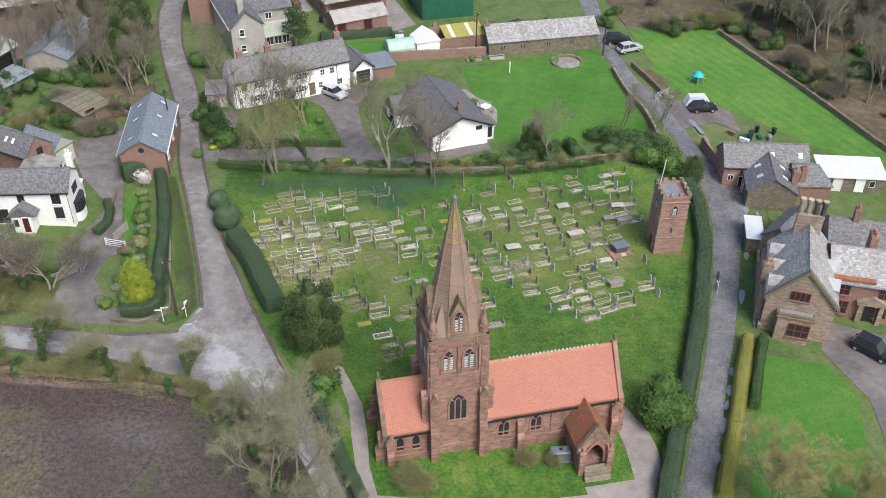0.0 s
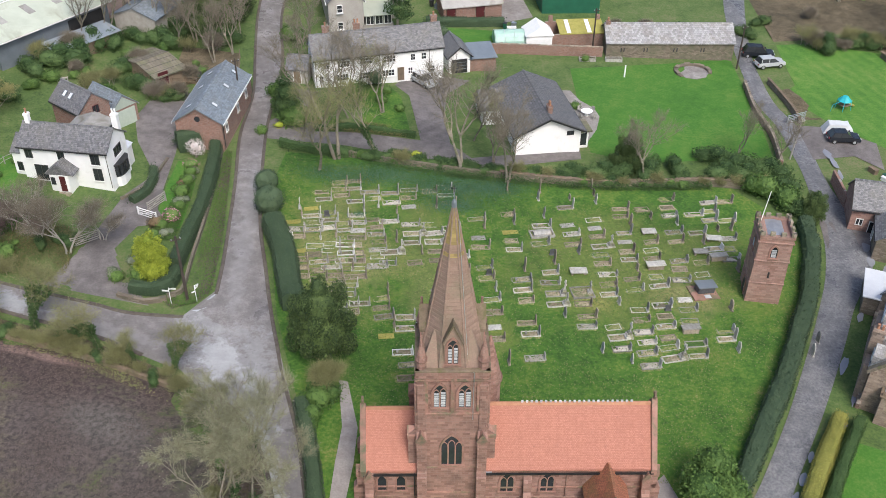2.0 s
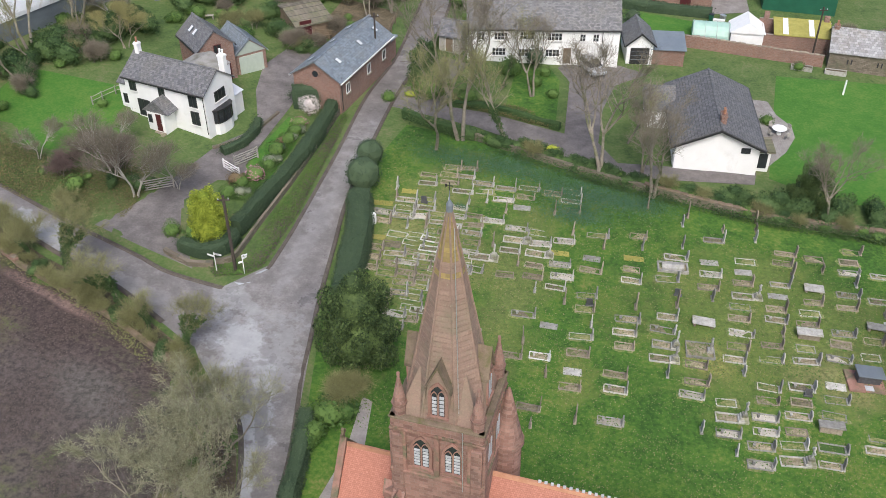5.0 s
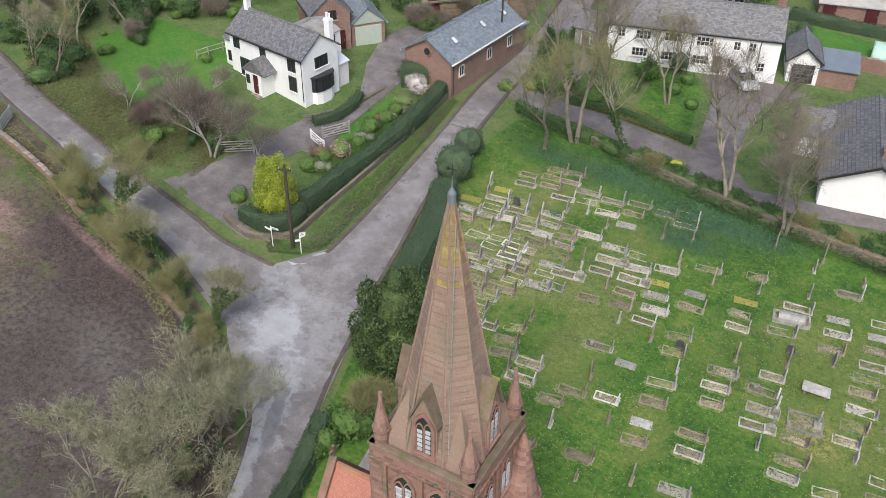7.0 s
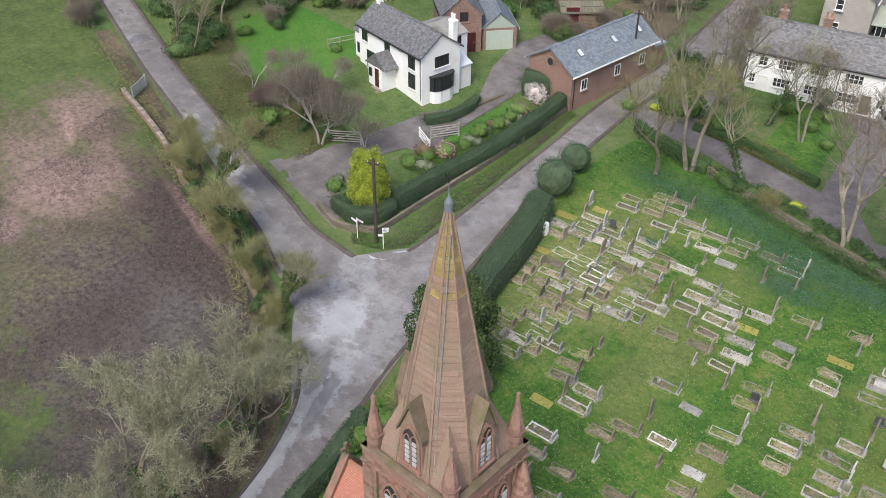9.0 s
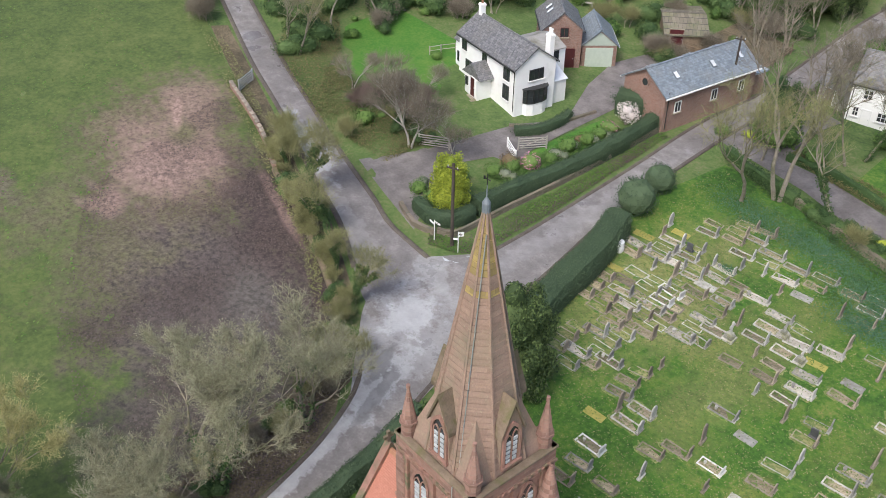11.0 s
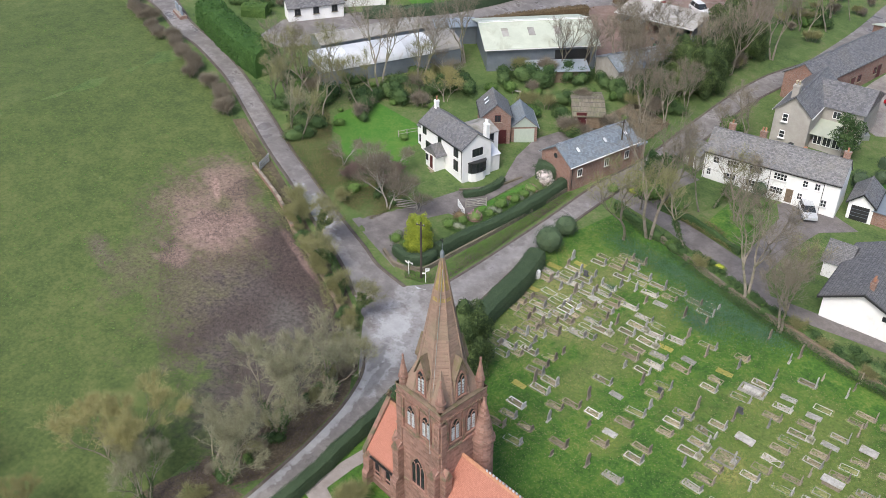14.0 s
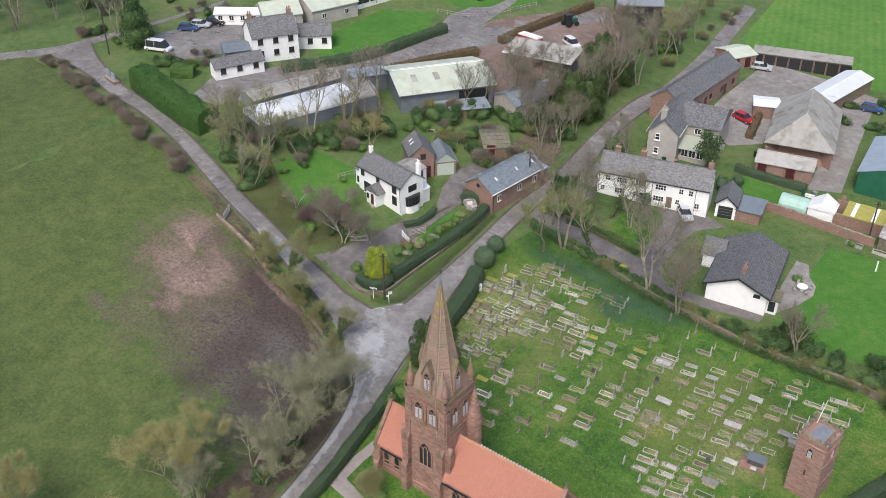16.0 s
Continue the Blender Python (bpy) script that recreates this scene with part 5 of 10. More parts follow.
def brick_wing():
    w = thing("brick_cottage_wing", pose(-41.6, 51.4, gz(-41.6, 51.4) - 0.3, 0, 0, -42) @ Matrix.Diagonal((0.74, 0.87, 0.92, 1)), "red brick wing with a slate roof beside the white house", "house")
    gabled(w, 7.5, 4.6, 4.4, 1.9, BRICK, SLATE, 0.25, 0.2, fascia=BLACK_PAINT_AND_SHADE)
    window(w, facing("e", 0.2, 3.6, 3.75), 1.0, 1.1, MAROON, 2, 1, GRAVE_SAND)
    door(w, facing("e", 0.9, 0.0, 3.75), 1.3, 2.2, MAROON, MAROON)
    window(w, facing("e", -1.1, 0.9, 3.75), 0.9, 1.2, MAROON, 2, 1)
    for x in (-1.2, 0.3):
        skylight(w, x, -1.2, 5.55, 39.5)
    g = thing("garage_wing", pose(-39.2, 54.6, gz(-39.2, 54.6) - 0.2, 0, 0, -42) @ Matrix.Diagonal((0.9, 0.78, 0.9, 1)), "slate-roofed garage with pale green doors", "garage")
    gabled(g, 6.0, 4.6, 2.5, 1.7, BRICK, SLATE_BLUE, 0.25, 0.2, fascia=WHITE_PAINT)
    part("garage_door", boxes((3.01, 3.1, -1.8, 1.8, -0.8, 2.2)), GREEN_PAINT, g, "pale green garage door")
    part("gable_board", shape(upright, [(-2.2, 2.5), (2.2, 2.5), (0, 4.05)], 0, 0.06, pose(3.08, 0, 0, 0, 0, 90)), GREEN_PAINT, g)


white_house()
brick_wing()


# ---------------------------------------------------------------- long brick barn by the lane
def brick_barn():
    b = thing("brick_barn", pose(-26.8, 53.9, gz(-26.8, 53.9), 0, 0, 81) @ Matrix.Diagonal((0.91, 1.0, 1.02, 1)), "long red brick barn with a blue slate roof", "barn")
    gabled(b, 13.4, 5.4, 3.4, 1.65, BRICK, SLATE_BLUE, 0.3, 0.3, fascia=WHITE_PAINT)
    bm = bmesh.new()
    prism(bm, ring(0.48, 18), 0, 0.12, pose(-6.7, 0, 3.8, 0, -90, 0))
    oc = part("round_window", bm, BRICK, b)
    part("pane", shape(prism, ring(0.34, 18), 0.121, 0.14, pose(-6.7, 0, 3.8, 0, -90, 0)), GLASS, oc)
    for x in (-4.8, 0.5, 4.6):
        window(b, pose(x, -2.7, 1.4), 0.9, 1.1, WHITE_PAINT, 2, 1, GRAVE_SAND)
        skylight(b, x + 0.7, -1.4, 4.38, 33, 0.6, 0.8)
        skylight(b, x, 1.4, 4.38, 33, 0.6, 0.8, 1)
    downpipe(b, pose(-6.3, -2.7, 0), 3.7, BLACK_PAINT_AND_SHADE)
    part("lean_to", boxes((6.7, 9.2, -2.2, 1.8, -1.5, 2.2)), BRICK, b)
    part("lean_to_roof", boxes((6.72, 9.4, -2.4, 2.0, 2.21, 2.4)), STEEL, b)


brick_barn()


# ---------------------------------------------------------------- row of white cottages
def cottages():
    c = thing("cottage_row", pose(-7.3, 67.8, gz(-7.3, 67.8), 0, 0, 11.5) @ Matrix.Diagonal((0.93, 0.84, 0.9, 1)), "row of white rendered cottages with a grey slate roof", "cottage")
    gabled(c, 18.6, 6.0, 4.7, 2.5, WHITE, SLATE, 0.25, 0.15, fascia=BLACK_PAINT_AND_SHADE)
    y = -3.0
    for x, z, w, n in ((-7.6, 3.1, 0.9, 2), (-5.2, 3.1, 1.7, 4), (-2.0, 3.2, 1.8, 4), (1.4, 3.1, 1.8, 4), (4.8, 3.0, 0.75, 2), (6.4, 3.0, 0.75, 2), (-5.4, 1.0, 1.7, 4), (-2.2, 0.9, 1.7, 4), (1.2, 0.9, 1.8, 4), (4.4, 0.9, 0.7, 2), (7.6, 0.8, 0.8, 2), (-8.4, 1.0, 0.6, 2)):
        window(c, pose(x, y, z), w, 1.05, WHITE_PAINT, n, 2, WHITE_PAINT)
    door(c, pose(5.9, y, -0.1), 0.85, 2.0, WHITE_PAINT, WHITE_PAINT)
    door(c, pose(-7.3, y, -0.1), 0.85, 2.0, WHITE_PAINT, WHITE_PAINT)
    door(c, pose(3.0, y, 0), 0.8, 2.0, TIMBER, TIMBER)
    for x, pots in ((-2.6, 2), (-7.0, 1), (8.6, 1)):
        chimney(c, x, 0.3, 6.8, 8.4, 0.9, 0.6, BRICK, pots)
    for x in (0.0, 7.2, -9.1):
        downpipe(c, pose(x, y, 0), 4.5, BLACK_PAINT_AND_SHADE)
    # low porch lodge at the west end
    l = thing("cottage_lean_to", pose(-17.4, 66.2, gz(-17.4, 66.2), 0, 0, -9.1) @ Matrix.Diagonal((1.01, 0.94, 0.94, 1)), "small slate-roofed outhouse beside the white cottages", "outhouse")
    gabled(l, 2.6, 3.4, 2.1, 1.3, PEBBLE, SLATE, 0.25, 0.2)
    door(l, pose(0, -1.7, 0), 0.9, 1.8, TIMBER, WHITE_PAINT)
    g = thing("white_garage", pose(3.5, 71.3, gz(3.5, 71.3), 0, 0, 101.8) @ Matrix.Diagonal((0.93, 0.94, 0.95, 1)), "white gabled garage with a black door", "garage")
    gabled(g, 5.4, 3.2, 2.5, 1.3, WHITE, SLATE, 0.3, 0.3, fascia=BLACK_PAINT_AND_SHADE)
    gd = part("garage_door", boxes((-2.8, -2.71, -1.15, 1.15, -0.1, 2.0)), BLACK_PAINT_AND_SHADE, g, "black panelled garage door")
    for k in range(3):
        part("door_rail", boxes((-2.83, -2.803, -1.1, 1.1, 0.5 + 0.5 * k, 0.55 + 0.5 * k)), STEEL_DARK, gd)
    for s in (-1, 1):
        part("bargeboard", shape(upright, [(s * 1.9, 2.2), (s * 1.9, 2.42), (0, 4.02), (0, 3.78)][::s], 0, 0.06, pose(-3.06, 0, 0, 0, 0, 90)), BLACK_PAINT_AND_SHADE, g)
    w = thing("blue_roofed_shed", pose(7, 71.7, gz(7, 71.7), 0, 0, 6.8) @ Matrix.Diagonal((0.93, 1.26, 0.95, 1)), "low shed with a blue-grey sheet roof", "shed")
    part("wall", boxes((-2.0, 2.0, -1.7, 1.7, -1.2, 1.9)), BRICK, w)
    part("roof", shape(upright, [(-1.9, 1.91), (1.9, 2.2), (1.9, 2.3), (-1.9, 2.0)], -2.2, 2.2, pose(0, 0, 0, 0, 0, 90)), STEEL_DARK, w)


cottages()


# ---------------------------------------------------------------- bungalow
def bungalow():
    b = thing("bungalow", pose(12.4, 54.6, gz(12.4, 54.6) - 0.2, 0, 0, 97) @ Matrix.Diagonal((0.84, 0.89, 0.95, 1)), "white rendered bungalow with a dark tiled roof", "bungalow")
    gabled(b, 14.6, 9.0, 3.2, 1.9, WHITE, TILE_DARK, 0.55, 0.55, base=-1.6, fascia=BLACK_PAINT_AND_SHADE)
    for s in (-1, 1):
        part("bargeboard", shape(upright, [(s * 5.1, 2.78), (s * 5.1, 3.0), (0, 5.2), (0, 4.95)][::s], 0, 0.08, pose(-7.93, 0, 0, 0, 0, 90)), BLACK_PAINT_AND_SHADE, b)
    window(b, facing("w", -3.0, 2.4, 7.3), 1.0, 0.6, BLACK_PAINT_AND_SHADE, 2, 1)
    window(b, pose(-6.2, 4.5, 0.3, 0, 0, 180), 1.3, 1.7, WHITE_PAINT, 2, 1)
    chimney(b, -5.6, -0.3, 4.6, 6.1, 1.1, 0.6, BRICK, 2, TERRACOTTA, 1)
    # flat-roofed sun room on the lawn side, wing on the drive side
    s = part("sun_room", boxes((-6.2, -3.4, -6.0, -4.5, -1.5, 2.1)), WHITE, b)
    part("flat_roof", boxes((-6.5, -3.1, -6.4, -4.5, 2.103, 2.35)), STONE_SLATE, s)
    for x in (-4.8,):
        window(s, facing("s", x, 0.1, 6.0), 2.2, 1.9, WHITE_PAINT, 2, 1)
    window(s, pose(-6.2, -5.25, 0.1, 0, 0, -90), 1.1, 1.9, WHITE_PAINT, 1, 1)
    w = part("side_wing", boxes((1.5, 6.5, 4.5, 7.2, -1.5, 2.6)), WHITE, b)
    part("wing_roof", shape(upright, [(1.2, 2.6), (6.8, 2.6), (4.0, 4.6)], 4.0, 7.6), TILE_DARK, w)
    window(w, pose(4.0, 7.2, 0.6, 0, 0, 180), 1.8, 1.4, BLACK_PAINT_AND_SHADE, 3, 1)
    window(b, pose(-2.0, 4.5, 0.6, 0, 0, 180), 2.0, 1.4, BLACK_PAINT_AND_SHADE, 3, 1)


bungalow()


# ---------------------------------------------------------------- long stone barn behind the lawn
def stone_barn():
    b = thing("stone_barn", pose(34.8, 77, gz(34.8, 77) - 0.6, 0, 0, -3.4) @ Matrix.Diagonal((0.97, 1.15, 0.96, 1)), "long low sandstone barn with a lichened slate roof", "barn")
    gabled(b, 18.8, 5.2, 3.0, 1.7, WALL_STONE, SLATE_OLD, 0.2, 0.15)
    # shade of the vent slits, as thin black boxes on the wall
    for x in (-7, -3.6, 0.8, 4.8):
        for d in (-0.22, 0.22):
            part("vent_slit", boxes((x + d - 0.08, x + d + 0.08, -2.64, -2.58, 1.6, 2.2)), BLACK_PAINT_AND_SHADE, b)
    chimney(b, -9.0, 0, 4.0, 5.2, 0.6, 0.6, BRICK, 1)


stone_barn()


# ---------------------------------------------------------------- the hall and its outbuildings
def hall():
    zb = -5.15
    h = thing("hall", pose(40.3, 9.4, gz(40.3, 9.4), 0, 0, 57.4) @ Matrix.Diagonal((0.97, 0.92, 0.91, 1)), "old stone hall with a lichened slate roof and red-framed windows", "house")
    gabled(h, 10.6, 7.6, 5.1, 4.2, HALL_STONE, SLATE_OLD, 0.2, 0.05, fascia=LEAD)
    bm = bmesh.new()
    for s in (-1, 1):
        upright(bm, [(s * 4.1, 4.7), (s * 4.1, 5.2), (0, 9.75), (0, 9.3)][::s], -0.25, 0.3, pose(-5.3, 0, 0, 0, 0, 90))
    bmesh.ops.recalc_face_normals(bm, faces=bm.faces)
    part("gable_coping", bm, GRAVE_SAND, h, "weathered stone gable coping")
    window(h, facing("w", 0.3, 5.2, 5.3), 2.2, 1.3, RED_PAINT, 4, 1, GRAVE_SAND)
    bay = part("bay", boxes((-6.5, -5.3, -1.6, 2.2, -1.4, 3.4)), HALL_STONE, h)
    part("bay_roof", boxes((-6.65, -5.3, -1.8, 2.4, 3.403, 3.6), (-6.5, -6.2, -1.6, 2.2, 3.603, 3.9)), MOSSY, bay, "mossy stone parapet of the bay")
    part("lead_roof", boxes((-6.18, -5.32, -1.5, 2.1, 3.603, 3.68)), LEAD, bay)
    window(bay, facing("w", -0.3, 0.9, 6.5), 2.4, 1.9, RED_PAINT, 3, 2, GRAVE_SAND)
    for x in (-3.6, -0.6, 2.4):
        d = part("dormer", shape(upright, [(-0.9, 4.9), (0.9, 4.9), (0.9, 6.1), (0, 7.0), (-0.9, 6.1)], 1.6, 4.0, pose(x, 0, 0)), SLATE_OLD, h)
        window(d, pose(x, 4.0, 5.1, 0, 0, 180), 1.0, 0.9, WHITE_PAINT, 2, 1)
    for x in (-2.0, 1.5):
        part("dormer", shape(upright, [(-1.1, 4.9), (1.1, 4.9), (1.1, 5.8), (0, 6.7), (-1.1, 5.8)], -4.0, -1.4, pose(x, 0, 0)), LEAD, h)
    st = chimney(h, 4.2, 0.2, 7.5, 10.8, 0.9, 3.0, HALL_STONE, 0)
    for i in range(4):
        bm = bmesh.new()
        cone(bm, 0.32, 0.28, 10.8, 12.3, 10, 0, 4.2, -1.1 + 0.85 * i)
        cone(bm, 0.42, 0.42, 12.3, 12.55, 10, 0, 4.2, -1.1 + 0.85 * i)
        part("chimney_shaft", bm, GRAVE_DARK if i < 2 else HALL_STONE, st)
        bm = bmesh.new()
        cone(bm, 0.3, 0.36, 12.553, 12.75, 10, 0, 4.2, -1.1 + 0.85 * i)
        part("chimney_pot", bm, BUFF, st)
    chimney(h, -2.0, 4.1, 4.0, 7.4, 0.7, 1.1, HALL_STONE, 2, TERRACOTTA)
    # parapeted lead valley and chimney-side wall
    part("side_wall", boxes((-4.2, 4.6, 3.85, 4.5, -1.4, 4.4)), HALL_STONE, h)
    w = thing("hall_wing", pose(50.4, 7.3, gz(50.4, 7.3), 0, 0, -28.9) @ Matrix.Diagonal((0.93, 0.99, 0.92, 1)), "brick and stone wing of the hall with red windows", "house")
    gabled(w, 15.0, 7.0, 5.4, 2.3, BRICK, SLATE_OLD, 0.25, 0.1, fascia=LEAD)
    for x in (-5.6, -1.2, 3.2):
        window(w, pose(x, -3.5, 3.5), 1.3, 1.6, RED_PAINT, 2, 2, GRAVE_SAND)
        if x > -1.5 or x < -5:
            window(w, pose(x + 0.2, -3.5, 0.7), 1.4, 1.9, RED_PAINT, 2, 2, GRAVE_SAND)
    dr = part("doorcase", boxes((-3.6, -3.1, -3.95, -3.5, -1, 2.7), (-1.3, -0.8, -3.95, -3.5, -1, 2.7), (-3.9, -0.5, -4.1, -3.5, 2.703, 3.1)), HALL_STONE, w)
    part("pediment", shape(upright, [(-1.8, 3.1), (1.8, 3.1), (0, 3.9)], -4.1, -3.5, pose(-2.2, 0, 0)), HALL_STONE, dr)
    door(w, pose(-2.2, -3.5, 0), 1.3, 2.4, BLACK_PAINT_AND_SHADE, GRAVE_SAND)
    part("parapet_roof", boxes((-7.5, -2.5, -3.7, -1.6, 5.6, 5.9)), TILE_OLD, w, "tiled parapet roof")
    chimney(w, -3.0, 1.0, 7.0, 9.4, 0.8, 1.6, BRICK, 3)
    r = thing("hall_rear_wing", pose(51.6, 14.2, gz(51.6, 14.2), 0, 0, -29.7) @ Matrix.Diagonal((0.93, 1.00, 0.92, 1)), "rear range of the hall with slate roofs", "house")
    gabled(r, 9.0, 6.0, 4.8, 2.0, HALL_STONE, SLATE, 0.2, 0.1)
    chimney(r, -1.5, 0, 6.0, 8.6, 0.7, 0.9, BRICK, 2)
    r = thing("hall_rear_range", pose(45.2, 19, gz(45.2, 19), 0, 0, 32.5) @ Matrix.Diagonal((1.00, 0.93, 0.92, 1)), "small slate-roofed range behind the hall", "outhouse")
    gabled(r, 7.0, 4.0, 3.2, 1.8, HALL_STONE, SLATE, 0.2, 0.1)


def outbuildings():
    a = thing("outbuilding_long", pose(50.2, 33.7, gz(50.2, 33.7) - 0.2, 0, 0, -17.8) @ Matrix.Diagonal((0.94, 1.03, 0.93, 1)), "pinkish brick outbuilding with a slate roof and white doors", "outbuilding")
    gabled(a, 11.5, 4.8, 3.4, 2.2, OLD_STONE, SLATE, 0.2, 0.15, fascia=BLACK_PAINT_AND_SHADE)
    window(a, pose(-4.7, -2.4, 1.2), 0.8, 0.9, WHITE_PAINT, 2, 1)
    window(a, pose(-3.0, -2.4, 0.2), 1.2, 1.7, WHITE_PAINT, 2, 1)
    for x in (0.8, 4.6):
        skylight(a, x, -1.2, 4.62, 42.5)
    a = thing("outbuilding_gabled", pose(48.8, 29.5, gz(48.8, 29.5) - 0.4, 0, 0, 66.5) @ Matrix.Diagonal((1.03, 0.94, 0.93, 1)), "stone outbuilding with slate roofs and skylights", "outbuilding")
    gabled(a, 6.4, 6.4, 3.2, 2.0, WALL_STONE, SLATE, 0.2, 0.15, hip=(0, 0), fascia=BLACK_PAINT_AND_SHADE)
    for x in (-1.2, 1.2):
        skylight(a, x, 1.6, 4.3, 32, 0.7, 1.0, 1)
        skylight(a, x, -1.6, 4.3, 32, 0.7, 1.0)
    window(a, pose(0.5, 3.2, 0.6, 0, 0, 180), 1.0, 1.8, WHITE_PAINT, 2, 1)
    chimney(a, -1.0, -3.0, 2.5, 5.6, 0.9, 0.9, BRICK, 1, BUFF)
    a = thing("outbuilding_link", pose(54.5, 29.6, gz(54.5, 29.6) - 0.4, 0, 0, -15.7) @ Matrix.Diagonal((0.94, 1.02, 0.93, 1)), "brick outbuilding with a hipped slate roof", "outbuilding")
    gabled(a, 5.0, 5.0, 2.8, 1.8, BRICK, SLATE, 0.2, 0.1, hip=(0, 1.8))
    chimney(a, -1.5, -1.8, 2.5, 5.2, 0.8, 0.8, BRICK, 2)
    a = thing("white_roofed_annexe", pose(60.9, 29.6, gz(60.9, 29.6), 0, 0, -19.8) @ Matrix.Diagonal((0.96, 1.04, 0.94, 1)), "low annexe with a pale sheet roof and white glazed doors", "annexe")
    part("wall", boxes((-4.2, 4.2, -2.0, 2.0, -1.2, 2.3)), WALL_STONE, a)
    part("roof", shape(upright, [(-2.3, 2.31), (2.3, 2.9), (2.3, 3.0), (-2.3, 2.42)], -4.5, 4.5, pose(0, 0, 0, 0, 0, 90)), STEEL_PALE, a, "pale blue-white sheet roof")
    for x in (-2.0, 1.0):
        door(a, pose(x, -2.0, 0.05), 1.1, 2.0, WHITE_PAINT, WHITE_PAINT)
    for x in (-3.4, 2.6):
        window(a, pose(x, -2.0, 0.9), 0.8, 1.0, WHITE_PAINT, 1, 1)
    a = thing("white_roofed_store", pose(41.8, 21.1, gz(41.8, 21.1), 0, 0, 64) @ Matrix.Diagonal((0.99, 0.97, 0.91, 1)), "narrow lane-side store with a flat white roof", "shed")
    part("wall", boxes((-2.3, 2.3, -0.9, 0.9, -1.2, 2.2)), WALL_STONE, a)
    part("roof", boxes((-2.5, 2.5, -1.1, 1.1, 2.203, 2.4), bevel=0.03), STEEL_PALE, a)


hall()
outbuildings()

# ---------------------------------------------------------------- plants
def cloud_mesh(name, verts, faces, mat):
    me = bpy.data.meshes.new(name)
    me.from_pydata(verts, [], faces)
    me.materials.append(mat)
    return me


def leaf_quads(rng, pts, nrm, size, tilt=0.8):
    """Small leaf-like quads at pts, turned roughly along nrm."""
    n = len(pts)
    d = nrm + rng.normal(0, tilt, (n, 3))
    d /= np.linalg.norm(d, axis=1, keepdims=True) + 1e-9
    a = np.cross(d, rng.normal(0, 1, (n, 3)))
    a /= np.linalg.norm(a, axis=1, keepdims=True) + 1e-9
    b = np.cross(d, a)
    s = size * rng.uniform(0.6, 1.4, (n, 1))
    v = np.stack([pts - a * s * 0.5, pts + b * s * 0.32, pts + a * s * 0.5, pts - b * s * 0.32], 1).reshape(-1, 3)
    return v, np.arange(4 * n).reshape(-1, 4)


def blob_leaves(name, seed, blobs, per_m2, size, mat, inner=0.25):
    """Leaves over lumpy balls (x, y, z, rx, ry, rz), dense at the skin and thinner inside."""
    rng = np.random.default_rng(seed)
    P, N = [], []
    for x, y, z, rx, ry, rz in blobs:
        n = int(per_m2 * 4.2 * math.pi * ((rx * ry) + (rx * rz) + (ry * rz)) / 3)
        u = rng.normal(0, 1, (n, 3))
        u /= np.linalg.norm(u, axis=1, keepdims=True)
        r = np.where(rng.random((n, 1)) < 1 - inner, rng.uniform(0.9, 1.06, (n, 1)), rng.uniform(0.5, 0.95, (n, 1)))
        r *= 1 + 0.13 * np.sin(u[:, :1] * 5 + seed) * np.cos(u[:, 1:2] * 6) + 0.08 * np.sin(u[:, 2:] * 11 + seed)
        P.append(np.array([x, y, z]) + u * r * np.array([rx, ry, rz]))
        N.append(u)
    v, f = leaf_quads(rng, np.concatenate(P), np.concatenate(N), size)
    return cloud_mesh(name, v.tolist(), f.tolist(), mat)


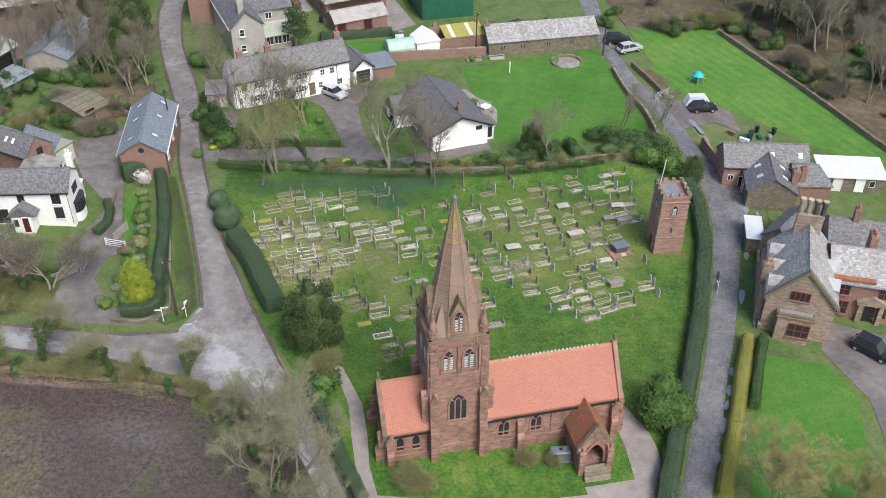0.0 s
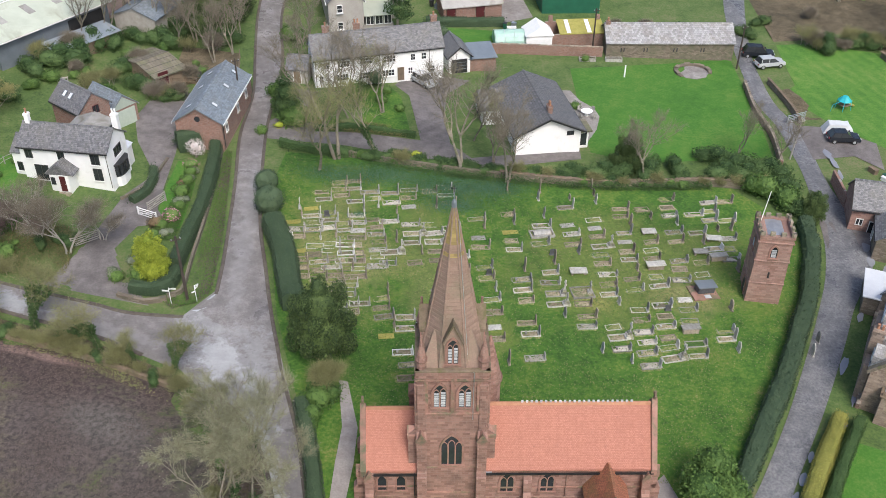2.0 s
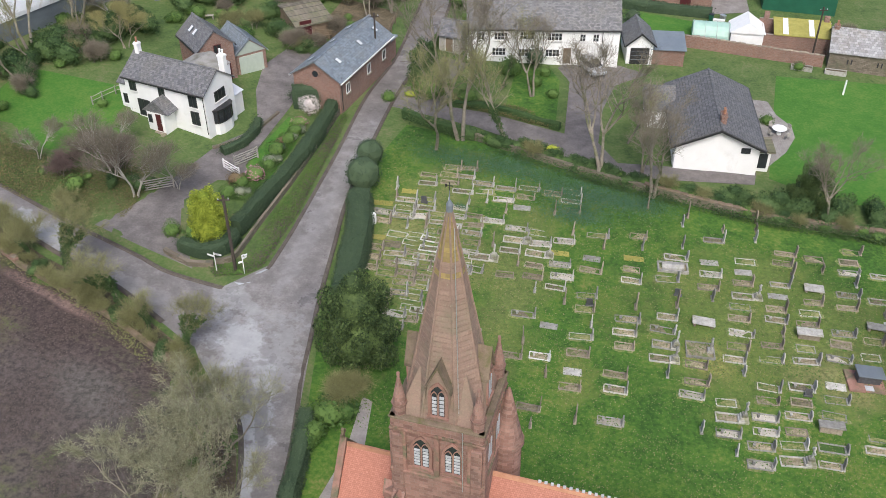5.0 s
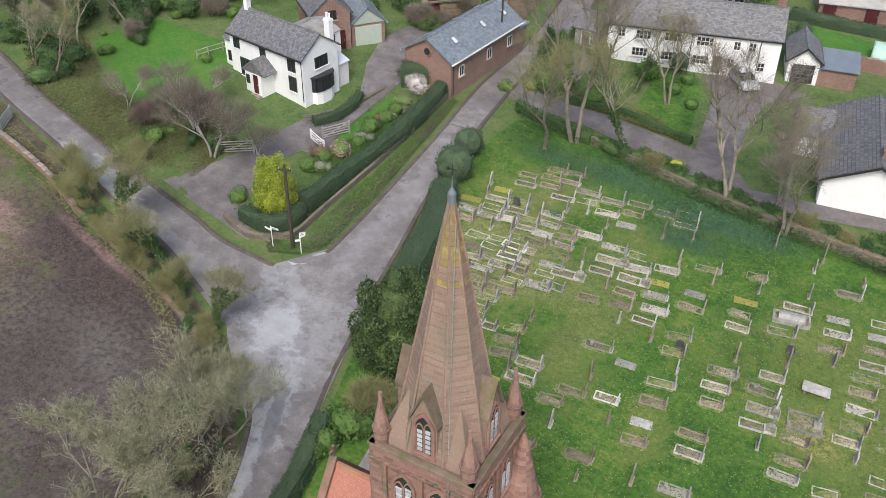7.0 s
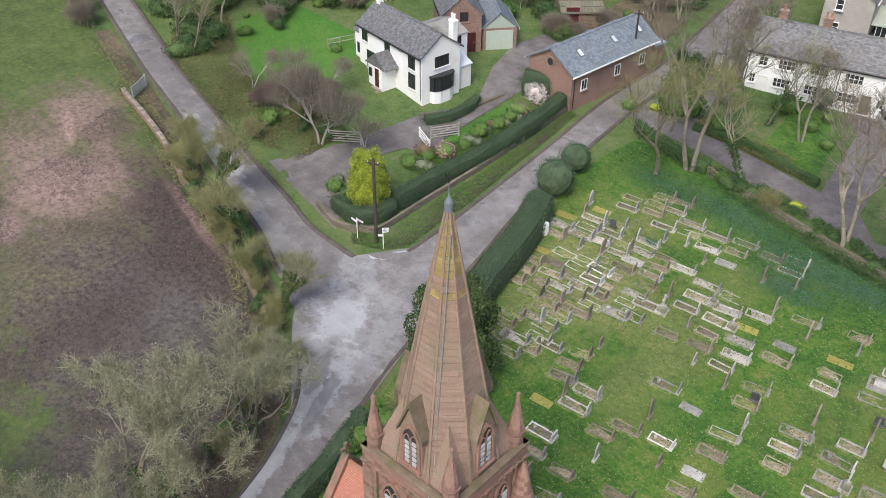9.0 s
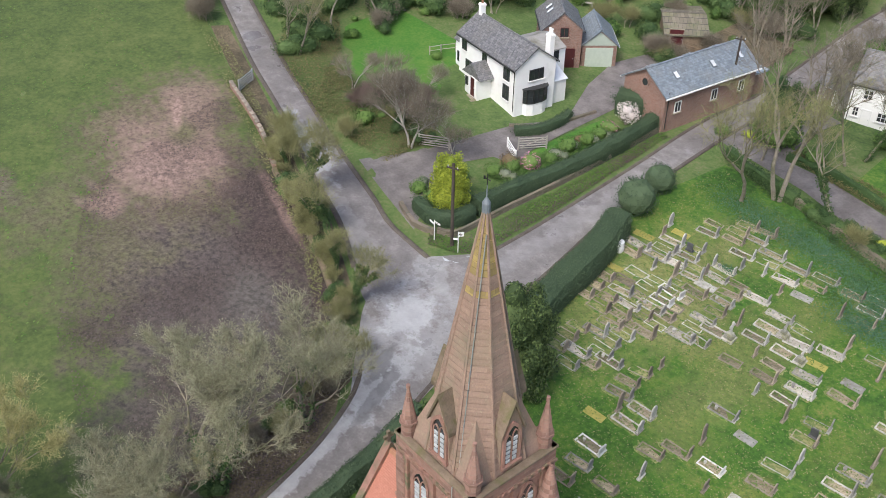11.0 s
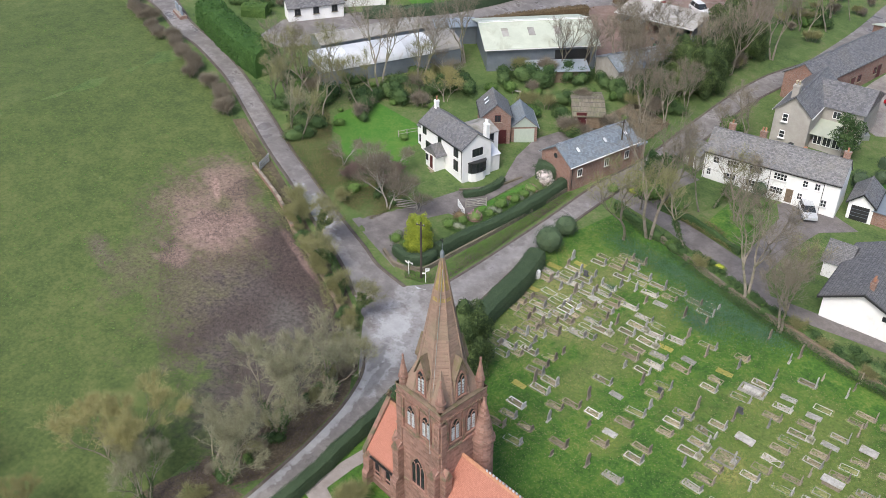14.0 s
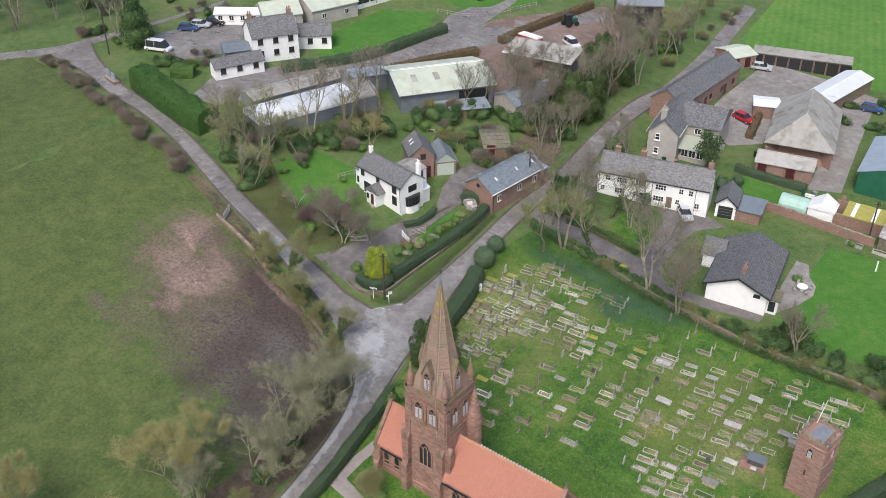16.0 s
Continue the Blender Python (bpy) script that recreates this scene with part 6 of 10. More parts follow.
def bare_tree(name, m, seed, height, spread, bark, twig, label, trunks=1, ivy=0.0, twigs=14, lean=0.0, depth=5, group="", ivy_to=0.6, twig_len=0.9, buds=0):
    """A leafless tree: forking tapered limbs, a haze of fine twigs, ivy where it grows."""
    rnd = random.Random(seed)
    bm = bmesh.new()
    tips, stems = [], []

    def grow(p, d, length, r, level):
        n = 2 if level > 2 else 3
        q = p
        for i in range(n):
            d = (d + Vector((rnd.gauss(0, 0.13), rnd.gauss(0, 0.13), rnd.gauss(0.05, 0.08)))).normalized()
            e = q + d * (length / n)
            ra = r * (1 - 0.42 * i / n)
            tube(bm, q, e, ra, r * (1 - 0.42 * (i + 1) / n), 6 if level < 2 else (4 if level < 4 else 3))
            if level <= 2:
                stems.append((q.copy(), e.copy(), ra))
            if level >= depth - 2:
                tips.append((q.copy(), e.copy()))
            if i and 0 < level < depth:
                grow_side(e, d, length * 0.55, r * 0.4, level + 1)
            q = e
        if level < depth:
            for k in range(2 if level else 3):
                a = rnd.uniform(0, 2 * math.pi)
                w = rnd.uniform(0.35, 0.75) * spread
                nd = (d + Vector((math.cos(a) * w, math.sin(a) * w, rnd.uniform(-0.1, 0.3)))).normalized()
                grow(q, nd, length * rnd.uniform(0.62, 0.8), r * 0.58, level + 1)

    def grow_side(p, d, length, r, level):
        a = rnd.uniform(0, 2 * math.pi)
        nd = (d * 0.5 + Vector((math.cos(a), math.sin(a), rnd.uniform(-0.05, 0.4))) * spread).normalized()
        if level <= depth:
            grow(p, nd, length, r, max(level, depth - 1))

    for t in range(trunks):
        a = rnd.uniform(0, 6.28)
        o = Vector((math.cos(a), math.sin(a), 0)) * (0.35 * t)
        grow(o + Vector((0, 0, -0.4)), Vector((rnd.gauss(0, 0.08) + lean + 0.18 * (t > 0) * math.cos(a), rnd.gauss(0, 0.08) + 0.18 * (t > 0) * math.sin(a), 1)).normalized(), height * 0.34, height * 0.0135 + 0.03, 0)
    tr = thing(name, m, label, "tree", group)
    part("trunk", bm, bark, tr)
    rng = np.random.default_rng(seed)
    A, B = np.array([t[0][:] for t in tips]), np.array([t[1][:] for t in tips])
    k = max(3, int(twigs * 0.42))
    t = rng.uniform(0.1, 1.0, (len(A), k, 1))
    base = (A[:, None] + (B - A)[:, None] * t).reshape(-1, 3)
    dr = np.repeat((B - A) / (np.linalg.norm(B - A, axis=1, keepdims=True) + 1e-6), k, 0) * 0.7 + rng.normal(0, 0.6, (len(base), 3)) + np.array([0, 0, 0.2])
    dr /= np.linalg.norm(dr, axis=1, keepdims=True)
    ln = rng.uniform(0.5, 1.7, (len(base), 1)) * twig_len
    side = np.cross(dr, rng.normal(0, 1, dr.shape))
    side /= np.linalg.norm(side, axis=1, keepdims=True)
    w = 0.0125 if depth < 6 else 0.011
    v = np.stack([base - side * w, base + side * w, base + dr * ln], 1)
    mid = base + dr * ln * 0.5
    d2 = dr + rng.normal(0, 0.7, dr.shape)
    d2 /= np.linalg.norm(d2, axis=1, keepdims=True)
    v2 = np.stack([mid - side * w * 0.8, mid + side * w * 0.8, mid + d2 * ln * 0.6], 1)
    v = np.concatenate([v, v2]).reshape(-1, 3)
    piece("twig_haze", cloud_mesh("twig_haze", v.tolist(), np.arange(len(v)).reshape(-1, 3).tolist(), twig), tr, Matrix.Identity(4))
    if buds:
        tip = np.concatenate([base + dr * ln * f for f in rng.uniform(0.5, 1.0, (buds, 1, 1))])
        tip = tip[rng.random(len(tip)) < 0.6]
        v, f = leaf_quads(rng, tip + rng.normal(0, 0.06, tip.shape), rng.normal(0, 1, tip.shape), 0.085)
        tagged(piece("bud_haze", cloud_mesh("bud_haze", v.tolist(), f.tolist(), twig), tr, Matrix.Identity(4)), kind="stuff")
    if ivy:
        pts, nr = [], []
        for p, e, r in stems:
            if p.z > height * ivy_to:
                continue
            n = int(80 * ivy * (e - p).length)
            for _ in range(n):
                u = Vector((rnd.gauss(0, 1), rnd.gauss(0, 1), rnd.gauss(0, 0.5))).normalized()
                pts.append(p + (e - p) * rnd.random() + u * (r + rnd.uniform(0.05, 0.35 * min(1, ivy))))
                nr.append(u)
        if pts:
            v, f = leaf_quads(rng, np.array([q[:] for q in pts]), np.array([q[:] for q in nr]), 0.2)
            tagged(piece("ivy", cloud_mesh("ivy", v.tolist(), f.tolist(), IVY), tr, Matrix.Identity(4)), "dark green ivy round the trunk")
    return tr


def leafy(name, m, seed, blobs, mat, label, category="bush", per_m2=34, size=0.2, trunk=0.0, core=0.78, group="", inner=None):
    """An evergreen: a short trunk, a dark inner mass, and leaves all over its lobes."""
    th = thing(name, m, label, category, group)
    if trunk:
        bm = bmesh.new()
        tube(bm, (0, 0, -0.5), (0, 0, trunk), 0.22, 0.14, 7)
        for i in range(4):
            tube(bm, (0, 0, trunk * 0.6), (math.cos(i * 1.6) * 1.0, math.sin(i * 1.6) * 1.0, trunk * 1.3), 0.1, 0.05, 5)
        part("trunk", bm, BARK, th)
    bm = bmesh.new()
    for x, y, z, rx, ry, rz in blobs[:3] if len(blobs) > 8 else blobs:
        bmesh.ops.create_icosphere(bm, subdivisions=2, radius=1.0, matrix=Matrix.LocRotScale((x, y, z), None, (rx * core, ry * core, rz * core)))
    for v in bm.verts:
        v.co += v.normal * 0.12 * noise.noise(v.co * 1.7)
    part("inner_mass", bm, inner or mat, th)
    piece("leaves", blob_leaves("leaves", seed, blobs, per_m2, size, mat), th, Matrix.Identity(4))
    return th


def hedge(name, line, width, height, mat, label, seed=1, per_m2=120, size=0.115, wobble=0.12, group=""):
    """A clipped hedge along a line: solid heart and a skin of small leaves."""
    pts = smooth_line(line, 0.8)
    rng = np.random.default_rng(seed)
    bm = bmesh.new()
    rows, P, N = [], [], []
    prof = [(-0.5, -0.3), (-0.5, 0.55), (-0.42, 0.9), (-0.2, 1.0), (0.2, 1.0), (0.42, 0.9), (0.5, 0.55), (0.5, -0.3)]
    for i, p in enumerate(pts):
        t = (pts[min(i + 1, len(pts) - 1)] - pts[max(i - 1, 0)]).normalized()
        s = Vector((-t.y, t.x))
        g = gz(p.x, p.y)
        k = 1 + wobble * 1.3 * noise.noise(Vector((p.x * 0.33, p.y * 0.33, seed)))
        rows.append([Vector((p.x + s.x * a * width * k, p.y + s.y * a * width * k, g + (b * height * k if b > 0 else b))) + (noise.noise_vector(Vector((p.x * 0.9 + a * 3, p.y * 0.9, b * 2 + seed))) * 0.16 if b > 0 else Vector()) for a, b in prof])
    vs = [[bm.verts.new(v) for v in r] for r in rows]
    for a, b in zip(vs, vs[1:]):
        for k in range(len(prof) - 1):
            bm.faces.new((a[k], b[k], b[k + 1], a[k + 1]))
    bm.faces.new(vs[0])
    bm.faces.new(vs[-1][::-1])
    bmesh.ops.recalc_face_normals(bm, faces=bm.faces)
    for f in bm.faces:
        n = int(f.calc_area() * per_m2 + rng.random())
        co = [np.array(v.co) for v in f.verts]
        for _ in range(n):
            if len(co) == 4:
                u, w = rng.random(2)
                q = (co[0] * (1 - u) + co[1] * u) * (1 - w) + (co[3] * (1 - u) + co[2] * u) * w
            else:
                q = sum(co) / len(co) + rng.normal(0, 0.3, 3)
            P.append(q + np.array(f.normal) * rng.uniform(-0.03, 0.2))
            N.append(np.array(f.normal))
    c = pts[len(pts) // 2]
    o = Vector((c.x, c.y, gz(c.x, c.y)))
    bmesh.ops.translate(bm, verts=bm.verts, vec=-o)
    th = thing(name, Matrix.Translation(o), label, "hedge", group)
    part("heart", bm, mat, th)
    v, f = leaf_quads(rng, np.array(P) - np.array(o), np.array(N), size)
    piece("leaves", cloud_mesh("leaves", v.tolist(), f.tolist(), mat), th, Matrix.Identity(4))
    return th


def put(ob, x, y, s=1.0, rz=None, lift=0.0):
    """A copy of a plant elsewhere, turned and sized anew."""
    rz = random.uniform(0, 360) if rz is None else rz
    return copy_thing(ob, on_ground(x, y, rz, lift) @ Matrix.Diagonal((s, s, s * random.uniform(0.92, 1.08), 1)))


def here(x, y, s=1.0, rz=0.0):
    return on_ground(x, y, rz) @ Matrix.Diagonal((s, s, s, 1))


random.seed(7)
# big bare trees along the drive
ash = bare_tree("bare_tree", here(-12.3, 46.6, 1.08), 3, 14.5, 0.62, BARK, TWIG, "tall bare tree with a forked grey trunk by the drive", trunks=2, twigs=9)
ash2 = bare_tree("bare_tree", here(-14.1, 44.2, 1.03), 5, 12.5, 0.55, BARK, TWIG_GREEN, "slender bare tree at the churchyard edge", twigs=9)
ash3 = bare_tree("bare_tree", here(2.4, 44.6, 1.03), 9, 13.5, 0.8, BARK, TWIG, "spreading bare tree beside the churchyard wall", trunks=2, twigs=9)
put(ash3, 7.4, 42.3, 0.83)
ivy_tree = bare_tree("ivy_clad_tree", here(-7.2, 47.1, 0.93), 11, 11.5, 0.6, BARK, TWIG_GREEN, "small tree with its trunk wrapped in ivy", ivy=1.4, twigs=8, ivy_to=0.4, buds=1)
put(ash2, -10.9, 56, 0.71)
put(ivy_tree, -10.2, 58.2, 0.76)
put(ash2, -16.4, 50.9, 0.66)
put(ash, -6.7, 57.5, 0.59)
put(ash2, 4.4, 51.3, 0.65)
put(ash3, 6.2, 46.2, 0.55)
# bare tree at the lawn wall
put(ash3, 23.5, 42.5, 0.66)
put(ash, 36.7, 48.1, 0.42)
put(ash3, 40.7, 45.7, 0.47)
# scrubby trees on the bank opposite the church
scrub = bare_tree("scrub_tree", here(-18.3, -4.6), 21, 10.2, 0.95, BARK, TWIG_GREY, "rounded grey-green budding tree on the lane bank", trunks=3, ivy=0.9, twigs=14, ivy_to=0.3, depth=6, twig_len=0.5, buds=1)
scrub2 = bare_tree("scrub_tree", here(-18.2, 1.6, 1.05), 23, 8.6, 0.9, BARK, TWIG_GREY, "half-dead tree with pale bare limbs on the lane bank", trunks=2, ivy=0.4, twigs=4, ivy_to=0.3, twig_len=0.6)
catkin = bare_tree("catkin_tree", here(-24.0, -16.6), 25, 8.8, 0.85, BARK, TWIG_YELLOW, "spreading bare tree tinged yellow with catkins in the field corner", trunks=3, twigs=14, buds=1, depth=6, twig_len=0.55)
put(scrub, -17.0, -11.3, 0.84)
put(scrub2, -19.6, -8.3, 0.72)
put(scrub2, -20.6, 4.4, 0.55)
put(scrub, -19.3, -17.8, 0.66)
put(catkin, -33.4, -30.2, 0.8)
put(catkin, -23.6, -28.0, 0.7)
# ivy-covered hedgerow trees by the west lane
iv = bare_tree("ivy_clad_tree", here(-38.5, 17, 0.93), 31, 7.6, 0.85, BARK, TWIG_GREEN, "leaning hedgerow tree thick with ivy", ivy=2.2, twigs=7, lean=0.12, ivy_to=0.62, buds=1)
for x, y, s in ((-32.1, 14.3, 0.92), (-25.3, 11.3, 0.78), (-35.4, 15.2, 0.46), (-28.7, 12.2, 0.5), (-41.9, 17.2, 0.47)):
    put(iv, x, y, s)
twiggy = bare_tree("hedgerow_shrub", here(-43.4, 18.7, 0.93), 33, 3.2, 1.1, BARK, TWIG_GREEN, "yellowish leafless shrub in the lane hedgerow", trunks=3, twigs=6, depth=4, buds=1)
for x, y, s in ((-34.2, 14.5, 0.83), (-30.2, 12.6, 0.74), (-24.1, 9.1, 0.64), (-22.6, 7.2, 0.73), (-43.1, 24.6, 0.66), (-46.3, 19.9, 0.82), (-21.3, 8.3, 0.54)):
    put(twiggy, x, y, s)
brown = bare_tree("brown_shrub", here(-69.7, 26.6, 0.94), 35, 2.6, 1.2, BARK, TWIG, "dull brown leafless shrub in the lane hedgerow", trunks=3, twigs=12, depth=4)
for i in range(26):
    t = i / 25
    x = -72 - 47.4 * t
    put(brown, x + random.uniform(-0.8, 0.8), 27.4 + 12.2 * t + random.uniform(-0.7, 0.5), random.uniform(0.55, 0.95))
# garden trees of the white house
birch = bare_tree("birch_tree", here(-38.3, 27.8, 0.94), 41, 8.0, 0.85, BARK_PALE, TWIG, "bare birch with a pale trunk in the garden", trunks=2, twigs=6)
for x, y, s in ((-41.4, 29.7, 0.86), (-35.2, 30.2, 0.57), (-43.3, 33.3, 0.57), (-49.3, 30.1, 0.56)):
    put(birch, x, y, s)
# churchyard yew, round bushes and the hedges along the lane
YEW_LOBES = [(0, 0, 2.4, 2.5, 2.5, 2.3), (0, 0, 4.6, 1.8, 1.8, 2.0), (0, 0, 6.3, 0.8, 0.8, 1.1)]
for i in range(22):
    h = 0.9 + 5.2 * (i / 21) ** 1.2
    r = 2.75 * (1 - ((h - 1.6) / 6.2) ** 2) ** 0.5 if h > 1.6 else 2.6
    a = i * 2.4
    YEW_LOBES.append((r * math.cos(a), r * math.sin(a), h, 0.75, 0.75, 0.95))
yew = leafy("yew_tree", here(-12.5, 14.3, 0.93) @ Matrix.Diagonal((1, 1, 1.22, 1)), 51, YEW_LOBES, YEW, "broad dark green conical yew tree beside the lane", "tree", 85, 0.165, 1.6, 0.93)
leafy("evergreen_tree", here(18.3, -2.9, 0.91), 52, [(0, 0, 2.0, 2.6, 2.5, 2.1), (0.4, 1.6, 3.2, 1.7, 1.7, 1.9), (-0.9, -0.4, 2.6, 2.0, 2.0, 1.9), (1.0, -0.8, 2.0, 1.9, 1.8, 1.8)], LAUREL, "dense rounded green evergreen beside the church porch", "tree", 46, 0.24, 1.2, 0.85)
clip1 = leafy("round_bush", here(-19.6, 39.9, 1.0), 53, [(0, 0, 1.2, 1.35, 1.35, 1.25)], HEDGE_LEAF, "ball-clipped dark evergreen bush beside the lane", "bush", 130, 0.1, core=0.96)
put(clip1, -19.0, 35.9, 1.2)
hedge("hedge", [(-18.4, 33.0), (-16.9, 27.9), (-16.2, 23.4), (-15.5, 20)], 2.2, 2.01, HEDGE_LEAF, "tall clipped dark evergreen hedge along the lane", 3)
hedge("hedge", [(-14.1, 7.6), (-13.2, 2.8), (-12.6, -1.7), (-11.9, -5.8), (-11.5, -11.3), (-11, -19.9)], 1.13, 1.39, HEDGE_LEAF, "clipped dark hedge between lane and church", 4)
laurel = leafy("laurel_bush", here(-12.7, 8.0, 1.1), 57, [(0, 0, 0.8, 1.3, 1.1, 1.0), (0.9, 0.5, 0.7, 0.9, 0.9, 0.8)], LAUREL, "glossy green laurel bush", "bush", 36, 0.22)
fuchsia = bare_tree("woody_shrub", here(-7.3, -5.3, 0.88), 59, 2.6, 1.2, BARK, TWIG_GREEN, "dense twiggy shrub against the church wall", trunks=4, twigs=16, depth=4)
put(fuchsia, -12.1, 10.2, 1.0)
put(laurel, -13.3, 6.2, 0.8)
put(fuchsia, 3.4, -5.1, 0.62)
put(fuchsia, 5.9, -5.4, 0.49)
leafy("bush", here(-5.6, -5.8, 0.88), 60, [(0, 0, 0.7, 1.4, 1.1, 0.9)], LAUREL, "low green shrub before the church wall", "bush", 36, 0.18)
# lane to the hall: hedges on both sides
hedge("hedge", [(39.6, 33.6), (38.5, 28.6), (36.7, 24.3), (35.1, 20.6), (32, 15.3), (29, 10.1), (25.3, 4.5), (21.4, -1.4), (17.8, -6.4), (13.5, -12.9)], 1.6, 1.5, HEDGE_LEAF, "overgrown ivy-green hedge along the lane", 6, 45, 0.17, 0.16)
hedge("hedge", [(32.2, 5.3), (29.1, 0.9), (26, -3.6), (22.9, -8), (19.6, -12.6)], 1.17, 1.35, YELLOW_HEDGE, "mossy yellow-green clipped hedge in front of the hall", 7)
hedge("hedge", [(33.9, 5), (30.5, 0.4), (27.8, -3.6)], 0.9, 1.17, IVY, "second dark green hedge in front of the hall", 8)
put(yew, 41, 34.9, 0.46)
put(laurel, 38.9, 37.4, 1.2)
put(laurel, 37.1, 39.7, 1.29)
willow = bare_tree("budding_tree", here(24.2, -14.6), 61, 9.0, 1.0, BARK, TWIG_YELLOW, "spreading budding tree on the edge of the hall lawn", trunks=3, twigs=14, depth=6, twig_len=0.5, buds=1)
put(willow, 31.2, -17.4, 0.75)
# golden conifer and garden hedge at the junction
GOLD_LOBES = [(0, 0, 1.7, 1.6, 1.6, 1.7), (0, 0, 3.3, 1.3, 1.3, 1.6), (0, 0, 4.6, 0.7, 0.7, 0.9)]
for i in range(34):
    h = 0.6 + 4.6 * i / 33
    r = 1.5 * (1 - (max(h - 1.6, 0) / 4.3) ** 2) ** 0.5
    GOLD_LOBES.append((r * math.cos(i * 2.4), r * math.sin(i * 2.4), h, 0.42, 0.42, 0.5))
gold = leafy("golden_conifer", here(-29.1, 24.3, 0.93), 63, GOLD_LOBES, GOLD_LEAF, "bushy golden yellow conifer at the lane corner", "tree", 80, 0.15, 0.6, 0.86)
hedge("hedge", [(-27.4, 25.5), (-26.8, 30.4), (-26.1, 36.5), (-25.9, 42.9), (-26.1, 47.7)], 1.22, 1.5, HEDGE_LEAF, "long clipped dark hedge above a low stone wall", 9)
hedge("hedge", [(-31, 22.5), (-29, 22.1), (-27.5, 23.1), (-27.2, 25)], 1.11, 1.2, HEDGE_LEAF, "dark ivy hedge round the lane corner", 10)
hedge("hedge", [(-30.4, 47.6), (-28.4, 48.4), (-26.5, 49.1)], 1.53, 2.29, HEDGE_LEAF, "tall clipped hedge in front of the brick barn", 11)
hedge("hedge", [(-33.6, 36.7), (-32.4, 38.6), (-32.1, 41.5), (-32.5, 42.9)], 0.86, 0.86, HEDGE_LEAF, "low hedge round the bay window", 12)
shrub = leafy("garden_shrub", here(-28.2, 42.4, 0.95), 65, [(0, 0, 0.5, 0.9, 0.9, 0.7)], LAUREL, "rounded green shrub in the garden border", "bush", 40, 0.16)
for x, y, s in ((-28.2, 40.3, 0.95), (-28.3, 38, 1.04), (-28.8, 35.9, 0.94), (-29.3, 32, 0.84), (-30.2, 30.3, 0.84), (-31.1, 28.3, 0.75), (-32.2, 23.6, 1.03), (-30.6, 24.2, 1.12), (-13, 54.8, 1.42), (-6.2, 63, 0.95), (-4.2, 58.1, 0.86), (-6.7, 60.3, 1.24), (-21.2, 51.6, 0.77), (-9.8, 61.9, 1.52), (-47.1, 43.1, 0.74), (-48.3, 40.6, 0.65), (-46.3, 35, 1.04), (-43.7, 26.9, 1.05), (8, 71, 0.76), (22, 73.1, 0.85), (18.8, 59.6, 0.93)):
    put(shrub, x + random.uniform(-0.5, 0.3), y + random.uniform(-0.5, 0.5), s * random.uniform(0.7, 1.25))
leafy("rhododendron", here(-29, 33.9, 0.94), 67, [(0, 0, 0.6, 1.0, 1.0, 0.8)], PINK, "rhododendron covered in pink flowers", "bush", 34, 0.15, core=0.9, inner=LAUREL)
leafy("red_shrub", here(-30.4, 32.7, 0.94), 68, [(0, 0, 0.6, 1.0, 0.9, 0.7)], BRACKEN, "reddish brown leafy shrub", "bush", 46, 0.14)
leafy("red_shrub", here(-28.4, 44.1, 0.95), 69, [(0, 0, 0.4, 1.0, 0.7, 0.5)], PINK, "low pinkish flowering shrub", "bush", 26, 0.13, core=0.92, inner=LAUREL)
leafy("magnolia", here(-28.2, 46.2, 0.95), 70, [(0, 0, 1.5, 1.1, 1.0, 0.9), (0.3, 0.2, 1.0, 0.9, 0.9, 0.8)], BLOSSOM, "magnolia covered in white blossom", "tree", 44, 0.14, 0.7, 0.4)
fir = leafy("conifer", here(-18.6, 56.1, 0.95), 71, [(0, 0, 1.6, 1.7, 1.7, 1.7), (0.2, 0, 3.4, 1.3, 1.3, 1.6), (0, 0, 4.9, 0.7, 0.7, 1.1)], IVY, "dark green conifer by the lane", "tree", 30, 0.22, 0.7)
put(fir, -18.2, 58.4, 0.76)
put(laurel, -17.4, 53.9, 1.24)
rb = leafy("round_bush", here(-7.5, 64.7, 0.95), 73, [(0, 0, 1.2, 1.2, 1.2, 1.2)], HEDGE_LEAF, "dark rounded holly bush before the cottages", "bush", 60, 0.14)
put(rb, 0.6, 76.4, 1.14)
heather = leafy("grey_shrub", here(-28.7, 36.9, 0.9), 74, [(0, 0, 0.4, 0.9, 0.8, 0.5), (0.7, 0.3, 0.35, 0.6, 0.6, 0.4)], HEATHER, "low grey-green shrub in the garden border", "bush", 60, 0.12)
for x, y, s in ((-28.6, 39.2, 0.8), (-28.2, 41.4, 0.9), (-29.4, 31.2, 0.9), (-31.4, 26.6, 1.1), (-33.0, 24.6, 1.0), (-27.9, 43.2, 0.7)):
    put(heather, x, y, s)
leafy("red_shrub", here(-28.9, 40.4, 0.8), 78, [(0, 0, 0.4, 0.8, 0.7, 0.5)], BRACKEN, "russet leafy shrub in the garden border", "bush", 60, 0.12)
put(rb, 2.3, 79.1, 0.96)
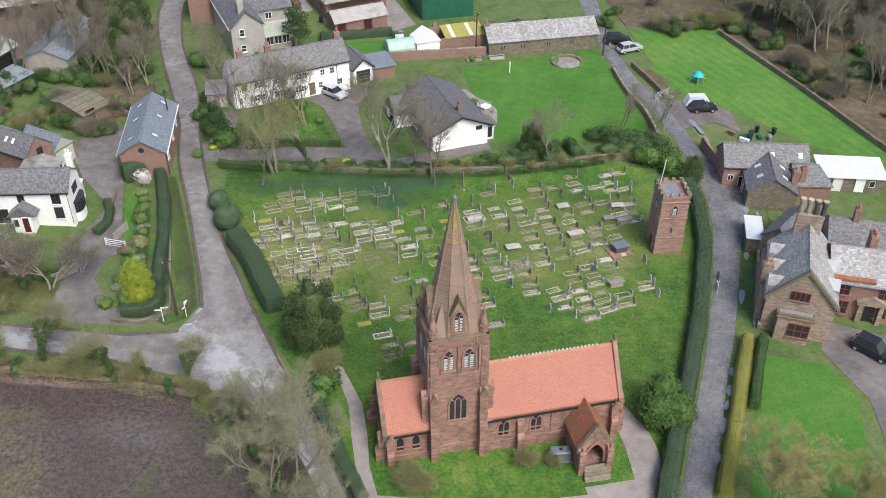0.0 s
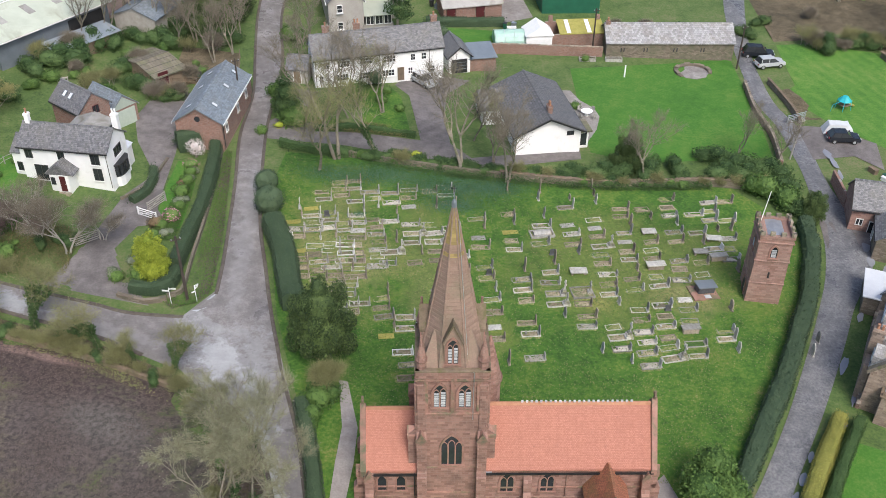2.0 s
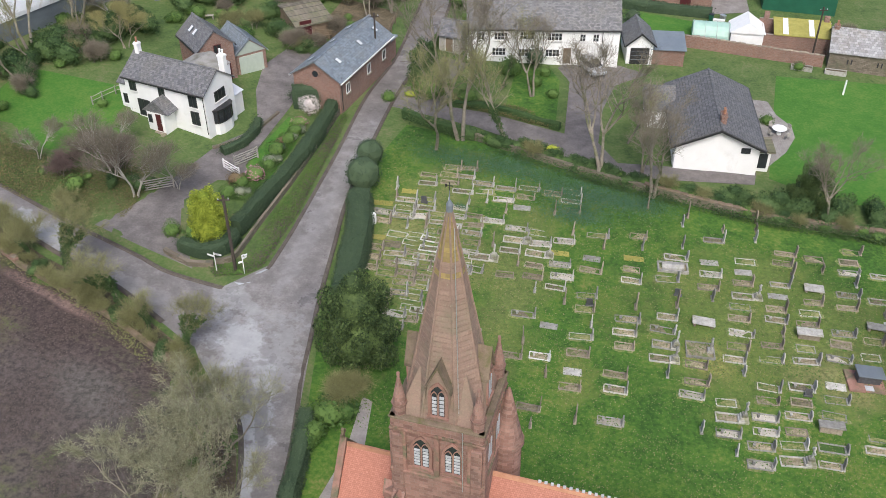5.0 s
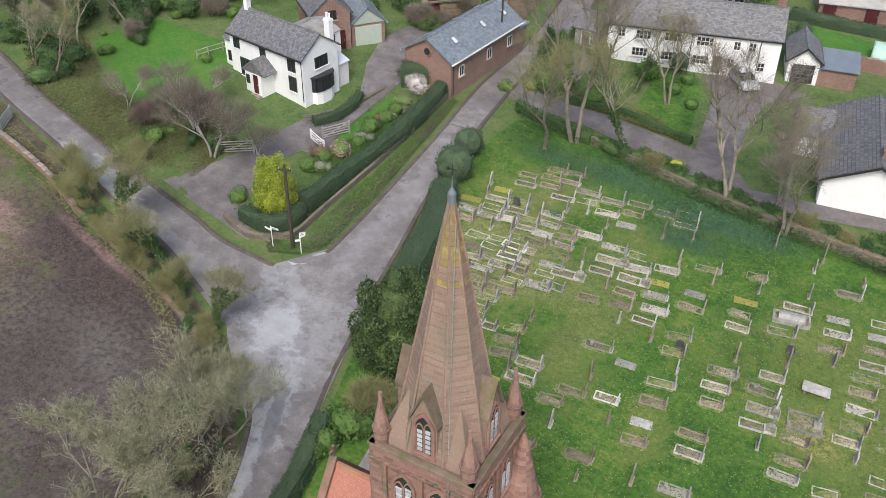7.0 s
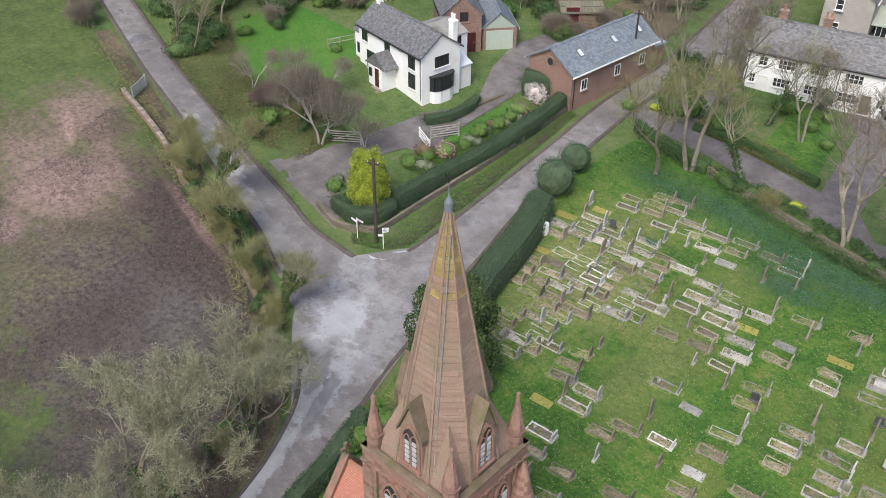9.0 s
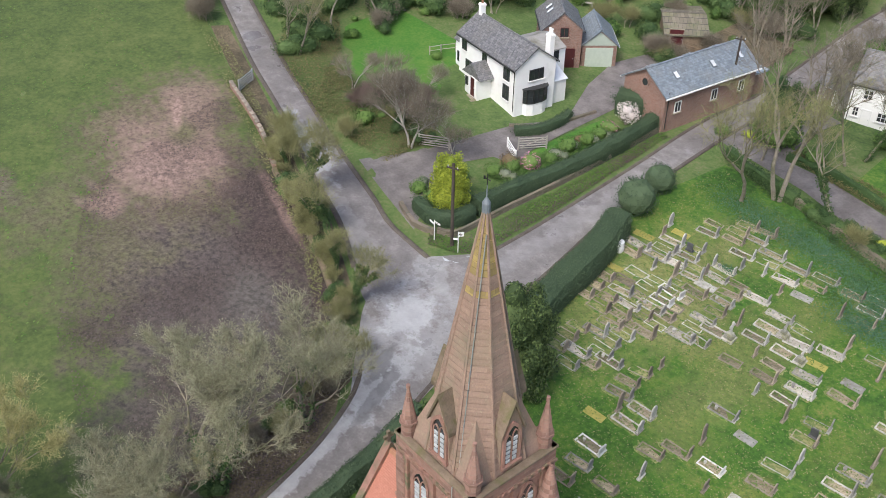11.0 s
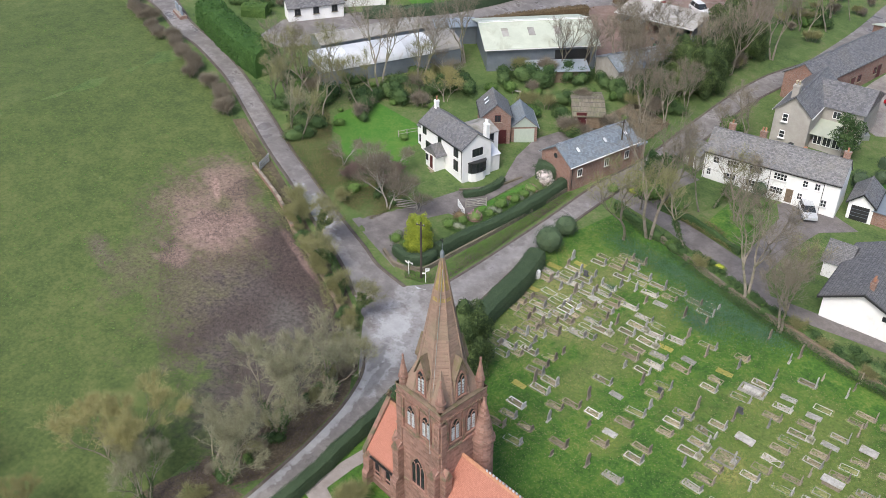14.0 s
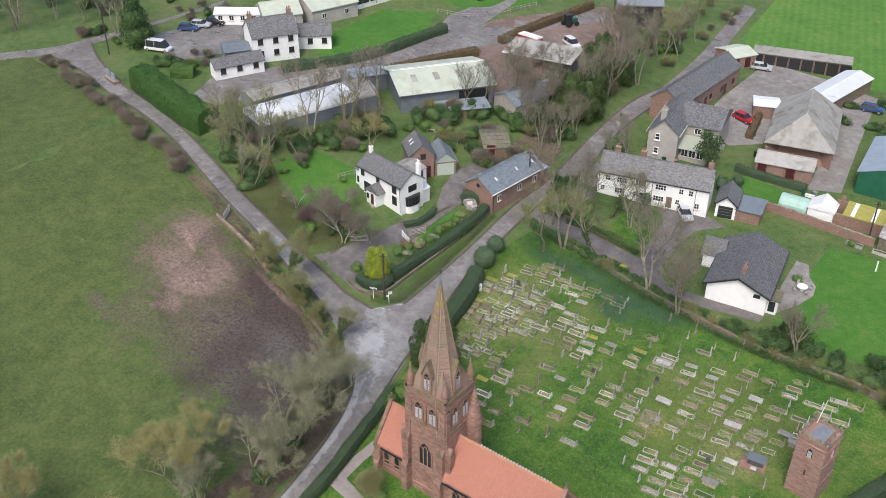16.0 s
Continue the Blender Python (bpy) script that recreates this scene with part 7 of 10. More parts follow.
# along the churchyard's north wall
ivy_mass = leafy("ivy_clump", here(18.2, 42.9, 0.92), 75, [(0, 0, 0.9, 2.2, 1.2, 1.3), (2.2, 0.2, 0.9, 1.9, 1.2, 1.2), (1.0, 0.3, 1.7, 1.3, 1.0, 1.0)], IVY, "mass of ivy spilling over the stone wall", "bush", 34, 0.22)
put(ivy_mass, 14.4, 43.4, 0.74, 5)
put(ivy_mass, 32.7, 43.1, 0.92, 0)
put(ivy_mass, 35.4, 43, 0.92, 10)
put(yew, 22.1, 44.9, 0.57)
put(yew, 20.5, 44.1, 0.37)
for x, y, s in ((8, 43.4, 0.83), (0.2, 45.6, 0.65), (-4.5, 46.9, 0.56), (-2.2, 46.4, 0.65), (28, 42.9, 0.64), (29.8, 42, 0.55)):
    put(ivy_mass, x, y, s * 0.7)
for x, y in ((-2.8, 47.4), (-19.2, 53.3)):
    leafy("gold_shrub", here(x, y), 77, [(0, 0, 0.35, 0.8, 0.55, 0.4)], GOLD_LEAF, "low bright yellow shrub beside the drive", "bush", 60, 0.12)
hedge("hedge", [(-18.8, 49.2), (-14.5, 47.9), (-10.7, 47.2)], 0.75, 0.94, IVY, "overgrown ivy hedge along the churchyard wall", 14, 40, 0.17, 0.3)
hedge("hedge", [(-15, 52.9), (-9.9, 53.3), (-2.7, 51.8)], 0.6, 0.7, IVY, "low dull green hedge in front of the cottage lawns", 15, 60, 0.13, 0.3)
# banks, woods and orchards behind
for x, y, s in ((-64.3, 42.6, 0.95), (-67.4, 39.4, 0.95), (-61.2, 47.8, 0.86), (-58.5, 53.8, 0.78), (-59.1, 63.8, 0.79), (-65.6, 36, 0.76), (-61.1, 36.6, 0.71), (-58.2, 41.3, 0.66), (-70.4, 37.2, 0.67), (-56.5, 57.4, 0.73)):
    put(random.choice((ash, ash2, birch)), x, y, s * 0.95)
for x, y, s in ((-30.7, 91.2, 1.25), (-33.2, 98.2, 1.31), (-29.8, 84.7, 1.15), (-35.4, 105.9, 1), (-29.2, 101.1, 0.9)):
    put(yew, x, y, s * 0.85)
    put(ash, x + 2.4, y + 2.0, 0.8)
for x, y, s in ((-44, 85.8, 0.81), (-39.9, 80.7, 0.75), (-34.1, 78.3, 0.8), (-38, 89.6, 0.71), (-26.8, 72.2, 0.59), (-26.2, 76.8, 0.59), (-29.1, 69.5, 0.49), (-16.9, 77.9, 0.53), (-17.1, 72.8, 0.47), (-32.5, 111.8, 0.7), (-29.3, 117.9, 0.6), (-33.8, 123.1, 0.6), (-28.4, 127.6, 0.6), (-47, 73.4, 0.6)):
    put(random.choice((ash, ash3)), x, y, s)
for i in range(44):
    x, y = random.uniform(-63, -30), random.uniform(58, 73)
    if x < -52:
        y -= 13
    put(random.choice((ivy_mass, laurel, shrub, brown, twiggy)), x, y, random.uniform(0.6, 1.1))
for i in range(22):
    put(random.choice((ivy_mass, laurel, brown, shrub)), random.uniform(-73, -56), random.uniform(36, 49), random.uniform(0.5, 0.9))
for i in range(26):
    t = random.random()
    put(random.choice((ivy_mass, brown, twiggy, laurel)), -29.5 + random.uniform(-2.5, 2) - 1 * t, 70 + 62 * t, random.uniform(0.6, 1.1))
# wood to the east of the meadow
big = bare_tree("woodland_tree", here(86.9, 53.2, 0.95), 81, 13.0, 1.0, BARK_PALE, TWIG, "large pale bare tree at the wood's edge", trunks=1, twigs=10)
for i in range(64):
    x = random.uniform(76, 132)
    y = 30 + (x - 74) * 0.4 + random.uniform(0, 75)
    if y < 112 and not (x < 100 and y > 120 - 0.9 * (x - 60) and y < 30):
        put(random.choice((big, ash, ash3, big)), x, y, random.uniform(0.6, 1.05))
for i in range(90):
    x = random.uniform(73, 118)
    y = 24 + (x - 72) * 0.25 + random.uniform(0, 60)
    put(random.choice((ivy_mass, brown, brown, laurel, yew)), x, y, random.uniform(0.5, 1.1) * (0.55 if i % 9 == 0 else 1))
for i in range(40):
    x, y = random.uniform(52, 100), random.uniform(84, 118)
    put(random.choice((ash, ash3, brown, ivy_mass)), x, y, random.uniform(0.55, 0.95))
purple = bare_tree("purple_shrub", here(-44.4, 31.1, 0.95), 91, 3.4, 1.1, BARK, PURPLE_TWIG, "dull purple leafless garden shrub", trunks=4, twigs=6, depth=4)
for x, y, s in ((-46.2, 28.9, 0.75), (-42.8, 32.7, 0.76), (-41.5, 31.3, 0.67), (-45.2, 33.1, 0.57)):
    put(purple, x, y, s)
for x, y, s in ((-61.2, 31, 0.75), (-57.9, 30.1, 0.7), (-62, 34.8, 0.75), (-67.8, 33.1, 0.71), (-68.8, 36.3, 0.76), (-58.8, 45.2, 0.67), (-56.5, 50.6, 0.62), (-52.4, 52.6, 0.57)):
    put(random.choice((catkin, scrub2, ash2)), x, y, s)
for x, y, s in ((-60.7, 32.5, 1.03), (-58.5, 29.4, 0.84), (-63.4, 38.9, 1.14), (-60.6, 42.8, 1.14), (-58.7, 47.5, 1.15), (-57.7, 50.5, 1.16), (-54.7, 53.7, 1.15), (-52.4, 57.5, 1.17), (-55.8, 52.1, 0.96), (-64.6, 34.6, 1.04)):
    put(ivy_mass, x, y, s)
for x, y, s in ((-43.4, 29, 0.57), (-40.8, 28.6, 0.47), (-39.2, 29.4, 0.52), (-45.5, 30.7, 0.57), (-42.1, 31, 0.57), (-43.8, 34.1, 0.47), (-47.7, 28.3, 0.47), (-37.2, 30, 0.38)):
    put(random.choice((ivy_mass, laurel, shrub)), x, y, s)
# dark undergrowth between the farm sheds and the gardens, and along the lanes
for x, y, s in ((-30.6, 81.4, 1.09), (-28.3, 84.1, 1.14), (-29.7, 87.9, 1), (-32.2, 77.7, 0.69)):
    put(yew, x, y, s)
for x, y, s in ((-46.8, 70.1, 1.2), (-48.9, 66.5, 1.2), (-44.6, 72.1, 1.1), (-50.6, 63.8, 1), (-42.5, 72.6, 1), (-37.3, 74.3, 1.09), (-34.7, 77.1, 1.09), (-39.6, 74.6, 0.9)):
    put(ivy_mass, x, y, s)
for x, y, s in ((-37.1, 76.2, 0.62), (-40.2, 77.8, 0.6), (-34.3, 73.9, 0.54), (-32.3, 75.4, 0.59), (-43.9, 75.1, 0.6)):
    put(ash, x, y, s)
for x, y, s in ((-19, 58, 1.14), (-18, 54.5, 1.05), (-19.5, 61.1, 0.95), (-19.4, 77.4, 1.06), (-17.3, 72.9, 0.85), (-18.7, 66, 0.76)):
    put(laurel, x, y, s)
    put(ivy_mass, x - 0.3, y + 1.6, s * 0.6)
for i in range(34):
    x = random.uniform(74, 104)
    put(random.choice((big, scrub, ash3, scrub2)), x, 42 + random.uniform(0, 38) + (x - 74) * 0.3, random.uniform(0.75, 1.05))
for x, y, s in ((34.3, 46.4, 1.02), (36, 45.1, 1.11), (38, 43.8, 1.02), (22.8, 45.5, 1.1), (24.8, 44.5, 1.01), (28, 44, 0.83), (38.4, 39.4, 0.92), (39, 36.6, 0.83)):
    put(ivy_mass, x, y, s)
for i in range(30):
    t = i / 29
    put(random.choice((ivy_mass, brown, twiggy, brown)), 55 + 16.5 * min(1, t * 1.8) + random.uniform(-1, 2.4), 76.5 - 27 * max(0, t - 0.4) / 0.6 + random.uniform(-0.6, 2), random.uniform(0.6, 1.1))
for i in range(26):
    t = i / 25
    put((twiggy, ivy_mass, brown, twiggy, laurel)[i % 5], -19.9 + 3.2 * t + random.uniform(-1.3, 0.7), 6.2 - 27 * t + random.uniform(-0.6, 0.6), random.uniform(0.35, 0.65) * (0.8 if i % 5 in (1, 4) else 1.0))
for i in range(18):
    t = i / 17
    put(random.choice((ivy_mass, twiggy, twiggy)), -24.5 - 21.2 * t, 10.4 + 7.5 * t + random.uniform(-0.3, 0.3), random.uniform(0.3, 0.5))
# ivy clumps leaning on the churchyard wall
for i in range(30):
    t = i / 29
    put(random.choice((ivy_mass, ivy_mass, laurel, twiggy)), -9.7 + 26 * t + random.uniform(-0.6, 0.6), 47.1 - 5.3 * t + random.uniform(-0.2, 0.3), random.uniform(0.35, 0.65), random.uniform(-12, 12))
for i in range(12):
    t = i / 11
    put(random.choice((ivy_mass, laurel, twiggy)), 17.5 + 20 * t + random.uniform(-0.7, 0.7), 41.75 - 1.0 * t * t + random.uniform(-0.3, 0.4), random.uniform(0.35, 0.6), random.uniform(-12, 12))
# bare trees beside the main road
for x, y, s in ((-141.7, 47.4, 0.9), (-147.3, 51.4, 1), (-140, 55.9, 0.82), (-150.9, 45.1, 0.9), (-147.4, 59.9, 1.01), (-138.4, 64.6, 0.83), (-155.8, 53.2, 0.9), (-140.5, 72.8, 0.93), (-134.2, 69.3, 0.75), (-142, 41.9, 0.73)):
    put(random.choice((ash, ash3, scrub)), x, y, s)

# ---------------------------------------------------------------- graves: long side along local x, headstone at the +x end
GRAVE_MOSS = plain("mossy_grave_bed", (0.07, 0.12, 0.03), (0.22, 0.22, 0.09), 1.6, 0.95, 0.6, 8, per_object=0.3, c3=(0.33, 0.28, 0.18), c3_at=0.58)
GRAVE_PALE = plain("pale_grave_chippings", (0.34, 0.31, 0.26), (0.52, 0.48, 0.42), 1.6, 0.95, 0.6, 8, per_object=0.25, c3=(0.20, 0.21, 0.09), c3_at=0.58)
GRAVE_GROUP = "graves in the churchyard"


def head_outline(kind, w, h):
    a = w / 2
    if kind == "round":
        return [(-a, -0.3), (a, -0.3), (a, h - a)] + [(a * math.cos(t), h - a + a * math.sin(t)) for t in np.linspace(0.2, math.pi - 0.2, 8)] + [(-a, h - a)]
    if kind == "ogee":
        return [(-a, -0.3), (a, -0.3), (a, h * 0.72), (a * 0.8, h * 0.8), (a * 0.45, h * 0.84), (a * 0.2, h * 0.97), (0, h), (-a * 0.2, h * 0.97), (-a * 0.45, h * 0.84), (-a * 0.8, h * 0.8), (-a, h * 0.72)]
    if kind == "point":
        return [(-a, -0.3), (a, -0.3), (a, h * 0.66), (a * 0.6, h * 0.86), (0, h), (-a * 0.6, h * 0.86), (-a, h * 0.66)]
    return [(-a, -0.3), (a, -0.3), (a, h * 0.95), (a * 0.9, h), (-a * 0.9, h), (-a, h * 0.95)]


def headstone(parent, x, kind, w, h, mat, lean=0.0, base=True):
    bm = bmesh.new()
    upright(bm, head_outline(kind, w, h), -0.05, 0.05, pose(0, 0, 0, 0, lean, 90))
    hs = part("headstone", bm, mat, parent, "", pose(x, 0, 0.12))
    if base:
        part("plinth", boxes((-0.14, 0.14, -w / 2 - 0.08, w / 2 + 0.08, -0.35, 0.02), bevel=0.015), mat, hs)
    return hs


def kerb(parent, L, W, mat, fill, h=0.12, t=0.1):
    k = part("kerb", boxes((-L / 2, L / 2, -W / 2, -W / 2 + t, -0.3, h), (-L / 2, L / 2, W / 2 - t, W / 2, -0.3, h), (-L / 2, -L / 2 + t, -W / 2 + t, W / 2 - t, -0.3, h), (L / 2 - t, L / 2, -W / 2 + t, W / 2 - t, -0.3, h)), mat, parent)
    part("bed", boxes((-L / 2 + t, L / 2 - t, -W / 2 + t, W / 2 - t, -0.25, h * 0.35)), fill, parent)
    return k


def make_kerbed(kind, hk, w, h, mat, fill, label, lean=0.0, vase=False, L=2.05, W=0.95, h0=0.12):
    g = thing("grave", Matrix.Identity(4), label, "grave", GRAVE_GROUP)
    kerb(g, L, W, mat, fill, h0)
    turf = [((L / 2 + 0.25 + 0.14 * math.sin(i * 2.3 + h + L * 9)) * max(-1, min(1, 1.25 * math.cos(i * 0.449))), (W / 2 + 0.2 + 0.12 * math.sin(i * 3.1 + w)) * max(-1, min(1, 1.25 * math.sin(i * 0.449)))) for i in range(14)]
    part("worn_turf", shape(prism, turf, -0.2, 0.032), WORN_TURF, g, "worn yellowish turf round the grave")
    if hk:
        headstone(g, L / 2 + 0.08, hk, w, h, mat, lean)
    if vase:
        bm = bmesh.new()
        cone(bm, 0.1, 0.14, 0.05, 0.32, 8, 0, -0.5, 0)
        part("vase", bm, GRAVE_GREY, g)
    return g


def templates():
    T = {}
    T["k"] = [make_kerbed("k", "round", 0.72, 1.05, GRAVE_GREY, GRAVE_FILL, "weathered grey kerbed grave with a round-topped headstone"),
              make_kerbed("k", "flat", 0.75, 0.9, GRAVE_SAND, GRAVE_FILL, "worn sandstone kerbed grave with a low square headstone", 4),
              make_kerbed("k", "ogee", 0.75, 1.0, GRAVE_GREY, GRAVE_FILL, "grey kerbed grave with a shouldered headstone", -3, True),
              make_kerbed("k", None, 0, 0, GRAVE_SAND, GRAVE_FILL, "mossy kerbed grave without a headstone", L=1.9),
              make_kerbed("k", "round", 0.7, 0.85, GRAVE_GREY, GRAVE_MOSS, "sunken grave overgrown with moss and grass", 4, h0=0.05),
              make_kerbed("k", "ogee", 0.68, 0.95, GRAVE_SAND, GRAVE_FILL, "low kerbed grave with tan chippings", -4, h0=0.06, L=1.85),
              make_kerbed("k", "flat", 0.6, 0.55, GRAVE_GREY, GRAVE_PALE, "pale kerbed grave filled with light chippings", 2, True, h0=0.1),
              make_kerbed("k", None, 0, 0, GRAVE_GREY, GRAVE_MOSS, "overgrown kerbed grave without a headstone", h0=0.06, L=1.8),
              make_kerbed("k", "point", 0.7, 1.05, GRAVE_SAND, GRAVE_FILL, "lichened kerbed grave with a pointed headstone", -5)]
    T["w"] = [make_kerbed("w", "flat", 0.85, 0.6, MARBLE_W, GRAVE_FILL, "white marble kerbed grave", 0, True)]
    T["f"] = [make_kerbed("f", "round", 0.7, 0.6, GRAVE_GREY, LAUREL, "kerbed grave planted with yellow flowers")]
    T["h"] = []
    for kind, w, h, mat, lean, label in (("round", 0.75, 1.2, GRAVE_SAND, 4, "leaning round-topped sandstone headstone"), ("ogee", 0.8, 1.35, GRAVE_GREY, -6, "tall lichened grey headstone leaning back"), ("point", 0.7, 1.25, GRAVE_GREY, 2, "pointed weathered grey headstone"), ("flat", 0.7, 0.9, GRAVE_SAND, 3, "small square brown headstone")):
        g = thing("grave", Matrix.Identity(4), label, "grave", GRAVE_GROUP)
        headstone(g, 0.9, kind, w, h, mat, lean)
        T["h"].append(g)
    g = thing("grave", Matrix.Identity(4), "flat pale stone ledger slab in the grass", "grave", GRAVE_GROUP)
    part("slab", boxes((-0.95, 0.95, -0.42, 0.42, -0.2, 0.1), bevel=0.03), GRAVE_GREY, g)
    g2 = thing("grave", Matrix.Identity(4), "mossy yellow sunken ledger slab", "grave", GRAVE_GROUP)
    part("slab", boxes((-0.95, 0.95, -0.42, 0.42, -0.2, 0.06), bevel=0.03), MOSS_YELLOW, g2)
    T["s"] = [g, g2]
    g = thing("table_tomb", Matrix.Identity(4), "raised stone table tomb with a slab top", "tomb", GRAVE_GROUP)
    part("chest", boxes((-0.85, 0.85, -0.38, 0.38, -0.3, 0.62), bevel=0.02), GRAVE_SAND, g)
    part("slab", boxes((-1.02, 1.02, -0.52, 0.52, 0.623, 0.76), bevel=0.03), GRAVE_GREY, g)
    T["T"] = [g]
    g = thing("tilted_slab_tomb", Matrix.Identity(4), "stone tomb slab tilted on low supports", "tomb", GRAVE_GROUP)
    part("slab", boxes((-1.0, 1.0, -0.5, 0.5, 0.0, 0.13), bevel=0.03), GRAVE_GREY, g, "", pose(0, 0, 0.42, 7, 3, 0))
    for x in (-0.75, 0.75):
        part("support", boxes((x - 0.12, x + 0.12, -0.4, 0.4, -0.3, 0.4), bevel=0.02), GRAVE_SAND, g)
    T["t"] = [g]
    g = thing("cross_grave", Matrix.Identity(4), "stone cross on stepped blocks with a kerbed bed", "grave", GRAVE_GROUP)
    kerb(g, 1.9, 0.95, GRAVE_GREY, GRAVE_FILL, 0.12)
    for i, s in enumerate((0.44, 0.33, 0.22)):
        part("step", boxes((1.3 - s, 1.3 + s, -s, s, -0.3 if i == 0 else 0.2 * i + 0.003, 0.2 * (i + 1)), bevel=0.015), GRAVE_GREY, g)
    part("cross", boxes((1.23, 1.37, -0.08, 0.08, 0.603, 1.55), (1.235, 1.365, -0.34, 0.34, 1.12, 1.27), bevel=0.015), GRAVE_GREY, g)
    T["c"] = [g]
    g = thing("wide_plot", Matrix.Identity(4), "wide pale kerbed plot with a small cross", "grave", GRAVE_GROUP)
    kerb(g, 2.3, 1.9, GRAVE_GREY, GRAVE_FILL, 0.16)
    part("cross", boxes((0.72, 0.86, -0.08, 0.08, 0.1, 1.3), (0.725, 0.855, -0.3, 0.3, 0.9, 1.04), (0.55, 1.03, -0.25, 0.25, 0.0, 0.3), bevel=0.015), GRAVE_GREY, g)
    T["W"] = [g]
    g = thing("large_kerbed_tomb", Matrix.Identity(4), "large pale kerbed tomb with a coped stone", "tomb", GRAVE_GROUP)
    kerb(g, 2.7, 1.4, GRAVE_GREY, GRAVE_FILL, 0.3, 0.16)
    part("coped_stone", shape(upright, [(-0.4, 0.1), (0.4, 0.1), (0.4, 0.4), (0.12, 0.6), (-0.12, 0.6), (-0.4, 0.4)], -0.95, 0.95, pose(0, 0, 0, 0, 0, 90)), GRAVE_GREY, g)
    T["B"] = [g]
    g = thing("dark_chest_tomb", Matrix.Identity(4), "dark slate-topped chest tomb on a brick-red plot", "tomb", GRAVE_GROUP)
    part("plot", boxes((-1.7, 1.4, -1.35, 1.0, -0.3, 0.12), bevel=0.02), DRESSED, g)
    part("chest", boxes((-0.9, 1.0, -0.45, 0.55, 0.12, 0.95), bevel=0.02), GRAVE_DARK, g)
    part("lid", boxes((-1.1, 1.2, -0.65, 0.75, 0.953, 1.08), bevel=0.03), STEEL_DARK, g)
    part("marker", boxes((-0.35, 0.35, -1.2, -0.7, 0.123, 0.18)), LEADED, g)
    T["b"] = [g]
    return T


GRAVES = templates()
USED = set()
grave_rnd = random.Random(12)


def put_grave(code, x, y, rz):
    ob = grave_rnd.choice(GRAVES[code])
    z = gz(x, y) - 0.02
    sx = Vector((1, 0, gz(x + 1, y) - gz(x, y))).normalized()
    m = pose(x, y, z, grave_rnd.gauss(0, 1.5), -math.degrees(math.atan2(sx.z, 1)) + grave_rnd.gauss(0, 1.2), rz + grave_rnd.gauss(0, 2.5))
    m = m @ Matrix.Diagonal((grave_rnd.uniform(0.82, 1.0), grave_rnd.uniform(0.82, 1.0), grave_rnd.uniform(0.75, 1.15), 1))
    if ob.name not in USED:
        USED.add(ob.name)
        ob.matrix_world = m
    else:
        copy_thing(ob, m)


def grave_row(x0, y0, x1, y1, codes):
    """A file of graves from north to south, closest in the old west corner; k kerbed, h headstone, s slab, t and T tombs, c cross, w white."""
    n = max(len(codes), round(math.hypot(x1 - x0, y1 - y0) / (1.22 if x0 < -8 else 1.5)))
    last = -1
    for i in range(n):
        j = int(i * len(codes) / n)
        c, again, last = codes[j], j == last, j
        if c in ". " or (again and grave_rnd.random() < (0.12 if x0 < -8 else 0.4)):
            continue
        if again and c != "h":
            c = "k"
        t = i / max(1, n - 1)
        put_grave(c, x0 + (x1 - x0) * t + grave_rnd.gauss(0, 0.13), y0 + (y1 - y0) * t + grave_rnd.gauss(0, 0.07), 5)


grave_row(-16.6, 36.6, -15.1, 25, "hsk.skk")
grave_row(-14.8, 36.4, -12.8, 19.4, "skkhkkkk.kkk")
grave_row(-13.4, 39.6, -11.3, 18.6, "k.kkhkkkkk.kk")
grave_row(-11.8, 41.6, -10.3, 19.8, "kk.hkkwwkkkkk")
grave_row(-10.2, 41.8, -9.3, 21, "k.khkskkkkk..k")
grave_row(-8.2, 39.7, -7, 16.5, "kh.kkkkk..hkkhs")
grave_row(-6, 39.6, -6.5, 27.3, "kkhk.hck")
grave_row(-4.2, 40.4, -3.7, 27.3, "ks.kckhk")
grave_row(-1.9, 40.2, -1.4, 18.2, "k.h.kkckkh.k.hk")
grave_row(0.2, 41, 0.9, 22.2, "kk.hkskkkh.s")
grave_row(-5.1, 19, -5.3, 11, "kk.wkk")
grave_row(-2.6, 16.7, -2.8, 10.4, "khkk")
grave_row(0.7, 18.6, 0.6, 11.4, "wh.kh")
grave_row(3.2, 35, 3.3, 19.8, "khsk.kkhkk")
grave_row(3.4, 17.6, 3.5, 12.9, "sk.h")
grave_row(6.6, 40.7, 6.6, 13.5, "h..khskk.hkkk.kk.k")
grave_row(10.2, 40.3, 9.6, 19.3, "h.hkBk.hkkcch")
grave_row(13.5, 40.4, 12.3, 14.4, ".hk.skkh.t.Wkkk.h")
grave_row(16.5, 41.3, 14.7, 13, "hh.kskckkkkkh.kckh")
grave_row(19.4, 37, 17.1, 12.4, "kkhkskkhkk.kkkkkk")
grave_row(22.2, 37, 19.4, 13.2, "kh.tkkkTkk.kkkkkc")
grave_row(25.3, 38.9, 21.9, 13.6, "kkhkk.kkk.skkTfk")
grave_row(27.6, 36, 25.9, 25.6, "kkhtkk")
put_grave("b", 25.2, 22.8, 5)
grave_row(29.8, 38.2, 27.9, 28, "kkhtwT")
grave_row(26.3, 20, 25.2, 14.3, "h.kkh")
grave_row(31.9, 38.4, 29, 26.1, "kkhkkkh")
grave_row(32.1, 13.6, 33.1, 15.1, "hh")


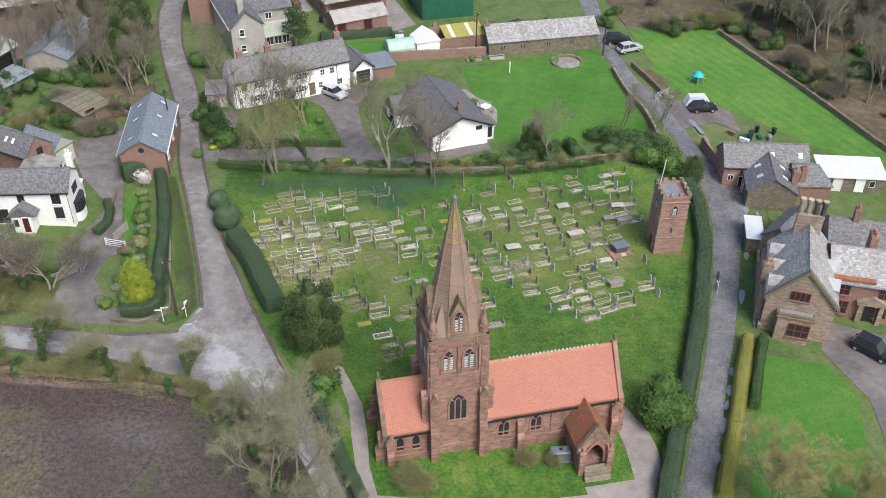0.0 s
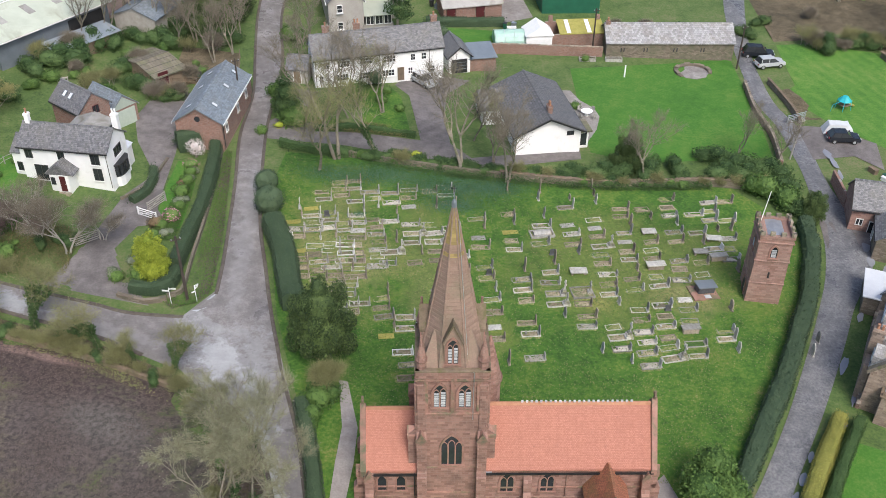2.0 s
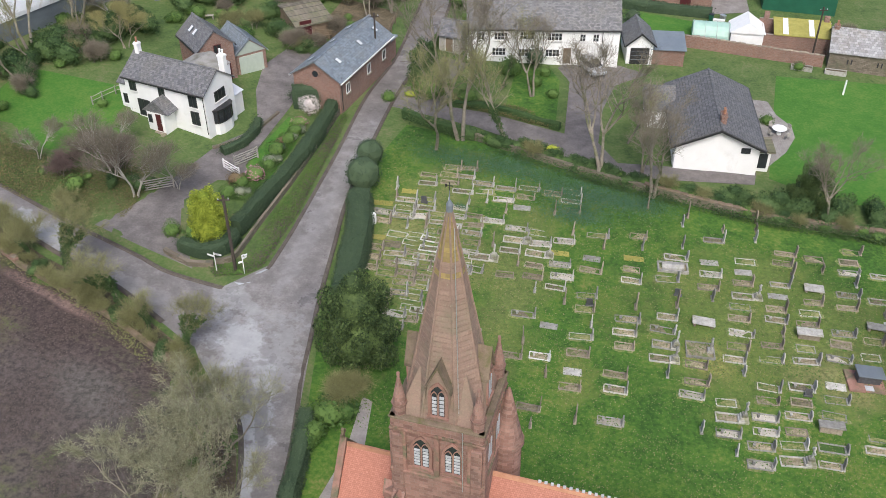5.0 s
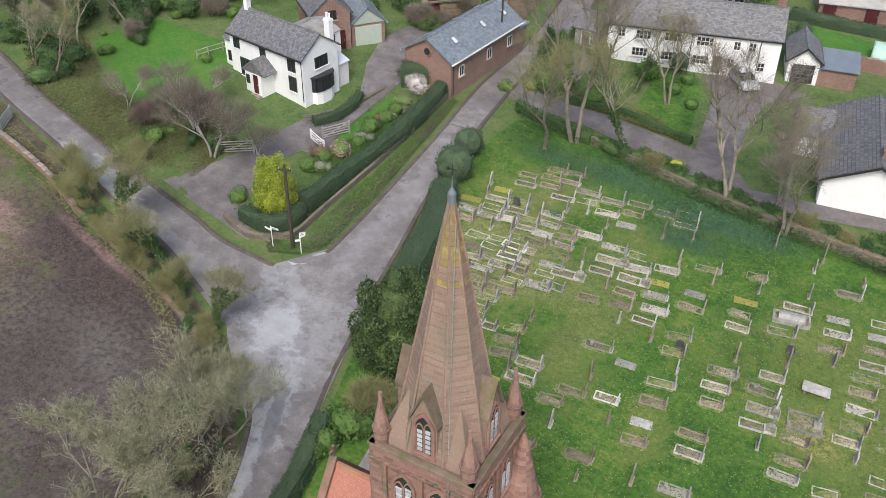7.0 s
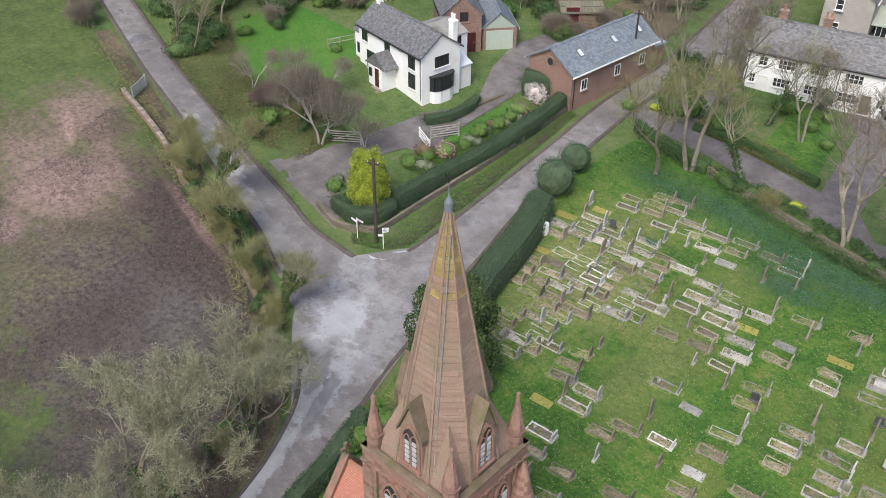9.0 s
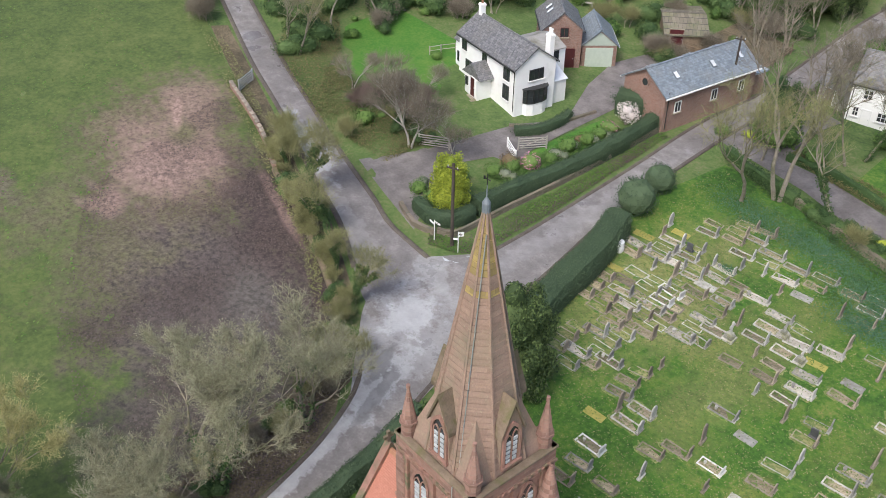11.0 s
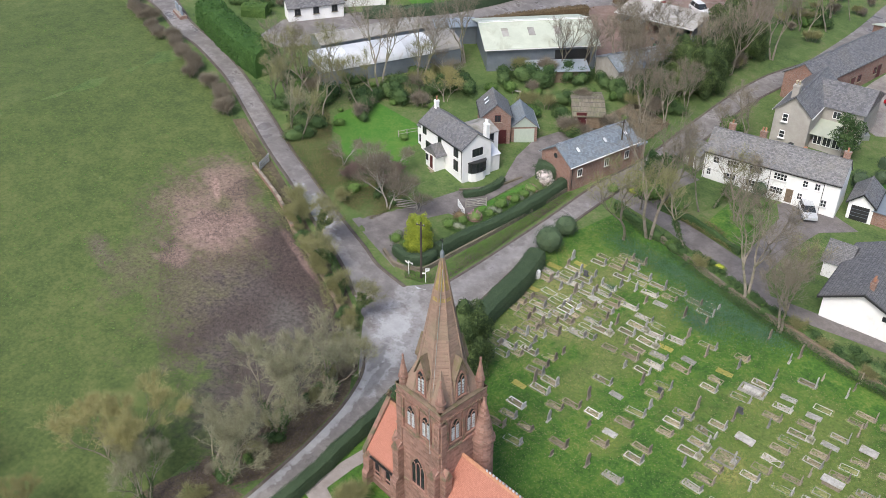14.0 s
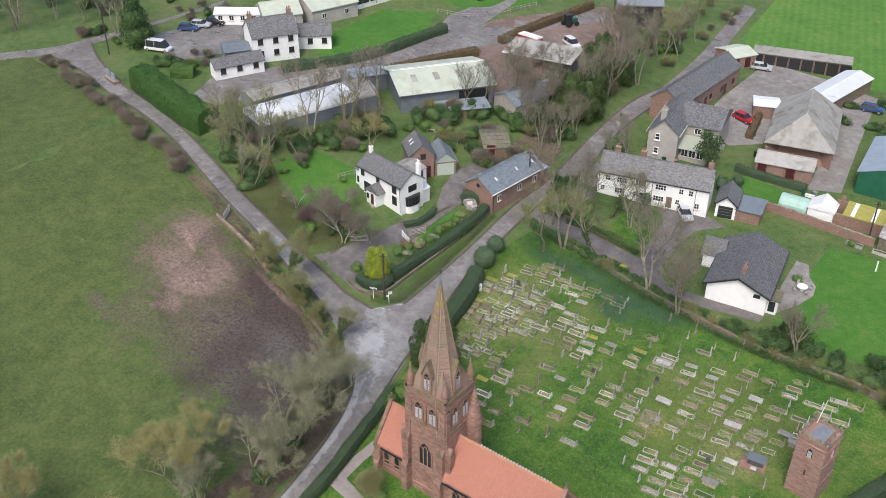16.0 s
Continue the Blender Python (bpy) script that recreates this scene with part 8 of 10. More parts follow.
def daffodils():
    """Drifts of daffodil leaves under the trees."""
    rng = np.random.default_rng(5)
    P = []
    for cx, cy, rx, ry, n in ((-6.3, 43.2, 6, 2.2, 6500), (1.1, 40.8, 5.5, 2.8, 9000), (6.2, 40.8, 4, 1.8, 4000), (-12.9, 43.4, 4, 2, 2600), (1.0, 37.4, 3.2, 1.6, 3500), (-9.5, 35.5, 0.8, 0.5, 260)):
        for x, y in zip(rng.normal(cx, rx * 0.5, n), rng.normal(cy, ry * 0.5, n)):
            P.append((x, y, gz(x, y) + rng.uniform(0.05, 0.22)))
    v, f = leaf_quads(rng, np.array(P), np.tile([0.0, 0.0, 0.4], (len(P), 1)), 0.11, 0.5)
    tagged(new("daffodil_drift", cloud_mesh("daffodil_drift", v.tolist(), f.tolist(), DAFF)), "blue-green drifts of daffodil leaves in the grass", "flowers", kind="stuff")


def tufts(name, outline, n, size, mat, label, seed, height=0.12):
    """Uneven blades and weeds over a stretch of ground."""
    rng = np.random.default_rng(seed)
    xs, ys = [p[0] for p in outline], [p[1] for p in outline]
    P = []
    while len(P) < n:
        x, y = rng.uniform(min(xs), max(xs)), rng.uniform(min(ys), max(ys))
        inside, j = False, len(outline) - 1
        for i in range(len(outline)):
            if (ys[i] > y) != (ys[j] > y) and x < (xs[j] - xs[i]) * (y - ys[i]) / (ys[j] - ys[i]) + xs[i]:
                inside = not inside
            j = i
        if inside and noise.noise(Vector((x * 0.25, y * 0.25, seed))) > rng.uniform(-0.5, 0.35):
            P.append((x, y, gz(x, y) + rng.uniform(0.0, height)))
    v, f = leaf_quads(rng, np.array(P), np.tile([0.0, 0.0, 1.0], (n, 1)), size, 0.3)
    tagged(new(name, cloud_mesh(name, v.tolist(), f.tolist(), mat)), label, "grass", kind="stuff")


daffodils()
UNDER = foliage("dull_undergrowth", (0.07, 0.075, 0.03), (0.22, 0.20, 0.085))
TUFT = foliage("grass_tufts", (0.04, 0.11, 0.016), (0.14, 0.21, 0.05))
TUFT_DRY = foliage("dry_grass_tufts", (0.12, 0.14, 0.05), (0.27, 0.25, 0.12))
CLOD = foliage("mud_clods", (0.05, 0.038, 0.033), (0.15, 0.118, 0.105))
YARD_LINE = [(-17.8, 47.1), (39.2, 32.1), (35.2, 20.2), (19.2, -2.6), (1.2, 4.4), (-11.1, 8.2), (-16.2, 19.4), (-18.5, 37.7)]
tufts("grass_tufts", YARD_LINE, 40000, 0.13, TUFT, "uneven tufts of churchyard grass", 3)
tufts("dry_grass_tufts", YARD_LINE, 20000, 0.12, TUFT_DRY, "dry yellowish tufts in the churchyard", 4)
tufts("mud_clods", [(-20.6, 6.2), (-25.5, 10), (-34.1, 13.3), (-56.1, 19.9), (-50.3, 3.1), (-36.1, -6.3), (-20, -10.8)], 26000, 0.13, CLOD, "trampled clods of brown mud in the field", 6, 0.08)
tufts("field_tufts", [(-36.9, -6.1), (-64.5, 17.5), (-105.3, 32.8), (-156.9, 7.4), (-110.2, -51.8), (-36.4, -40.9)], 16000, 0.22, TUFT, "coarse tufts of field grass", 7)
tufts("wall_undergrowth", [(-18.5, 49.6), (-9.7, 48), (0.2, 45.6), (7.9, 44.1), (17.6, 42.8), (31.4, 42.8), (31.4, 40.6), (17.6, 40.4), (7.9, 41.6), (0.2, 43), (-9.7, 45.6), (-18.5, 47.8)], 15000, 0.17, IVY, "dark ivy and brambles smothering the churchyard wall", 12, 0.75)
tufts("garden_undergrowth", [(-37.5, 24.5), (-37.8, 31), (-41.5, 33.8), (-45, 30.2), (-53, 31.8), (-62, 38.5), (-66, 35), (-60, 28.5), (-47, 24.3)], 16000, 0.17, UNDER, "dull brown and yellow undergrowth in the rough garden", 13, 0.35)
tufts("border_plants", [(-30.2, 30), (-28.2, 30.2), (-27.6, 38), (-27.8, 45), (-28.9, 45), (-29.2, 38), (-30.6, 33)], 5000, 0.14, LAUREL, "low mixed planting in the garden border", 14, 0.4)
tufts("cottage_undergrowth", [(-15.2, 53), (-2.8, 51.6), (-2.8, 53.4), (-9, 55), (-15, 55)], 4000, 0.15, UNDER, "overgrown planting along the cottage drive", 17, 0.4)
tufts("verge_tufts", [(-23.5, 6.6), (-33.2, 14.7), (-58.5, 23.6), (-69.7, 27.3), (-68.4, 25), (-34.2, 12.7), (-22.5, 6.5)], 4000, 0.16, TUFT_DRY, "dry grass along the field wall", 8, 0.3)
tufts("bank_litter", [(-20.6, 6.2), (-16.9, 1.3), (-15.6, -6), (-14.4, -23.1), (-21.1, -22.8), (-20.2, -4.5)], 13000, 0.14, CLOD, "brown leaf litter and bracken on the bank", 9, 0.25)

# lone dark polished stones among the graves
for x, y in ((-12.9, 35.2), (10.7, 28.8), (3.7, 25.5), (20.8, 20)):
    g = thing("grave", on_ground(x, y, 95 + grave_rnd.gauss(0, 3)), "small dark polished granite headstone", "grave", GRAVE_GROUP)
    headstone(g, 0.0, "flat", 0.5, 0.6, GRAVE_DARK, 4)

tufts("verge_litter", [(-25.6, 22.9), (-25.5, 27.3), (-25.1, 36.4), (-25.1, 47.7), (-24.2, 47.7), (-23.4, 30.1), (-23.5, 22.5), (-24.7, 20.8), (-27, 19.9), (-27.8, 20.9)], 6500, 0.13, CLOD, "brown leaf litter on the lane verge", 15, 0.05)
tufts("verge_weeds", [(-25.6, 22.9), (-25.5, 27.3), (-25.1, 36.4), (-25.1, 47.7), (-24.2, 47.7), (-23.4, 30.1), (-23.5, 22.5), (-24.7, 20.8), (-27, 19.9), (-27.8, 20.9)], 3000, 0.16, TUFT, "weeds and grass on the lane verge", 16, 0.15)

# ---------------------------------------------------------------- farms and buildings behind
area("farm_yard", [(-63, 77.3), (-55.8, 65.3), (-47.9, 78.4), (-39.6, 87.2), (-32.5, 93.9), (-33.2, 113.3), (-36.9, 123.4), (-50.1, 136.6), (-63.3, 113.4), (-68.9, 96.1)], DIRT, 0.04, "dark muddy farmyard with puddles", "yard", 5.0)
area("tarmac_yard", [(-86.6, 44.1), (-81.3, 45.3), (-72.3, 62.4), (-63.6, 77.5), (-60.7, 91.1), (-54.6, 101.6), (-50.8, 116.7), (-43.7, 129.1), (-50.2, 134.7), (-62.9, 110.7), (-70.4, 95.5), (-76, 76.6), (-83.9, 62.6), (-89.1, 51.6)], ASPHALT, 0.055, "grey tarmac approach between hedges", "yard", 5.0)
area("car_park", [(-115.5, 57.5), (-99.5, 54.2), (-94.8, 63.5), (-102.9, 76.3), (-111.6, 72.5)], ASPHALT, 0.05, "grey tarmac car park", "car park", 5.0)
area("nursery_lawn", [(-85.3, 74.2), (-73.3, 71.6), (-70.7, 91.7), (-75.4, 105.6), (-85.3, 98.7)], LAWN, 0.05, "mown lawn among the nursery hedges", "lawn", 5.0)
area("nursery_lawn_second", [(-78.5, 111.4), (-67.7, 112), (-61.2, 132.4), (-75, 144.7), (-87.7, 134.2)], LAWN, 0.05, "wide mown lawn of the nursery", "lawn", 5.0)
area("nursery_drive", [(-70.7, 98), (-64.4, 103.6), (-66.3, 123.6), (-70.8, 142.3), (-75, 142.6), (-70.7, 122.2), (-72.8, 105.9)], ASPHALT, 0.07, "curving pale tarmac drive", "drive", 4.0)
area("stable_yard", [(-11.6, 94.8), (-11.5, 108.5), (-10.4, 131.2), (2.5, 130.6), (2.1, 114), (-1, 106.2), (0.9, 95.5), (-3.6, 91.4)], CONCRETE, 0.05, "cracked concrete stable yard", "yard", 4.0)
area("barn_yard", [(11.9, 85.1), (16.8, 87.3), (15, 103.6), (12.6, 127.9), (6.7, 128.9), (10, 106.9)], CONCRETE, 0.05, "pale concrete farm track", "yard", 4.0)
area("back_lawn", [(0.1, 75.2), (10, 76.7), (11.7, 82.2), (1.5, 83.1)], LAWN, 0.04, "small back lawn behind the garden wall", "lawn", 2.5)
area("far_meadow", [(-19.1, 140), (-15.3, 134.7), (2.9, 135.1), (10.2, 131.2), (60, 141.7), (80.5, 210.2), (-25.5, 218.7)], MEADOW, 0.03, "pale green meadow beyond the farm", "meadow", 8.0)
area("kitchen_garden", [(-33.9, 61.9), (-30.9, 63.5), (-25.5, 62.8), (-26, 72.5), (-33.7, 74)], SCRUB_EARTH, 0.05, "untidy kitchen garden behind the barn", "garden", 2.5)


def block(name, x, y, rot, L, W, eave, rise, wall, roof, label, category="barn", hip=(0, 0), over=0.3, windows=0, doors=0, frame=None, chim=0, upper=False, base=-2.2, zoff=0.0):
    b = thing(name, pose(x, y, gz(x, y) + zoff, 0, 0, rot), label, category)
    gabled(b, L, W, eave, rise, wall, roof, over, 0.2, base=base, hip=hip)
    for i in range(windows):
        px = -L / 2 + L * (i + 0.5) / windows
        for s, r in ((-1, 0), (1, 180)):
            window(b, pose(px, s * W / 2, 0.9, 0, 0, r), 1.0, 1.1, frame or WHITE_PAINT, 2, 1, GRAVE_SAND)
            if upper:
                window(b, pose(px, s * W / 2, eave - 1.5, 0, 0, r), 1.0, 1.1, frame or WHITE_PAINT, 2, 1, GRAVE_SAND)
    for i in range(doors):
        door(b, pose(-L / 2 + L * (i + 0.25) / max(doors, 1), -W / 2, 0), 1.4, 2.1, MAROON, GRAVE_SAND)
    for i in range(chim):
        chimney(b, -L / 2 + 0.6 + (L - 1.2) * i / max(1, chim - 1), 0, eave + rise - 0.6, eave + rise + 1.1, 0.8, 0.6, BRICK, 2)
    return b


def ribs(b, L, W, eave, rise, mat, step=1.0, over=0.3):
    """Standing seams of a sheet roof, each a part."""
    n = int(L / step)
    k = rise / (W / 2)
    for i in range(n + 1):
        x = -L / 2 + L * i / n
        for s in (-1, 1):
            bm = bmesh.new()
            tube(bm, (x, s * (W / 2 + over), eave - k * over + 0.15), (x, 0, eave + rise + 0.15), 0.035, 0.035, 4)
            part("seam", bm, mat, b)


def dutch_barn():
    b = thing("curved_roof_barn", pose(-66.6, 54, gz(-66.6, 54), 0, 0, 70) @ Matrix.Diagonal((1.15, 0.85, 0.8, 1)), "long sheet-steel barn with a pale curved roof", "barn")
    L, W, h = 20.0, 8.0, 2.6
    part("wall", boxes((-L / 2, L / 2, -W / 2, W / 2, -2.4, h)), STEEL_DARK, b)
    arcs = [(W / 2 * 1.04 * math.cos(t), h + 2.2 * math.sin(t)) for t in np.linspace(0, math.pi, 15)]
    inner = [(x * 0.97, z - 0.1) for x, z in arcs[::-1]]
    for i in range(10):
        bm = bmesh.new()
        upright(bm, arcs + [(-W / 2 * 1.04, h - 0.1), (W / 2 * 1.04, h - 0.1)], -L / 2 + 2 * i + 0.02, -L / 2 + 2 * i + 1.98, pose(0, 0, 0, 0, 0, 90))
        bmesh.ops.recalc_face_normals(bm, faces=bm.faces)
        part("roof_sheet", bm, STEEL_PALE if i > 1 else ASBESTOS, b)
    part("end_wall", shape(upright, [(x * 0.98, z - 0.05) for x, z in arcs], -L / 2 - 0.1, -L / 2 - 0.02, pose(0, 0, 0, 0, 0, 90)), STEEL_DARK, b)
    part("end_door", boxes((-L / 2 - 0.2, -L / 2 - 0.1, -0.4, 0.8, -1.0, 1.4)), GALV, b)
    s = block("ribbed_roof_shed", -73.7, 56.9, 71, 18, 4.7, 2.1, 0.8, STEEL_DARK, ASBESTOS, "low shed with a worn fibre-cement roof", "shed")
    ribs(s, 18, 3.6, 2.2, 0.8, GALV, 1.2)


def warehouse():
    b = thing("warehouse", pose(-54.6, 75.4, gz(-54.6, 75.4), 0, 0, 51.9) @ Matrix.Diagonal((1.05, 1.23, 1.02, 1)), "wide farm warehouse with a pale green sheet roof", "warehouse")
    L, W, e, r = 16.5, 10.5, 3.4, 1.7
    gabled(b, L, W, e, r, STEEL_DARK, ROOF_GREEN, 0.5, 0.5, base=-2.4, fascia=WHITE_PAINT)
    # black sheets on the closed walls stand for the shade inside
    part("opening", boxes((L / 2 - 0.02, L / 2 + 0.06, -4.6, 4.6, -1.0, 3.0)), BLACK_PAINT_AND_SHADE, b, "black sheet painting the shade in the warehouse's open end")
    for i in range(5):
        y = -4.6 + 2.3 * i
        part("post", boxes((L / 2 + 0.06, L / 2 + 0.3, y - 0.1, y + 0.1, -1.5, 3.2)), WHITE_PAINT, b)
    part("front_opening", boxes((2.0, 7.4, -W / 2 - 0.06, -W / 2 + 0.02, -1.0, 2.6)), BLACK_PAINT_AND_SHADE, b)
    for x in (-5, -1, 3):
        part("roof_light", boxes((x - 0.5, x + 0.5, -0.9, 0.9, 0, 0.03)), ASBESTOS, b, "", pose(0, -2.4, e + r * 0.62, 17.9, 0, 0))
    part("roof_seam", boxes((-L / 2 - 0.4, L / 2 + 0.4, -0.3, 0.3, e + r + 0.12, e + r + 0.17)), WHITE_PAINT, b)
    a = thing("blue_lean_to", pose(-46.3, 71.3, gz(-46.3, 71.3), 0, 0, 48.1) @ Matrix.Diagonal((0.99, 1.32, 1.00, 1)), "low lean-to with a blue sheet roof", "shed")
    part("wall", boxes((-4.6, 4.6, -1.2, 1.2, -1.5, 1.7)), TIMBER, a)
    part("roof", shape(upright, [(-1.5, 1.71), (1.5, 2.1), (1.5, 2.2), (-1.5, 1.81)], -4.9, 4.9, pose(0, 0, 0, 0, 0, 90)), STEEL, a)
    a = thing("small_sheet_shed", pose(-66, 69.1, gz(-66, 69.1), 0, 0, 52.3) @ Matrix.Diagonal((1.01, 0.96, 0.99, 1)), "small shed with a blue-green flat roof", "shed")
    part("wall", boxes((-3.2, 3.2, -2.0, 2.0, -1.5, 2.6)), STEEL_DARK, a)
    part("roof", boxes((-3.5, 3.5, -2.3, 2.3, 2.603, 2.8), bevel=0.03), STEEL, a)


def open_barn():
    b = thing("open_barn", pose(-45.1, 98.3, gz(-45.1, 98.3), 0, 0, 6.9) @ Matrix.Diagonal((1.01, 1.19, 1.02, 1)), "open-fronted cart barn with a fibre-cement roof", "barn")
    part("back_wall", boxes((-6.8, 6.8, 2.2, 2.5, -2, 3.0), (-6.8, -6.5, -2.2, 2.2, -2, 2.6), (6.5, 6.8, -2.2, 2.2, -2, 2.6)), STEEL_DARK, b)
    part("roof", shape(upright, [(-2.9, 2.75), (2.8, 3.6), (2.8, 3.72), (-2.9, 2.87)], -7.2, 7.2, pose(0, 0, 0, 0, 0, 90)), ASBESTOS, b)
    for i in range(6):
        part("post", boxes((-6.6 + 2.6 * i, -6.4 + 2.6 * i, -2.4, -2.2, -1.5, 2.75)), TIMBER, b)
    part("bargeboard", boxes((-7.25, 7.25, -2.98, -2.9, 2.66, 2.9)), WHITE_PAINT, b)
    for x, m in ((-4.5, STEEL), (-1.6, BRICK), (1.5, TIMBER), (4.2, GREEN_SHEET)):
        part("stored_bale", boxes((x - 0.9, x + 0.8, -0.8, 1.4, -0.6, 1.0), bevel=0.1), m, b)


dutch_barn()
warehouse()
open_barn()
b = block("timber_barn", -37.9, 81.6, 68, 12.3, 6.5, 3, 1.2, PALE_TIMBER, SLATE_BLUE, "boarded barn with a blue-grey sheet roof")
for i in range(16):
    part("board", boxes((-5.7 + 0.72 * i, -5.08 + 0.72 * i, -2.76, -2.71, -1.5, 2.95)), PALE_TIMBER, b)
block("garden_shed", -36.1, 65.7, 41, 4.4, 8.2, 1.5, 0.7, TIMBER, STONE_SLATE, "old brick and timber shed with a mossy roof", "shed", doors=1)
block("slate_range", -87, 56.6, 65, 9.5, 2.8, 2.3, 1.2, WHITE, SLATE, "low white range with a slate roof by the yard", "house", windows=3, frame=BLACK_PAINT_AND_SHADE)
block("far_white_house", -88, 67.1, 59, 8.9, 6.7, 4.7, 2.6, WHITE, SLATE, "white rendered house with a slate roof among hedges", "house", windows=3, upper=True, frame=BLACK_PAINT_AND_SHADE, chim=2)
block("far_white_wing", -85.2, 75.1, 42, 8.3, 4.3, 2.6, 1.6, WHITE, SLATE, "single-storey white wing with dark windows", "house", windows=3, frame=BLACK_PAINT_AND_SHADE, chim=1)
block("car_port", -92, 61.3, 55, 4.8, 5.4, 2.2, 0.5, STEEL_DARK, STEEL_DARK, "dark flat-roofed steel car port beside the house", "car port")
g = thing("glasshouse", pose(-93.2, 101.2, gz(-93.2, 101.2), 0, 0, 77.1) @ Matrix.Diagonal((0.95, 0.92, 0.99, 1)), "long white nursery glasshouse with ridged roofs", "glasshouse")
part("wall", boxes((-14, 14, -6, 6, -2, 2.6)), WHITE_PAINT, g)
for i in range(7):
    part("glass_ridge", shape(upright, [(-2, 2.61), (2, 2.61), (0, 4.0)], -6.2, 6.2, pose(-12 + 4 * i, 0, 0)), STEEL_PALE, g)
    part("glazing_post", boxes((-12 + 4 * i - 0.06, -12 + 4 * i + 0.06, -6.08, -6.003, 0, 2.6)), STEEL_DARK, g)
    part("pane", boxes((-13.8 + 4 * i, -10.2 + 4 * i, -6.05, -6.003, 0.7, 2.3)), GLASS, g)
block("nursery_cabin", -105, 75.2, 33, 9.3, 2.8, 2.3, 0.8, WHITE_PAINT, STEEL_PALE, "long white nursery cabin", "cabin", windows=4)
block("nursery_shed", -97.5, 79.6, 55, 7.9, 8.1, 2.9, 1.8, PEBBLE, ROOF_GREEN, "grey shed with a pale green roof", "shed", windows=2)
block("nursery_shed", -92.2, 88.4, 71, 11, 7.4, 2.9, 1.8, PEBBLE, ROOF_GREEN, "grey shed with a pale green ridged roof", "shed", windows=2)
b = block("black_house", -40.8, 133.1, 32, 9.9, 5, 4.6, 2.2, BLACK_PAINT_AND_SHADE, STEEL_DARK, "black-clad modern house with a dark metal roof", "house", windows=4, upper=True, frame=BLACK_PAINT_AND_SHADE, base=-2.4)
for x in (-2.0, -0.6):
    skylight(b, x, -1.8, 6.2, 32)
b = block("long_brick_range", -15.4, 104.3, 85, 24.1, 6, 3.8, 2.1, BRICK, SLATE, "long red brick farm range with a slate roof", "barn", windows=5, doors=3, frame=MAROON)
block("low_range", -15.7, 126.4, 57, 5.5, 6.1, 2.4, 0.7, BRICK, ROOF_GREEN, "low range with a pale sheet roof", "shed", doors=2)
b = block("yard_range_north", -4.3, 133.7, 13, 18.8, 3.8, 2.5, 0.7, TIMBER, ASBESTOS, "open stable range with a fibre-cement roof", "shed")
# each open bay is a black panel that paints its inner shade
for i in range(8):
    part("bay", boxes((-9.6 + 2.45 * i, -7.5 + 2.45 * i, -2.16, -2.09, -0.5, 2.2)), BLACK_PAINT_AND_SHADE, b)
b = block("yard_range_east", 5.9, 122, -102, 18.1, 5.3, 2.5, 0.7, TIMBER, STEEL_PALE, "long open range with a pale strip roof", "shed")
# black panels again in place of the shade within the bays
for i in range(9):
    part("bay", boxes((-10.6 + 2.4 * i, -8.6 + 2.4 * i, -2.46, -2.39, -0.5, 2.2)), BLACK_PAINT_AND_SHADE, b)
block("hipped_barn", 6, 101.2, 101, 18.3, 10.8, 2.9, 4.1, BRICK, ASBESTOS, "large brick barn under a grey hipped roof", "barn", hip=(4.5, 2.5), windows=4, frame=RED_PAINT)
block("barn_outshot", 7, 88.3, 10, 9.1, 4.3, 2.1, 1.1, BRICK, ASBESTOS, "low brick outshot with a sheet roof", "shed", doors=2)
b = block("green_shed", 22.5, 96.4, 93, 14.6, 9.1, 3.7, 1.5, GREEN_SHEET, STEEL, "dark green sheet-metal farm shed", "shed")
for i in range(14):
    part("sheet_rib", boxes((-6.12, -6.02, -4.6 + 0.68 * i, -4.5 + 0.68 * i, -1.5, 3.75)), GREEN_SHEET, b)
block("workshop", -2.8, 107.1, 20, 4.4, 4.2, 2.3, 0.3, BRICK, STEEL_PALE, "small brick workshop with a flat roof", "shed")


def grey_house():
    h = thing("grey_house", pose(-12.3, 85.8, gz(-12.3, 85.8), 0, 0, 98) @ Matrix.Diagonal((1.83, 1.00, 0.98, 1)), "grey pebbledashed house with slate roofs and white windows", "house")
    gabled(h, 7.0, 5.0, 4.9, 2.3, PEBBLE, SLATE, 0.25, 0.2, base=-2.2, fascia=WHITE_PAINT)
    window(h, facing("w", 0.9, 3.3, 3.5), 0.8, 1.2, WHITE_PAINT, 1, 2, WHITE_PAINT)
    window(h, facing("w", 0.9, 0.8, 3.5), 0.8, 1.1, WHITE_PAINT, 1, 2, WHITE_PAINT)
    chimney(h, -2.8, 0.5, 6.6, 8.6, 0.6, 0.9, PEBBLE, 2, BUFF)
    w = part("east_wing", boxes((-0.6, 4.2, -8.2, -2.5, -2.2, 4.8)), PEBBLE, h)
    part("wing_roof", shape(upright, [(-0.9, 4.81), (4.5, 4.81), (1.8, 7.0)], -8.5, -0.5), SLATE, w)
    window(w, facing("w", -4.6, 3.2, 0.6), 1.1, 1.1, WHITE_PAINT, 2, 1)
    c = part("conservatory", boxes((-2.6, -0.6, -7.0, -2.6, -2.0, 0.4)), PEBBLE, h)
    part("conservatory_roof", shape(upright, [(-2.9, 1.9), (-0.6, 2.6), (-0.6, 2.72), (-2.9, 2.02)], -7.3, -2.5), ROOF_GREEN, c, "faded green glazed conservatory roof")
    for y in (-6.2, -4.9, -3.6):
        window(c, facing("w", y, 0.42, 2.6), 1.15, 1.4, WHITE_PAINT, 2, 1)


